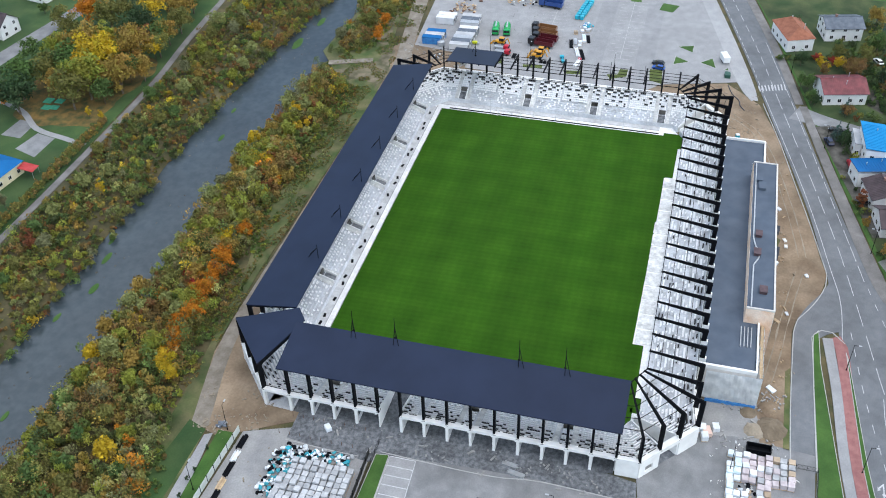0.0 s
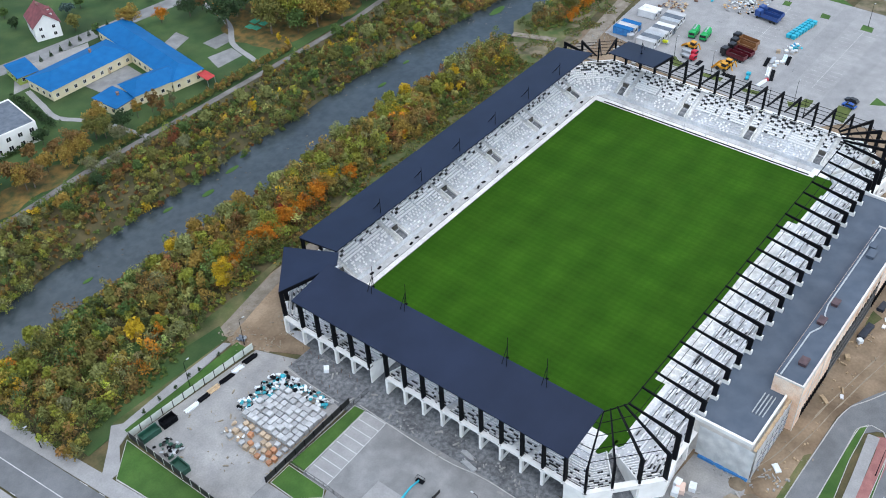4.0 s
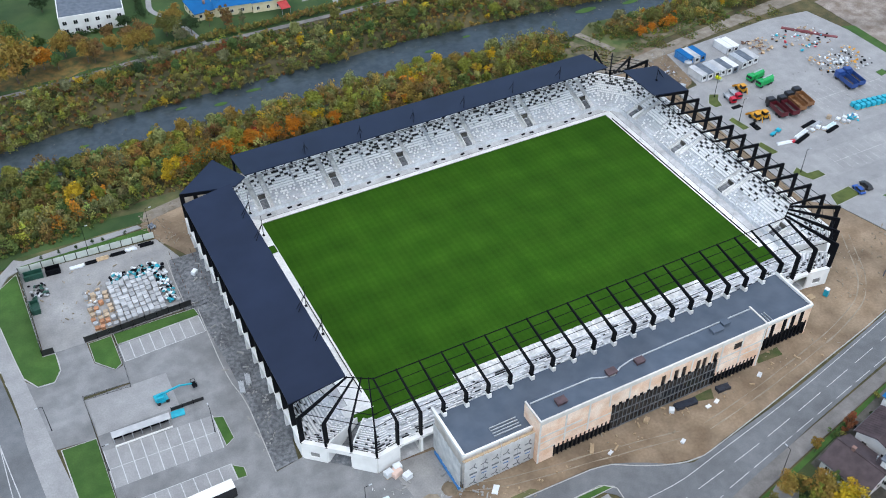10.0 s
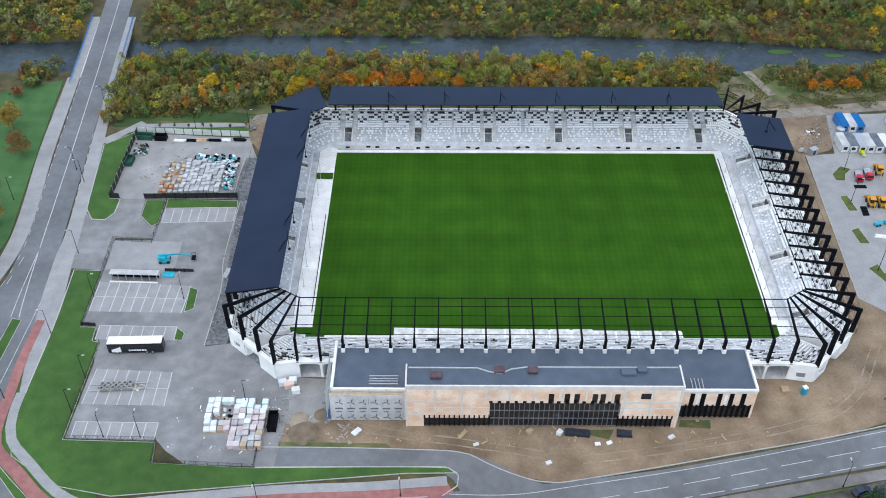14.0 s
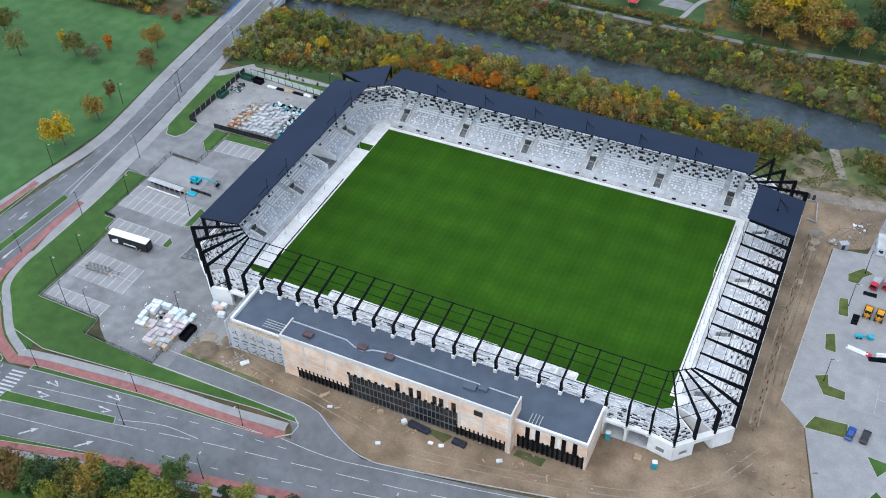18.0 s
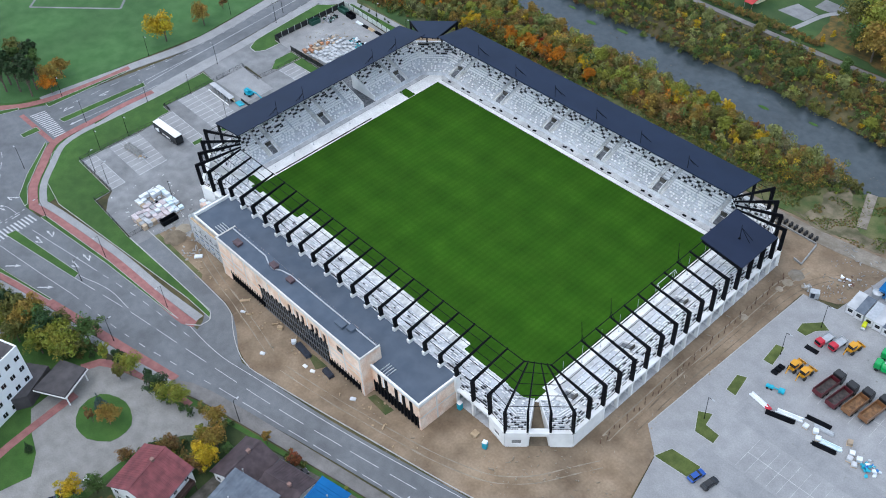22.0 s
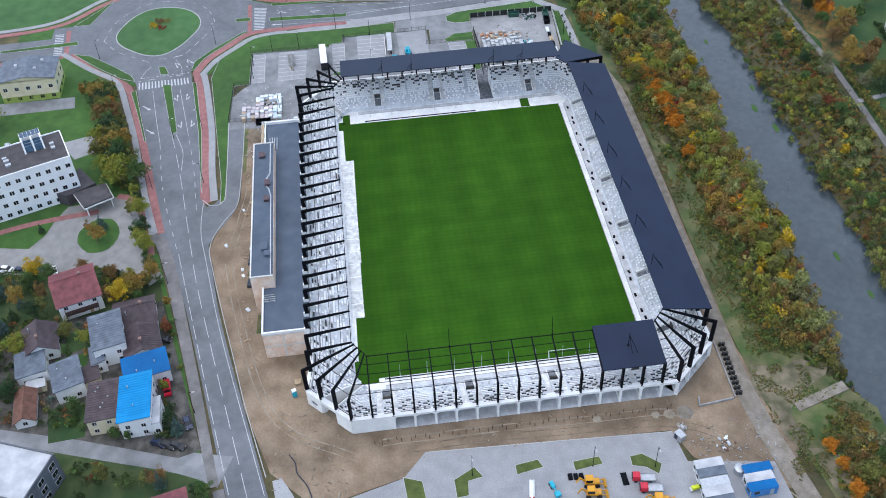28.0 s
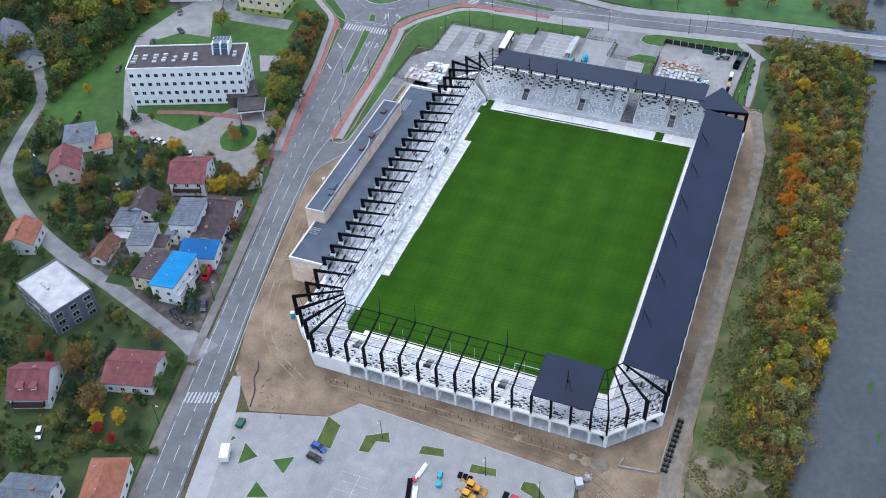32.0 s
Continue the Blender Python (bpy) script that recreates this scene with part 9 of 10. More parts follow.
timber_stack(94.6, -0.8, 170, 5.0, M_WRAPW, "stack of white beams in the car park", 3)
timber_stack(97.2, -1.3, 165, 1.4, P_RED, "short red steel beam in the car park", 2)

small = tagged(empty("lift_platform", pose(95.4, 4.4, 0.07, 0, 0, 15)), "small cyan folded lift in the car park", "lift")
bevelled("body", small, M_CYAN, (-2.2, -0.4, -0.5, 0.5, 0.3, 0.9), 0.1)
bevelled("basket", small, M_CYAN, (0.8, 2.2, -0.7, 0.7, 0.3, 1.0), 0.1)
bm = bmesh.new()
beam(bm, (-0.6, 0, 0.8), (1.0, 0, 0.6), 0.25, 0.25)
part("boom", bm, M_CYAN, small)
wheels(small, (-1.8, -0.8), 0.6, 0.3, 0.2)
for k in range(3):
    tagged(simple("stacked_board", None, M_STEEL, (91.6 + k * 0.1, 93.2 + k * 0.1, 8.2 + k * 1.3, 9.2 + k * 1.3, 0.07, 0.5)), "dark panel leaning in the car park", "panel", "dark panels in the car park")
tagged(simple("trench_cover", None, M_STEEL, (93, 96.4, 23.6 - 3.2, 26.2 - 4.4, 0.06, 0.2)), "flat black cover beside the grass bed", "cover")
verts, faces = [], []
for y0, xa, xb in ((-14.6, 101, 146), (12.5, 102, 148)):
    lines = [[(xa, y0), (xb, y0)]] + [[(x, y0 - 4.8), (x, y0 + 4.8)] for x in np.arange(xa, xb, 2.6)]
    for line in lines:
        v, q = stripe_quads(line, 0.14 if line is lines[0] else 0.09, z=0.072)
        faces += [tuple(t + len(verts) for t in fc) for fc in q]
        verts += v
for y0 in (-5.8, -23):
    slab("pavement_lane", [(93, y0 - 3), (159, y0 - 3), (159, y0 + 3), (93, y0 + 3)], 0.065, M_LANE, "darker paved lane across the car park", "lane", 0.1)
tagged(quads_obj("marking_bays", verts, faces, M_FAINT), "faint white lines of parking bays", "road marking", kind="structure")
for pts in ([(147, -1.6), (150, -1.2), (150.4, 2), (146.8, 1.4)], [(146, -17), (149.6, -16.4), (150, -12.6), (146, -13)], [(140, -29), (146, -31), (147, -25), (141, -24)], [(148.6, 13.4), (152, 13.8), (152, 16.4), (148.6, 16)]):
    slab("verge", pts, 0.11, M_GRASS, G_LABEL, "grass")

# portable toilets, bales, posts and litter round the site
def toilet(x, y, rot, c):
    t = tagged(empty("portable_toilet", pose(x, y, 0, 0, 0, rot)), "blue portable toilet with a white roof", "portable toilet")
    bevelled("cabin", t, c, (-0.55, 0.55, -0.55, 0.55, 0.08, 2.1), 0.05)
    bevelled("roof", t, M_WHITE, (-0.58, 0.58, -0.58, 0.58, 2.1, 2.35), 0.1)
    simple("door", t, M_CYAN, (-0.42, 0.42, -0.58, -0.55, 0.15, 1.95))


toilet(58.4, -55.2, 20, M_CYAN)
toilet(46.4, -51.6, 5, M_CYAN)
for k in range(11):
    f = k / 10
    t = tagged(empty("pipe_bale", pose(58.4 + 16.0 * f, 56.2 - 0.8 * f, 0.05, 0, 0, -3) @ Matrix.Scale(0.8, 4)), "black bale of wrapped tyres behind the stand", "bale", "black bales")
    for s in (-0.55, 0.55):
        bm = bmesh.new()
        cyl(bm, (0, s, 0), (0, s, 1.2), 0.56, 0.5, 10)
        part("roll", bm, M_RUBBER, t)
for k in range(44):
    y = -36 + k * 1.72
    p = (76.2 + 0.5 * math.sin(k * 1.7), y + 0.4 * math.sin(k * 2.9))
    bm = bmesh.new()
    cyl(bm, (0, 0, 0), (0, 0, 1.35), 0.09, n=6)
    ob = part("steel_stake", bm, M_RUST, None)
    ob.location = (*p, 0)
    tagged(ob, "thin rusty steel stake in the dirt", "stake", "stakes along the stand")
for k in range(16):
    bm = bmesh.new()
    cyl(bm, (0, 0, 0), (0, 0, 1.2), 0.06, n=6)
    ob = part("steel_stake", bm, M_RUST, None)
    ob.location = (-76.4 - 5.2 * (k % 2), 18 + k * 1.2, 0)
    tagged(ob, "thin rusty steel stake beside the paving base", "stake", "stakes along the stand")
# low unfinished wall at the corner of the site
for a, b, w, h in (((76.8, 44.5), (75.7, 53.6), 0.35, 0.6), ((75.4, 54.2), (52, 54.6), 0.3, 0.45), ((74.2, 45.2), (76.6, 44.6), 0.35, 0.6)):
    bm = bmesh.new()
    beam(bm, (*a, h / 2), (*b, h / 2), w, h)
    tagged(part("low_wall", bm, M_OLDCONC, None), "low unfinished concrete wall in the dirt", "low wall")
slab("concrete_slab", [(79.4, 67.5), (74.4, 82), (77.2, 82.6), (82, 68.2)], 0.3, M_TRACK, "long grey concrete slab in rough grass", "concrete slab", 0.5)
slab("ground_dirt", [(62, 60.9), (66.6, 62), (67.4, 65), (66.6, 71), (67.6, 79), (71.8, 79.6), (75.4, 73), (79.4, 67.4), (84, 66), (90, 67), (90, 62.4), (80, 60.6), (72, 60.4)], 0.045, M_TROD, "patch of bare trodden earth by the river", "dirt", soft=True, wobble=2.2)
slab("ground_dirt", [(92, 66), (104, 68), (120, 70), (118, 74), (104, 74), (95, 72)], 0.047, M_TROD, "strip of trodden earth beside the track", "dirt", soft=True, wobble=2.0)

M_TARP = mat("dark_tarpaulin", (0.012, 0.016, 0.028), (0.025, 0.032, 0.05), 1.0, 0.5)
for x, y, sx, sy, sz, m, lab in ((-43, -66.7, 2.2, 1.2, 0.4, M_WRAPW, "crumpled white sheet on the dirt"), (-19.6, -67.3, 2.6, 0.8, 0.3, M_TIMBER, "small timber bundle on the dirt"), (-4.8, -66.6, 1.4, 1.0, 0.8, M_TIMBER, "timber pallet on the dirt"), (1.7, -67, 1.2, 1.1, 1.0, M_WRAPW, "white sack on the dirt"), (9.8, -69.7, 1.2, 0.8, 0.3, M_CONC, "pale slab on the dirt"), (12.4, -69.4, 1.2, 0.8, 0.3, M_CONC, "pale slab on the dirt"), (26.2, -67.8, 1.4, 0.9, 0.3, M_TERR, "pale slab on the dirt"), (-59.4, -53.6, 2.2, 1.8, 1.4, M_PINK, "pink wrapped insulation bale"), (-57.6, -55.4, 1.8, 1.4, 1.2, M_WRAPW, "white wrapped insulation bale"), (54.3, -54.3, 1.6, 1.6, 0.7, M_TIMBER, "timber crate on the dirt"), (-1.2, -74.8, 1.2, 0.8, 0.4, M_TERR, "lump of concrete on the dirt"), (-16.7, -70, 1.2, 0.7, 0.3, M_TERR, "lump of concrete on the dirt"), (96.9, -50.6, 2.6, 1.8, 1.2, M_GREENP, "green and grey generator box"), (-78, 26, 1.6, 1.2, 1.0, M_WRAPW, "white wrapped goods under the stand"), (5.6, -67, 5.4, 1.6, 0.9, M_TARP, "crumpled dark blue tarpaulin on the dirt"), (15.9, -67.2, 3.2, 1.5, 0.9, M_TARP, "crumpled dark tarpaulin on the dirt")):
    bm = bmesh.new()
    bmesh.ops.create_cube(bm, size=1.0)
    bmesh.ops.subdivide_edges(bm, edges=bm.edges[:], cuts=2, use_grid_fill=True)
    for v in bm.verts:
        v.co += Vector((noise.noise(v.co * 3 + Vector((x, 0, 0))), noise.noise(v.co * 3 + Vector((0, y, 5))), 0.4 * noise.noise(v.co * 4))) * 0.09
        v.co = Vector((v.co.x * sx, v.co.y * sy, (v.co.z + 0.5) * sz))
    ob = part(lab.split(" on the")[0].split(" at the")[0].split(" under")[0].replace("pale ", "").replace("white ", "").replace("small ", "").replace("grey ", "").replace("pink ", "").replace("green and ", "").replace("crumpled ", "").replace(" ", "_"), bm, m, None)
    ob.matrix_basis = pose(x, y, 0.02, 0, 0, (x * 31) % 60 if m is not M_TARP else -6)
    tagged(ob, lab, "site material")
lorry = tagged(empty("trailer", pose(107, -49.2, 0.07, 0, 0, 20)), "white box trailer at the edge of the car park", "trailer")
bevelled("box", lorry, M_WHITE, (-2.2, 2.2, -1.1, 1.1, 0.5, 2.6), 0.06)
wheels(lorry, (-0.6, 0.6), 1.1, 0.35, 0.22)

cabinet = tagged(empty("cabinet", pose(85.4, 36.9, 0.06, 0, 0, 28)), "grey metal site cabinet with a dark door", "cabinet")
bevelled("body", cabinet, M_METAL, (-1.2, 1.2, -0.9, 0.9, 0.0, 2.0), 0.05)
simple("door", cabinet, M_TARP, (-0.9, 0.1, -0.94, -0.9, 0.2, 1.8))
bag_heap("pole_heap", -84, -81.4, 47.6, 50.4, 26, [M_ROOFGRY, M_ROOFGRY, M_METAL, M_GREYWALL], "heap of blue-grey poles and scrap by the fence", 1.0, True)
# earth pit and mounds
for x, y, r, h, m, lab in ((-54.6, -67, 3.4, 1.5, M_SOIL, "mound of dark dug earth"), (-49, -66, 2.2, 0.8, M_DIRT, "small mound of dug earth"), (-56, -63.4, 2.4, 1.0, M_DUST, "mound of pale dug earth"), (-51, -62, 2.0, 0.7, M_SOIL, "small mound of dark earth"), (-70, -13, 2.2, 0.0, M_DIRT, ""), (76.8, 18.7, 1.2, 0.35, M_DUST, "low heap of pale sand on the dirt"), (77.9, 36.6, 1.5, 0.4, M_DUST, "low heap of pale sand on the dirt"), (77.6, 33.2, 1.1, 0.3, M_DUST, "low heap of pale sand on the dirt"), (78, 40.5, 2.2, 0.5, M_TRACK, "low heap of pale sand")):
    if not lab:
        continue
    bm = bmesh.new()
    n = 18
    top = bm.verts.new((0, 0, h))
    rings_ = []
    for k in range(1, 5):
        f = k / 4
        rings_.append([bm.verts.new((r * f * math.cos(a * 2 * math.pi / n) * (1 + 0.25 * noise.noise((a * 0.7, k, x))), r * f * math.sin(a * 2 * math.pi / n) * (1 + 0.25 * noise.noise((a * 0.7, k, y))), h * (1 - f * f) + 0.2 * noise.noise((a, k, x)) * (1 - f) - (0.05 if k == 4 else 0))) for a in range(n)])
    for a in range(n):
        bm.faces.new((top, rings_[0][a], rings_[0][(a + 1) % n]))
        for p, q in zip(rings_, rings_[1:]):
            bm.faces.new((p[a], q[a], q[(a + 1) % n], p[(a + 1) % n]))
    ob = part("earth_mound", bm, m, None)
    ob.location = (x, y, 0.0)
    tagged(ob, lab, "mound")

# ---- in the bowl: ball-stop poles, a goal, dark crates along the stands ----
def pole(x, y, h=6.5):
    bm = bmesh.new()
    cyl(bm, (0, 0, 0), (0, 0, h), 0.06, 0.04, 6)
    cyl(bm, (0, 0, 0), (0, 0, 0.15), 0.2, 0.2, 8)
    ob = part("net_pole", bm, M_METAL, None)
    ob.location = (x, y, 0.07)
    tagged(ob, "thin grey ball-stop pole on the apron", "pole", "ball-stop poles")


for k in range(9):
    pole(57.6, -28 + k * 7.0)
for k in range(8):
    if k != 5:
        pole(-59.6, -28 + k * 7.4)
tagged(simple("ad_board", None, M_STEEL, (56.5, 56.62, -32, 34, 0.07, 0.4)), "long low black edge board beside the pitch", "edge board")
tagged(simple("ad_board", None, M_STEEL, (-56.7, -56.58, -30, 8, 0.07, 0.4)), "long low black edge board beside the pitch", "edge board")
goal = tagged(empty("goal", pose(55.6, 14.5, 0.11, 0, 0, 0)), "white goal frame standing at the pitch edge", "goal")
for name, a, b in (("post", (0, -3.66, 0), (0, -3.66, 2.44)), ("post", (0, 3.66, 0), (0, 3.66, 2.44)), ("crossbar", (0, -3.66, 2.44), (0, 3.66, 2.44)), ("ground_bar", (1.6, -3.66, 0.05), (1.6, 3.66, 0.05)), ("side_bar", (0, -3.66, 2.44), (1.6, -3.66, 0.05)), ("side_bar", (0, 3.66, 2.44), (1.6, 3.66, 0.05))):
    bm = bmesh.new()
    cyl(bm, a, b, 0.06, n=8)
    part(name, bm, M_WHITE, goal)
for k in range(22):
    x = -53 + k * 5.0 + 1.3 * math.sin(k * 2.1)
    bm = bmesh.new()
    box(bm, -0.62, 0.62, -0.3, 0.3, 0, 0.28)
    bmesh.ops.bevel(bm, geom=bm.edges[:], offset=0.05, segments=1, affect="EDGES")
    ob = part("dark_crate", bm, M_STEEL, None)
    ob.matrix_basis = pose(x, 39.2 + 0.3 * math.sin(k * 1.3), 0.07, 0, 0, 20 * math.sin(k * 3.3))
    tagged(ob, "dark crate of seat parts on the apron", "crate", "crates on the apron")
for x0, x1, y0, y1 in ((-57.4, -52.8, -39, -36.9), (-61.2, -56.2, 23.8, 26.8), (-61.4, -56, -37.4, -35)):
    slab("pitch_strip", [(x0, y0), (x1, y0), (x1, y1), (x0, y1)], 0.105, M_PITCH, "strip of green turf crossing the apron", "turf")

# trodden walkway and gutter along the foot of the stands
for pts in ([(-56, 38.3), (56, 38.3), (58.4, 40.4), (-58.4, 40.4)], [(58.6, -32), (60.8, -32), (60.8, 38.4), (58.6, 38.4)], [(-62.9, -32), (-61.2, -32), (-61.2, 38.4), (-62.9, 38.4)]):
    slab("pavement_walkway", pts, 0.083, M_WALKWAY, "trodden grey walkway at the foot of the stand", "walkway", 0.1)
for a, b in (((-56, 38.2), (57.6, 38.2)), ((58.5, -32), (58.5, 38)), ((-61.1, -32), (-61.1, 38)), ((-56, 36.62), (56, 36.62))):
    bm = bmesh.new()
    beam(bm, (*a, 0.08), (*b, 0.08), 0.16, 0.06)
    tagged(part("gutter", bm, M_OLDCONC, None), "narrow grey drain along the apron", "drain", kind="structure")

# white concrete slabs in front of the main stand
for k in range(2, 18):
    x = X_S[k]
    if -36.4 < x + 2.7 < 35:
        bm = bmesh.new()
        box(bm, x + 0.25, x + BAY - 0.25, -39.2, -35.4 - (0.4 if x > 8 else 0), 0.07, 0.16)
        tagged(part("apron_slab", bm, M_SLABW, None), "white concrete slab in front of the main stand", "slab", "white slabs by the main stand", "structure")

# ---- the bridge ----
bridge = tagged(empty("bridge"), "concrete road bridge with blue railings over the river", "bridge", kind="structure")
def on_road(y):
    return float(np.interp(y, [77, 110, 180], [-138.8, -142, -149]))


for s, w in ((-1, 7.6), (1, 7.0)):
    for k in range(14):
        y0, y1 = 74 + k * 3.2, 74 + (k + 1) * 3.2
        xa, xb = on_road(y0) + s * w, on_road(y1) + s * w
        bm = bmesh.new()
        beam(bm, (xa, y0, 1.2), (xb, y1, 1.2), 0.1, 0.12)
        beam(bm, (xa, y0, 0.7), (xb, y1, 0.7), 0.06, 0.06)
        for q in range(8):
            f = q / 8
            beam(bm, (xa + (xb - xa) * f, y0 + 3.2 * f, 0.1), (xa + (xb - xa) * f, y0 + 3.2 * f, 1.2), 0.05, 0.05)
        part("railing", bm, M_BLUE, bridge, "blue railing")
bm = bmesh.new()
prism(bm, [(on_road(78) - 8, 78), (on_road(78) + 7.4, 78), (on_road(116) + 7.4, 116), (on_road(116) - 8, 116)], -1.3, 0.02)
part("deck", bm, M_TERR, bridge)
for y in (86, 99, 112):
    bm = bmesh.new()
    prism(bm, [(on_road(y) - 6.5, y - 0.7), (on_road(y) + 6.5, y - 0.7), (on_road(y) + 6.5, y + 0.7), (on_road(y) - 6.5, y + 0.7)], -5.0, -1.3)
    part("pier", bm, M_TERR, bridge)
for s in (-1, 1):
    bm = bmesh.new()
    prism(bm, [(on_road(74) + s * 5, 74), (on_road(74) + s * 7.8, 74), (on_road(118) + s * 7.8, 118), (on_road(118) + s * 5, 118)], 0.0, 0.14)
    part("footway", bm, M_PAVER, bridge)

# helipad on the west field
slab("pavement_helipad", [(-226.6, -16.8), (-206.7, -2.2), (-196.1, -12.3), (-214.4, -28.3), (-222.1, -34.5), (-226, -32.5), (-220, -26)], 0.09, M_PAVER2, "pale paved landing pad in the field", "paving")
cross = Vector((-205, -10, 0))
u_, v_ = Vector((0.69, -0.72, 0)), Vector((-0.75, -0.66, 0))
for a_, b_ in ((u_, v_), (v_, u_)):
    bm = bmesh.new()
    prism(bm, [tuple((cross + a_ * i * 4.4 + b_ * j * 1.3)[:2]) for i, j in ((-1, -1), (1, -1), (1, 1), (-1, 1))], 0.05, 0.1 if a_ is u_ else 0.104)
    tagged(part("marking_cross", bm, M_LINE, None), "white painted cross on the helicopter pad", "marking", kind="structure")
for a, b in (((-205.6, 11.5), (-180.3, -12.4)), ((-180.3, -12.4), (-208.1, -35.9)), ((-205.6, 11.5), (-231.8, -10.9)), ((-208.1, -35.9), (-231.8, -10.9))):
    ribbon("path_helipad", [(*a, 0.9), (*b, 0.9)], 0.08, M_OLDASPH, "narrow asphalt path round the pad", "path")
# flower bed in the roundabout
for x, y, n, t in ((-134, -108, 26, "yellow"), (-137, -106, 22, "russet"), (-132, -104.5, 14, "red"), (-136.5, -102.5, 10, "ochre")):
    c = np.array([(x + rs.uniform(-1.8, 1.8), y + rs.uniform(-1.4, 1.4), 0.5) for _ in range(n)])
    v, tt = leaf_quads(c, np.full((n, 3), 0.55), np.full(n, 12), 0.18, np.repeat(np.array([GREEN[t]]), n, 0))
    tagged(new("flower_bed", leaf_mesh("flower_bed", v, tt)), "low bed of autumn plants in the roundabout", "flower bed", kind="stuff")

# ---- the churned site: patches, ruts and rubble ----
site = random.Random(21)
def rut(pts, earth, label, wide=0.45, gap=1.9):
    """Two wheel ruts along a line."""
    thing = tagged(empty("ruts"), label, "wheel ruts", kind="structure")
    line = smooth_line(pts, 1.5)
    for side in (-gap / 2, gap / 2):
        verts, faces = [], []
        for i, q in enumerate(line):
            p0, p1 = line[max(0, i - 1)], line[min(len(line) - 1, i + 1)]
            d = (p1 - p0)[:2] / (np.linalg.norm((p1 - p0)[:2]) + 1e-9)
            n = np.array((-d[1], d[0]))
            w = wide * (0.55 + 0.9 * noise.noise((q[0] * 0.4, q[1] * 0.4, side)))
            c0 = q[:2] + n * (side + 0.3 * noise.noise((q[0] * 0.1, q[1] * 0.1, 5)))
            verts += [(*(c0 + n * w / 2), 0.032), (*(c0 - n * w / 2), 0.032)]
            if i:
                j = 2 * i
                faces.append((j - 2, j - 1, j + 1, j))
        ob = quads_obj("rut", verts, faces, earth, thing)


rut([(79, -30), (78.6, -10), (79.4, 10), (80, 30), (84, 44), (94, 54)], M_SOIL, "dark wheel ruts beside the car park")
rut([(76, -34), (76, -10), (76.6, 14), (77, 32), (79, 44)], M_DUST, "pale wheel ruts beside the stand")
rut([(80, -40), (70, -56), (56, -64), (30, -70), (6, -74)], M_DUST, "pale wheel ruts along the road edge")
rut([(-60, -56), (-54, -60), (-40, -66), (-20, -69.4), (0, -73)], M_DUST, "pale wheel ruts in front of the building")
rut([(96, 50), (106, 60), (130, 65), (170, 70)], M_DUST, "pale wheel ruts on the track")
rut([(-60, 58.6), (-35.7, 59.2), (8.6, 58), (50, 57.4), (78, 57.5)], M_DUST, "pale wheel ruts on the gravel track", 0.5, 1.7)


def rubble(x0, x1, y0, y1, n, size, material, label, z=0.0):
    """Loose small pieces lying about: lumps and bits of board."""
    verts, faces = [], []
    for _ in range(n):
        x, y = site.uniform(x0, x1), site.uniform(y0, y1)
        if noise.noise((x * 0.18, y * 0.18, 6)) < -0.05:
            continue
        s = size * site.uniform(0.4, 1.4)
        m = Matrix.LocRotScale((x, y, z + s * 0.18), Euler((site.uniform(-0.3, 0.3), site.uniform(-0.3, 0.3), site.uniform(0, 6))), (s * site.choice((0.6, 1, 1, 2.6)), s * 0.6, s * 0.45))
        k = len(verts)
        verts += [tuple(m @ Vector((a * site.uniform(0.35, 0.5), b * site.uniform(0.35, 0.5), c * site.uniform(0.35, 0.5)))) for c in (-1, 1) for a, b in ((-1, -1), (1, -1), (1, 1), (-1, 1))]
        faces += [tuple(k + i for i in f) for f in ((3, 2, 1, 0), (4, 5, 6, 7), (0, 1, 5, 4), (1, 2, 6, 5), (2, 3, 7, 6), (3, 0, 4, 7))]
    tagged(quads_obj("rubble", verts, faces, material), label, "rubble", kind="stuff")


rubble(-56, 52, -70, -63, 150, 0.55, M_TIMBER, "loose boards and offcuts on the dirt", 0.02)
rubble(-58, 60, -72, -62, 160, 0.32, M_DUST, "pale broken stones on the dirt", 0.02)
rubble(-62, -44, -70, -56, 260, 0.6, M_OLDCONC, "grey rubble at the end of the building", 0.02)
rubble(74, 82, -40, 40, 160, 0.34, M_DUST, "pale broken stones beside the stand", 0.02)
rubble(80, 98, 38, 60, 240, 0.38, M_OLDCONC, "grey rubble on the dirt near the cabins", 0.02)
rubble(82, 98, 40, 58, 60, 0.45, M_TRACK, "loose boards on the dirt near the cabins", 0.02)
rubble(56, 92, -62, -42, 260, 0.4, M_DUST, "pale stones on the churned dirt", 0.02)
rubble(-86, -72, 40, 58, 200, 0.45, M_DUST, "pale stones on the dirt by the yard", 0.03)
rubble(-82, -75, -38, 30, 200, 0.55, M_OLDCONC, "grey slabs and blocks on the paving base", 0.07)
rubble(-116, -86, 16, 44, 160, 0.45, M_DUST, "scattered bits on the gravel yard", 0.06)
rubble(-84, -60, -74, -54, 120, 0.3, M_APRON, "white scraps on the asphalt beside the heap", 0.06)
rubble(100, 135, -6, 34, 120, 0.35, M_OLDCONC, "scraps on the car park", 0.07)
rubble(-70, 60, 53, 57, 220, 0.3, M_DUST, "pale stones along the track", 0.03)

bm = bmesh.new()
hose = smooth_line([(76.4, -56.8), (79, -55.4), (82.1, -54.9), (86, -52.6), (91, -51.2)], 0.6)
for a, b in zip(hose, hose[1:]):
    cyl(bm, (a[0], a[1], 0.1), (b[0], b[1], 0.1), 0.16, n=6)
tagged(part("hose", bm, M_TARP, None), "thick dark hose lying across the dirt", "hose")

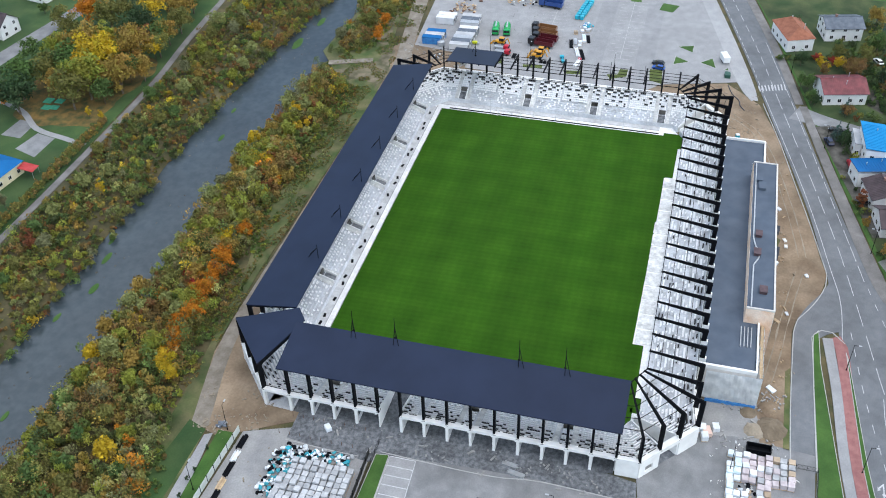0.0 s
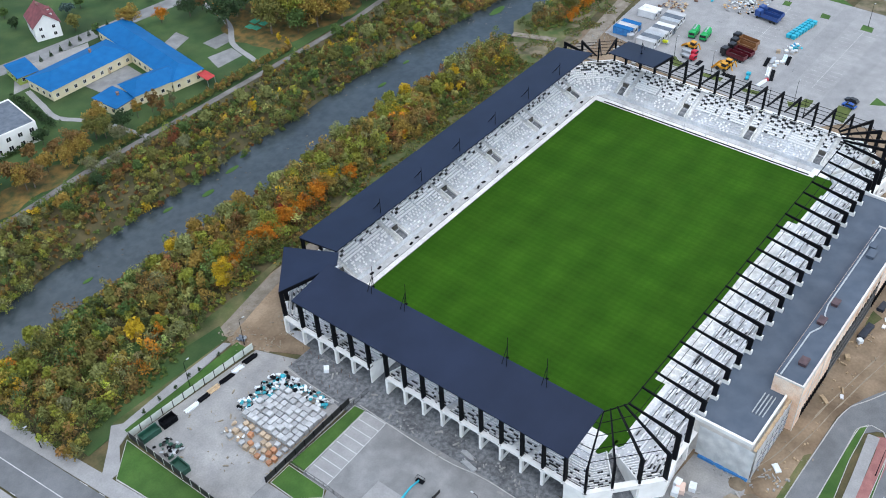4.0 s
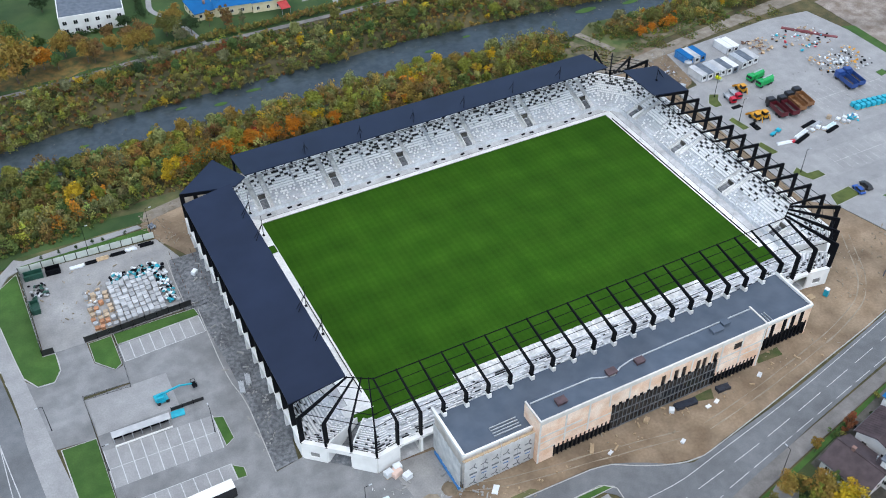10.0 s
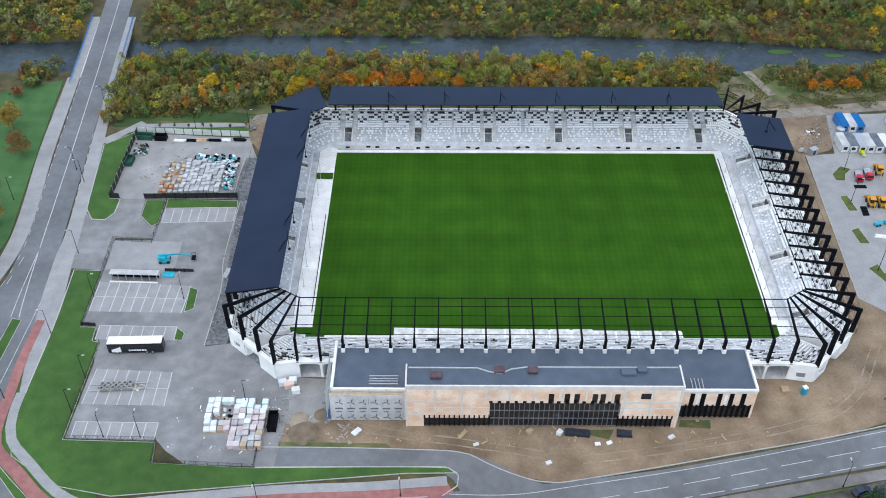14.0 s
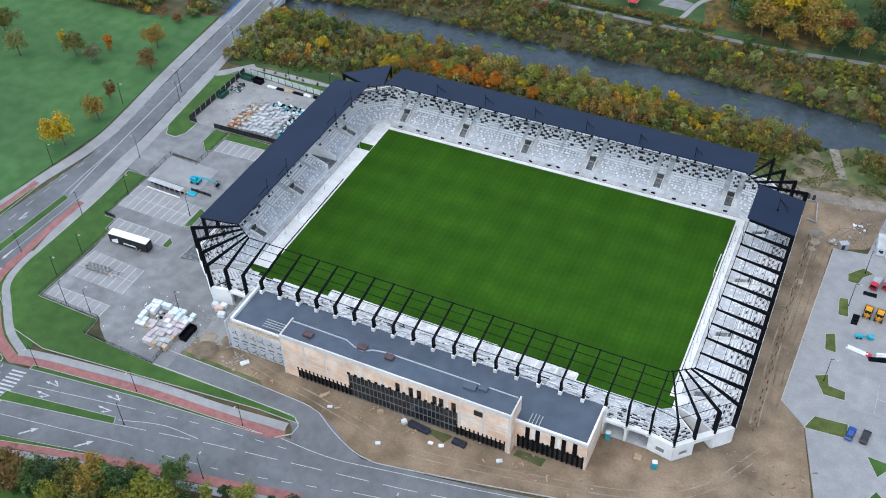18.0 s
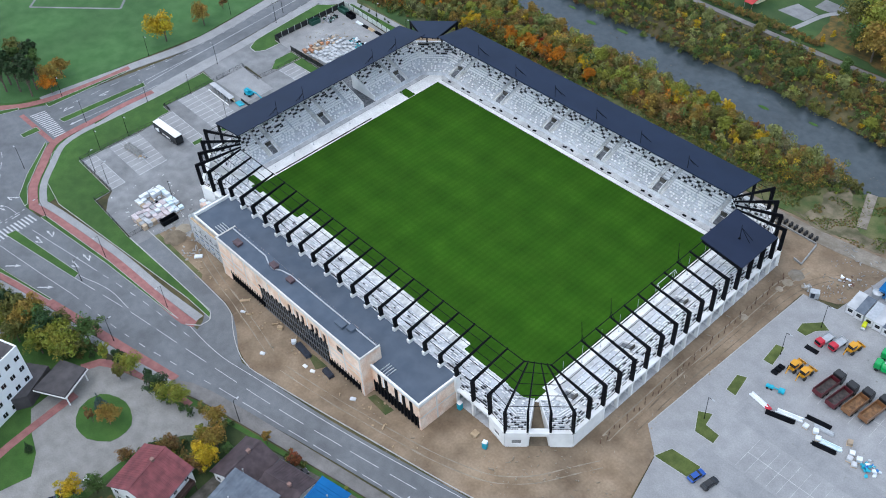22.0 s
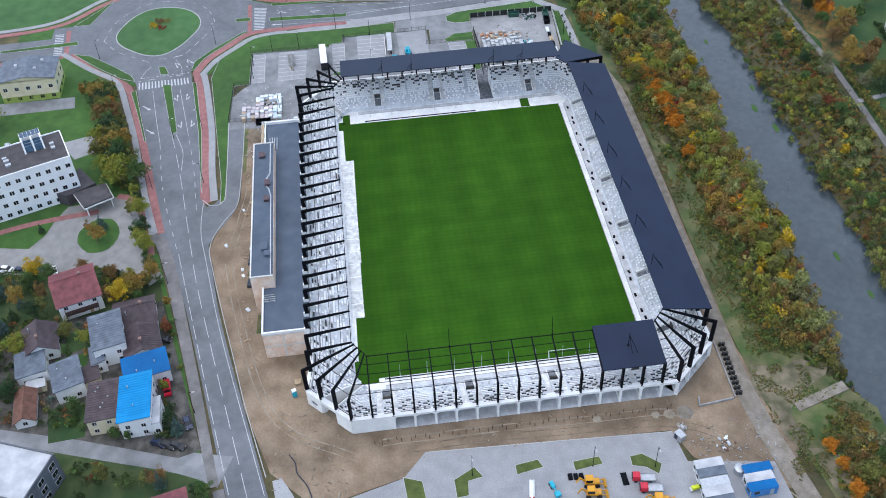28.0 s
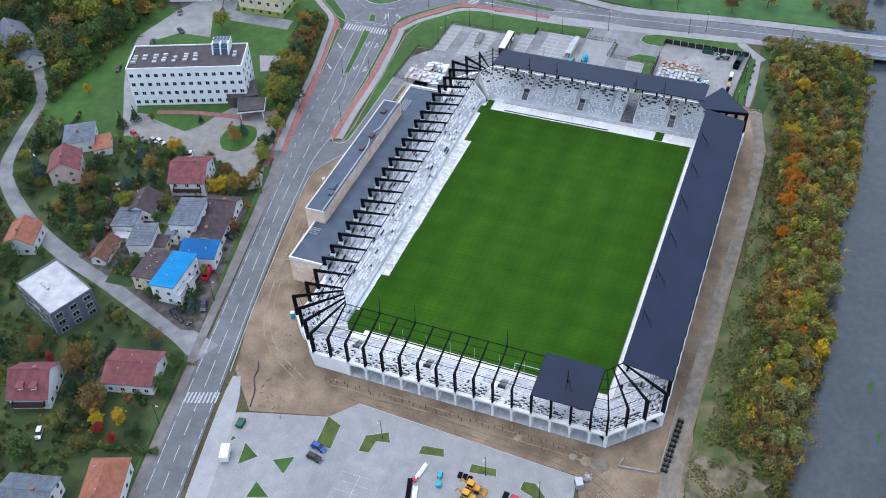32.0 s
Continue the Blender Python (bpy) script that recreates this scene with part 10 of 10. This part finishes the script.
# stones and weed in the river
verts, faces = [], []
for _ in range(500):
    x = site.choice((site.uniform(20, 190), site.uniform(-120, 200), site.uniform(60, 150)))
    f = site.random() ** 0.7
    y = along(RIVER_S, x) + 1 + f * (along(RIVER_N, x) - along(RIVER_S, x) - 2)
    if noise.noise((x * 0.07, y * 0.16, 2.2)) < 0.12:
        continue
    s = site.uniform(0.25, 0.9)
    k = len(verts)
    ring_ = [(x + s * math.cos(a) * site.uniform(0.7, 1.1), y + s * math.sin(a) * site.uniform(0.5, 0.9)) for a in (0, 1.05, 2.1, 3.14, 4.19, 5.24)]
    verts += [(*p, -3.3) for p in ring_] + [(x, y, -3.1 + s * 0.28)]
    faces += [(k + i, k + (i + 1) % 6, k + 6) for i in range(6)]
tagged(quads_obj("river_stones", verts, faces, M_YARD), "wet grey stones breaking the shallow water", "stones", kind="stuff")
for x, y, a, b in ((-34, 106, 2.6, 0.8), (-46, 103, 2.2, 0.9), (-27, 108.5, 1.6, 0.6), (-58, 106.4, 1.8, 0.6), (28, 101, 2, 0.7), (44, 104, 1.6, 0.6), (-90, 100, 1.6, 0.6), (92, 100.5, 4.5, 1.4), (110, 98, 3.5, 1.1)):
    pts = [(x + a * math.cos(q * 0.524) * (1 + 0.4 * noise.noise((q, x, 0))), y + b * math.sin(q * 0.524) * (1 + 0.4 * noise.noise((q, y, 3)))) for q in range(12)]
    bm = bmesh.new()
    prism(bm, pts, -3.3, -3.02)
    tagged(part("weed_bed", bm, M_GRASS, None), "green water weed in the shallow river", "water weed", kind="structure")

# ---- plants: scrub, hedges and trees ----
RIVER_MIX = {"olive": 6, "green": 6, "brown": 2.4, "ochre": 1.8, "grey": 2.6, "lime": 3.6, "dark": 2.4, "russet": 1.6, "pale": 2.8, "yellow": 0.4}
WARM_MIX = {"olive": 6.5, "brown": 5, "ochre": 3.6, "green": 4.2, "grey": 1.4, "lime": 2.6, "dark": 1.8, "russet": 1.0, "pale": 2.4, "yellow": 0.5, "orange": 0.3}
SOUTH_MIX = {"olive": 6, "brown": 5, "ochre": 3, "green": 3.4, "grey": 2.6, "lime": 2.4, "dark": 1.6, "russet": 0.7, "pale": 2.4, "yellow": 0.5, "orange": 0.25}
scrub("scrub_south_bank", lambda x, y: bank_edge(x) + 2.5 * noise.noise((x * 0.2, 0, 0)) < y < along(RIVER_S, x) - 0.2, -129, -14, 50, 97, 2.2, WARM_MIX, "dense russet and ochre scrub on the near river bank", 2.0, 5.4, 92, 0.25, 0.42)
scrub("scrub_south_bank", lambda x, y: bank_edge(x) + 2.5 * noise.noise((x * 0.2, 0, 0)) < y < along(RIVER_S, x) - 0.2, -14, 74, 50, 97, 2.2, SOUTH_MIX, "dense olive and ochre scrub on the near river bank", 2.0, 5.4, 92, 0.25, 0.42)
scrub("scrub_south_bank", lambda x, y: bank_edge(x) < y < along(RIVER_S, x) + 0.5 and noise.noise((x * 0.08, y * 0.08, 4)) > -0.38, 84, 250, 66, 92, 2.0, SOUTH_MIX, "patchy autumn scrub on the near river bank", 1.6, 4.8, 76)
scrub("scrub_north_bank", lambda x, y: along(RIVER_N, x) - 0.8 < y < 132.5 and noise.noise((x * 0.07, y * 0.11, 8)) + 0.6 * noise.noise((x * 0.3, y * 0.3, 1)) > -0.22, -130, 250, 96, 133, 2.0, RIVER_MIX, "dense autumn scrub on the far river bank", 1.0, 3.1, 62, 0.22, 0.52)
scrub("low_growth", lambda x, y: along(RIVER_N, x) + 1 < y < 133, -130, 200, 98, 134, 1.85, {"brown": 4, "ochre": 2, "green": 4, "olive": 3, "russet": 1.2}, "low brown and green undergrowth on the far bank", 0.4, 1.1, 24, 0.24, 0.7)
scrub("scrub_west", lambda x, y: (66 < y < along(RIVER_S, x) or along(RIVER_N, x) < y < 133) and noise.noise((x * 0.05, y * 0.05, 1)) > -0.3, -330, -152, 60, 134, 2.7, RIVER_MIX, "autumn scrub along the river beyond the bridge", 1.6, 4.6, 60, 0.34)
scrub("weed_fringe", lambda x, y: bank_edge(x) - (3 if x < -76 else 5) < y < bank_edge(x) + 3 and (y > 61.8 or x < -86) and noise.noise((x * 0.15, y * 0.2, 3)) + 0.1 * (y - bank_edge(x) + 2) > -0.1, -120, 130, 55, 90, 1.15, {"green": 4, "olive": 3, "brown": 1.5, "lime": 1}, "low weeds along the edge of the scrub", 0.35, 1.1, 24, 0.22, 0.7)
hedge([(-60, 139.4), (-30, 139), (0, 138.8), (24, 139)], 2.2, 1.8, {"olive": 3, "green": 2, "brown": 2, "ochre": 1}, "uneven brown and green hedge along the river path")
hedge([(-54, 164), (-53, 178), (-51.6, 189)], 1.4, 1.8, {"dark": 1}, "tall dark green hedge beside the white building")
hedge([(-86, 163), (-72, 162), (-57, 163.4)], 1.2, 1.6, {"dark": 3, "green": 1}, "clipped dark hedge along a garden fence")
for k in range(9):
    tree(-36 + k * 4.2, 202.6 + k * 0.3, "spruce", "dark", 2.6, 1)
scrub("grass_tufts", lambda x, y: 61 < y < bank_edge(x) + 1 and noise.noise((x * 0.12, y * 0.3, 9)) > -0.12, -74, 54, 60, 72, 0.8, {"green": 4, "olive": 4, "pale": 2, "brown": 2.5, "ochre": 1}, "tufts of rough grass between the track and the scrub", 0.15, 0.5, 10, 0.12, 0.9)
scrub("grass_tufts", lambda x, y: 60.6 < y < bank_edge(x) + 4 and noise.noise((x * 0.16, y * 0.16, 7)) > 0.02, 54, 150, 60, 88, 0.62, {"green": 5, "olive": 4, "pale": 1, "brown": 2}, "tufts of rough grass and weeds on the river meadow", 0.12, 0.4, 10, 0.11, 0.9)
for x, y in ((-111.4, 49.4), (-106.9, 49.6), (-102.6, 49.3), (-98.3, 49.7), (-95.7, 49.3), (-89.8, 49.1)):
    tree(x, y, "slim", "dark", 1.7, 1, 0.1)
# gardens between the houses
GARDEN = {"dark": 7, "green": 4, "olive": 2.5, "brown": 1.2, "russet": 0.5, "lime": 0.8, "blue": 0.7, "ochre": 0.7}
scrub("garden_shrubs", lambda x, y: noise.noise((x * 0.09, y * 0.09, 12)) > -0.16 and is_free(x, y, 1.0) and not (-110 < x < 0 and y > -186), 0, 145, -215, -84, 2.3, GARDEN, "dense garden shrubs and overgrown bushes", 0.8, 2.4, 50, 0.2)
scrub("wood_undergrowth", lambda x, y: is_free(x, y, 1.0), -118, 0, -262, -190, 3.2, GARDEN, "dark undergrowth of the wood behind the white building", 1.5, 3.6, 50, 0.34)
scrub("roadside_shrubs", lambda x, y: is_free(x, y, 0.8) and -0.30 * (x + 86) * -1 - 126 < y < -0.30 * (x + 86) * -1 - 115, -96, -30, -130, -98, 2.0, {"dark": 4, "green": 3, "olive": 3, "brown": 1}, "strip of shrubs between the road and the lawn", 1.2, 2.8, 60, 0.24)
hedge([(-8.5, -100.6), (-3, -99), (2, -97.5)], 1.6, 1.5, {"dark": 2, "green": 2}, "low green hedge at the forecourt")
for a, b in (((0, -131), (12, -128)), ((20, -134), (24, -146)), ((62, -97), (66, -84)), ((88, -96), (100, -78)), ((84, -99), (104, -96)), ((64, -148), (80, -138)), ((100, -100), (118, -93)), ((118, -94), (112, -66)), ((38, -137), (55, -131)), ((-6, -176), (18, -171)), ((30, -150), (36, -136))):
    hedge([a, ((a[0] + b[0]) / 2 + 0.6, (a[1] + b[1]) / 2), b], 1.1, 1.3, {"dark": 3, "green": 2, "olive": 1}, "clipped garden hedge between two plots")
wood = random.Random(8)


def grove(x0, x1, y0, y1, n, h0, h1, table, gap, inside=None):
    """Trees scattered over a rectangle, keeping off paving, buildings and each other."""
    put = []
    kinds = list(table)
    for _ in range(n * 12):
        if len(put) >= n:
            break
        x, y = wood.uniform(x0, x1), wood.uniform(y0, y1)
        h = wood.uniform(h0, h1)
        if any((x - a) ** 2 + (y - b) ** 2 < gap * gap for a, b in put) or not is_free(x, y, 0.26 * h) or (inside and not inside(x, y)):
            continue
        put.append((x, y))
        t = wood.choices(kinds, [table[k] for k in kinds])[0]
        kind = "spruce" if t == "blue" or (t == "dark" and wood.random() < 0.4) else "broad" if wood.random() < 0.7 else "slim"
        tree(x, y, kind, t, h, wood.randrange(2))


def far_wood(x0, x1, y0, y1, n, h0, h1, table, gap, label, inside=None, slim=0.4):
    """A distant wood as one mass: trunks and crowns of leaves."""
    put, cs, rr, tt, vs, vt = [], [], [], [], [], []
    kinds = list(table)
    for _ in range(n * 10):
        if len(put) >= n:
            break
        x, y, h = wood.uniform(x0, x1), wood.uniform(y0, y1), wood.uniform(h0, h1)
        if any((x - a) ** 2 + (y - b) ** 2 < gap * gap for a, b in put) or not is_free(x, y, 0.26 * h) or (inside and not inside(x, y)):
            continue
        put.append((x, y))
        z = max(-2.5, ground_z(x, y))
        base = np.array(GREEN[wood.choices(kinds, [table[k] for k in kinds])[0]])
        for k in range(16):
            d = rs.normal(size=3)
            d *= rs.uniform(0.4, 0.95) / np.linalg.norm(d)
            cs.append((x + d[0] * h * slim, y + d[1] * h * slim, z + h * (0.62 + 0.32 * d[2])))
            q = h * rs.uniform(0.13, 0.21)
            rr.append((q, q, q * 0.85))
            tt.append(base * rs.uniform(0.8, 1.2))
        for a, b in ((0.16, 0), (0, 0.16)):
            vs += [(x - a, y - b, z - 0.3), (x + a, y + b, z - 0.3), (x, y, z + h * 0.7)]
            vt += [(0.1, 0.08, 0.06)] * 3
    v, t = leaf_quads(np.array(cs), np.array(rr), np.full(len(cs), 60), 0.32, np.array(tt))
    tagged(new("wood", leaf_mesh("wood", np.r_[v, np.array(vs)], np.r_[t, np.array(vt)])), label, "trees", kind="stuff")


TREE_MIX = {"dark": 4, "green": 4, "olive": 3, "blue": 1.2, "ochre": 0.8, "yellow": 0.15, "brown": 1.2, "lime": 0.8, "russet": 0.5, "red": 0.2}
grove(0, 66, -182, -88, 56, 3.5, 7.5, TREE_MIX, 4.2)
grove(66, 150, -170, -78, 44, 3.5, 8, TREE_MIX, 5)
far_wood(-118, 4, -262, -192, 95, 9, 15, {"dark": 3, "green": 5, "olive": 4, "ochre": 1.5, "lime": 1.5, "yellow": 0.8}, 6, "mixed autumn wood behind the white building")
far_wood(-130, -60, 142, 205, 26, 5, 9, TREE_MIX, 6, "scattered garden trees beyond the river")
far_wood(24, 130, 139, 186, 26, 8, 13, {"olive": 3, "ochre": 3, "yellow": 1, "green": 2, "orange": 0.6, "brown": 1}, 7, "tall autumn trees of the riverside park")
BANK_MIX = {"pale": 3, "lime": 3, "olive": 3, "green": 2, "ochre": 1.2, "grey": 1.5, "yellow": 0.3}
far_wood(-126, 240, 62, 96, 95, 4.5, 7.5, BANK_MIX, 4.5, "tall young willows and birches in the near scrub", lambda x, y: bank_edge(x) + 6 < y < along(RIVER_S, x), 0.26)
far_wood(-126, 240, 98, 132, 70, 4, 6.5, BANK_MIX, 5, "young willows and birches in the far scrub", lambda x, y: along(RIVER_N, x) + 1 < y < 131, 0.28)
far_wood(-60, 140, 200, 270, 50, 4, 9, TREE_MIX, 6, "garden trees behind the far street")
far_wood(-330, -180, 66, 134, 60, 5, 11, {"olive": 3, "ochre": 2, "green": 2, "grey": 2, "yellow": 0.6}, 6, "tall riverside trees beyond the bridge")
for x, y, t, h in ((-84, -122, "ochre", 8), (-79.5, -120.5, "dark", 8), (-75, -119.4, "olive", 9), (-70, -117.6, "brown", 8.5), (-65.5, -116.4, "green", 8), (-61, -115, "dark", 9), (-56.5, -113.6, "olive", 9), (-52, -112.6, "ochre", 9), (-48, -111.4, "green", 8.5), (-44, -110.4, "dark", 9), (-40, -109.6, "lime", 9), (-36, -108.6, "olive", 8), (-50, -117, "olive", 8), (-58, -119, "lime", 7.5), (-42, -114.5, "lime", 8)):
    tree(x, y, "broad", t, h, int(-x) % 2)
for x, y, k, t, h in (
    # near river bank
    (-63.2, 70, "broad", "orange", 6.5), (-70, 69, "broad", "yellow", 6), (-67, 73, "broad", "lime", 7), (-54, 70, "broad", "orange", 6.5), (-50, 73, "broad", "lime", 7), (-46, 71, "broad", "orange", 7), (-42, 71, "broad", "orange", 5.5), (-33, 71, "broad", "orange", 7), (-29, 72, "broad", "ochre", 6), (-24, 74, "broad", "yellow", 5), (-41, 78, "slim", "red", 5), (-20, 70, "slim", "orange", 4),
    (4, 71, "slim", "yellow", 4), (9, 82, "broad", "lime", 7.5), (-8, 87, "broad", "pale", 8), (-58, 88, "slim", "lime", 6), (0, 79, "broad", "pale", 6), (-79, 87, "slim", "lime", 6), (14, 84, "slim", "yellow", 6), (-95, 76, "slim", "green", 6),
    (-104, 82, "slim", "lime", 7), (-112, 74, "slim", "green", 6.5), (-118, 70, "slim", "lime", 6), (24, 80, "broad", "olive", 6), (34, 84, "slim", "ochre", 5), (-85, 72, "slim", "olive", 6), (108, 78, "slim", "ochre", 6), (113, 76, "slim", "orange", 4), (120, 80, "broad", "olive", 6), (132, 74, "slim", "yellow", 5), (98, 82, "broad", "green", 5), (150, 76, "broad", "olive", 6), (170, 78, "slim", "ochre", 6),
    (9.5, 80.8, "broad", "yellow", 6), (4, 71.5, "slim", "orange", 5), (28, 82.5, "broad", "ochre", 5.5), (20, 74, "broad", "ochre", 5), (-6, 85, "broad", "lime", 6.5), (19, 81, "broad", "orange", 4.5), (40, 79.5, "broad", "yellow", 5), (-20, 71.5, "broad", "orange", 5), (94, 70.5, "broad", "orange", 4.5), (99, 71.5, "broad", "orange", 4), (107, 71.5, "broad", "orange", 5), (103, 76, "broad", "olive", 7),
    (-73, 66.4, "broad", "yellow", 4.6), (-66, 69, "broad", "orange", 5), (-60, 69.4, "slim", "yellow", 5), (-57, 72, "broad", "orange", 5.6), (-49.5, 69.6, "broad", "orange", 4.6), (-44, 74.6, "slim", "red", 5), (-38.5, 71, "broad", "orange", 6), (-27, 76, "broad", "yellow", 4.6), (12, 78, "broad", "yellow", 5.4), (-2, 72.6, "slim", "yellow", 4.4), (34, 79, "broad", "lime", 6), (17, 79, "broad", "lime", 7), (-34, 84, "broad", "pale", 7), (52, 78, "broad", "ochre", 5.4),
    # far bank and park
    (35, 150, "broad", "lime", 16), (41, 142, "broad", "ochre", 14), (46, 152, "broad", "yellow", 16), (21.6, 168, "broad", "dark", 14), (30, 172, "broad", "green", 14), (56, 162, "broad", "ochre", 15), (28, 152, "broad", "olive", 14), (50, 138.5, "broad", "ochre", 9), (25, 145, "slim", "yellow", 4), (11, 191, "broad", "orange", 6), (26, 186, "broad", "brown", 7), (60, 158, "broad", "lime", 13), (66, 141, "broad", "olive", 10), (38, 166, "broad", "olive", 13), (52, 172, "broad", "lime", 12), (84, 142, "broad", "olive", 10), (100, 145, "broad", "green", 11), (-45.6, 152, "broad", "ochre", 9), (-42, 145, "broad", "dark", 7), (-50, 148, "broad", "olive", 8), (-59, 146, "broad", "brown", 9), (-64, 142, "broad", "ochre", 7), (-30, 146, "slim", "brown", 8), (-35, 147, "slim", "ochre", 7), (-46, 141, "broad", "grey", 6),
    (-108, 138, "broad", "ochre", 9), (-78, 122, "broad", "green", 5), (-65, 127, "broad", "dark", 5), (-55, 130, "broad", "grey", 5.5), (-12, 119, "slim", "yellow", 6), (-36, 127, "slim", "russet", 5), (43.7, 163, "broad", "green", 14), (52.4, 157, "broad", "yellow", 14), (58, 146, "broad", "ochre", 14), (46, 145, "broad", "ochre", 11), (68, 150, "broad", "russet", 10),
    (75, 142, "broad", "ochre", 10), (92, 146, "broad", "ochre", 11), (82, 178, "broad", "orange", 12), (34, 174, "broad", "green", 11), (25, 176, "slim", "orange", 8), (24, 140, "slim", "yellow", 4), (79, 154, "broad", "dark", 12), (79, 167, "broad", "olive", 13), (91, 131, "broad", "pale", 7), (100, 160, "broad", "yellow", 13), (112, 150, "broad", "olive", 11), (110, 172, "broad", "ochre", 13), (125, 160, "broad", "green", 12), (140, 150, "broad", "ochre", 11),
    (-39, 125, "broad", "russet", 4.5), (-58, 143, "broad", "ochre", 8), (-48, 146, "broad", "olive", 8), (-76, 142, "broad", "brown", 8), (-84, 150, "broad", "ochre", 9), (-95, 146, "broad", "russet", 8), (-62, 134, "broad", "grey", 6), (-30, 142, "slim", "brown", 7), (-24, 143, "slim", "grey", 6), (20, 186, "broad", "dark", 8), (2, 196, "broad", "ochre", 9), (-10, 200, "slim", "green", 7), (-100, 165, "broad", "olive", 9), (-112, 175, "broad", "ochre", 9), (-120, 155, "broad", "dark", 8),
    # west
    (-147, -12.6, "broad", "yellow", 11.5), (-146, 3, "broad", "ochre", 9), (-163.5, -65, "pine", "dark", 13), (-160, -60, "pine", "dark", 13), (-157, -64.6, "pine", "dark", 12), (-154, -60, "pine", "dark", 13), (-166, -60.4, "pine", "green", 12), (-160.6, -68, "pine", "dark", 12), (-151.4, -63, "pine", "dark", 11), (-157.6, -57, "pine", "green", 12), (-169, -66, "pine", "dark", 12), (-163, -56, "pine", "dark", 13), (-150.6, -54.6, "broad", "ochre", 9), (-148, -57.4, "broad", "orange", 7), (-172, -58, "broad", "olive", 9),
    (-101, 140.4, "broad", "ochre", 15), (-92, 145, "broad", "orange", 9), (-78, 143, "broad", "ochre", 8), (-14.6, -112.6, "spruce", "blue", 6.4), (-9.4, -113.4, "broad", "ochre", 6.6), (17, -103.4, "broad", "yellow", 7), (14.4, -98.8, "broad", "ochre", 7.4), (11.6, -100.4, "slim", "lime", 7), (-6.4, -100.6, "broad", "lime", 6), (-20, -104.6, "slim", "olive", 6.4), (55, -111, "broad", "green", 4.4), (65.4, -99.4, "broad", "green", 3.6), (-150, 14, "slim", "brown", 8), (-155, -50, "broad", "ochre", 7), (-225, 19, "broad", "ochre", 10), (-212, 20, "broad", "pale", 11), (-199, 24, "broad", "pale", 10), (-189, 36, "slim", "yellow", 7), (-171, 40, "slim", "orange", 8), (-171, 30, "broad", "grey", 7), (-156, 48, "broad", "ochre", 9), (-149, 35, "broad", "brown", 8), (-180, 32, "broad", "olive", 9), (-215, 34, "broad", "olive", 10), (-235, 30, "broad", "olive", 10),
    (-192, -70, "broad", "dark", 9), (-186, -63, "slim", "green", 9), (-180, -70, "slim", "dark", 9), (-176, -62, "slim", "ochre", 8), (-200, -60, "broad", "green", 10), (-206, -72, "broad", "dark", 10), (-178, -56, "broad", "olive", 8),
    # along the road by the white building
    (-73.6, -116.6, "broad", "brown", 8), (-65, -115, "broad", "olive", 7), (-53.3, -110, "broad", "ochre", 9), (-44, -107, "broad", "olive", 7), (-36.6, -104, "broad", "green", 8), (-35.4, -110, "broad", "lime", 9), (-24, -102.4, "slim", "dark", 7), (-19.2, -102, "broad", "lime", 7), (-13.6, -100, "slim", "dark", 6), (-9, -100, "broad", "dark", 6.5), (-2.8, -98.6, "broad", "lime", 6.5), (9, -94.6, "broad", "ochre", 6), (-80, -118, "slim", "orange", 7), (-60, -113, "broad", "dark", 7), (-28, -104, "slim", "lime", 7), (14, -103, "broad", "yellow", 5.5), (12, -97, "slim", "ochre", 6), (4, -96, "slim", "olive", 5), (-84, -121, "slim", "ochre", 6),
    # gardens
    (-61, -207, "broad", "lime", 13), (-41, -199, "broad", "yellow", 10), (-46, -215, "broad", "grey", 9), (-11, -205, "broad", "green", 12), (-18, -181, "slim", "yellow", 6), (30, -166, "spruce", "blue", 9), (26, -170, "spruce", "blue", 8), (-3.7, -156, "spruce", "dark", 8), (-9, -154, "spruce", "dark", 7), (27, -141, "broad", "green", 6), (11, -137, "spruce", "blue", 5), (-72, -191, "broad", "ochre", 9), (14, -193, "broad", "olive", 8), (-75, -157, "broad", "lime", 8), (-16, -131, "spruce", "dark", 4), (-13, -116, "slim", "brown", 5), (-11, -148, "slim", "olive", 4), (96, -102, "broad", "brown", 7), (106, -89, "broad", "brown", 6.5), (108, -79.4, "slim", "yellow", 6), (113, -79, "broad", "red", 3.4), (111.5, -84, "broad", "red", 3.6), (106.7, -81.4, "broad", "yellow", 4.2), (105, -90.5, "broad", "brown", 7.5), (94.2, -104, "broad", "brown", 8), (94, -76, "broad", "green", 5.5), (84.5, -78, "broad", "dark", 4), (81, -87, "spruce", "blue", 6), (94.5, -73.7, "broad", "green", 5), (85.6, -77, "broad", "green", 5), (63, -86, "spruce", "dark", 8), (66, -84, "spruce", "blue", 6.5),
    (94, -118, "broad", "brown", 6), (96.5, -111, "slim", "red", 5), (126, -98, "broad", "green", 5), (110, -74, "broad", "dark", 5), (118, -86, "broad", "olive", 5), (134, -72, "broad", "dark", 6), (20, -127, "broad", "dark", 6), (16, -131, "spruce", "blue", 5), (7, -131, "broad", "green", 5), (30, -118, "broad", "dark", 4), (66, -96, "slim", "green", 4), (52, -88, "slim", "lime", 5), (22, -90, "slim", "ochre", 5), (-66, -220, "broad", "olive", 11), (-80, -215, "broad", "green", 11), (-85, -200, "broad", "dark", 10), (-30, -220, "broad", "olive", 12), (0, -215, "broad", "lime", 11), (14, -178, "spruce", "dark", 8), (100, -125, "broad", "dark", 6), (135, -110, "broad", "olive", 7), (-96, -165, "broad", "ochre", 8), (-88, -128, "slim", "ochre", 7),
):
    tree(x, y, k, t, h, int(abs(x * 3 + y)) % 2)
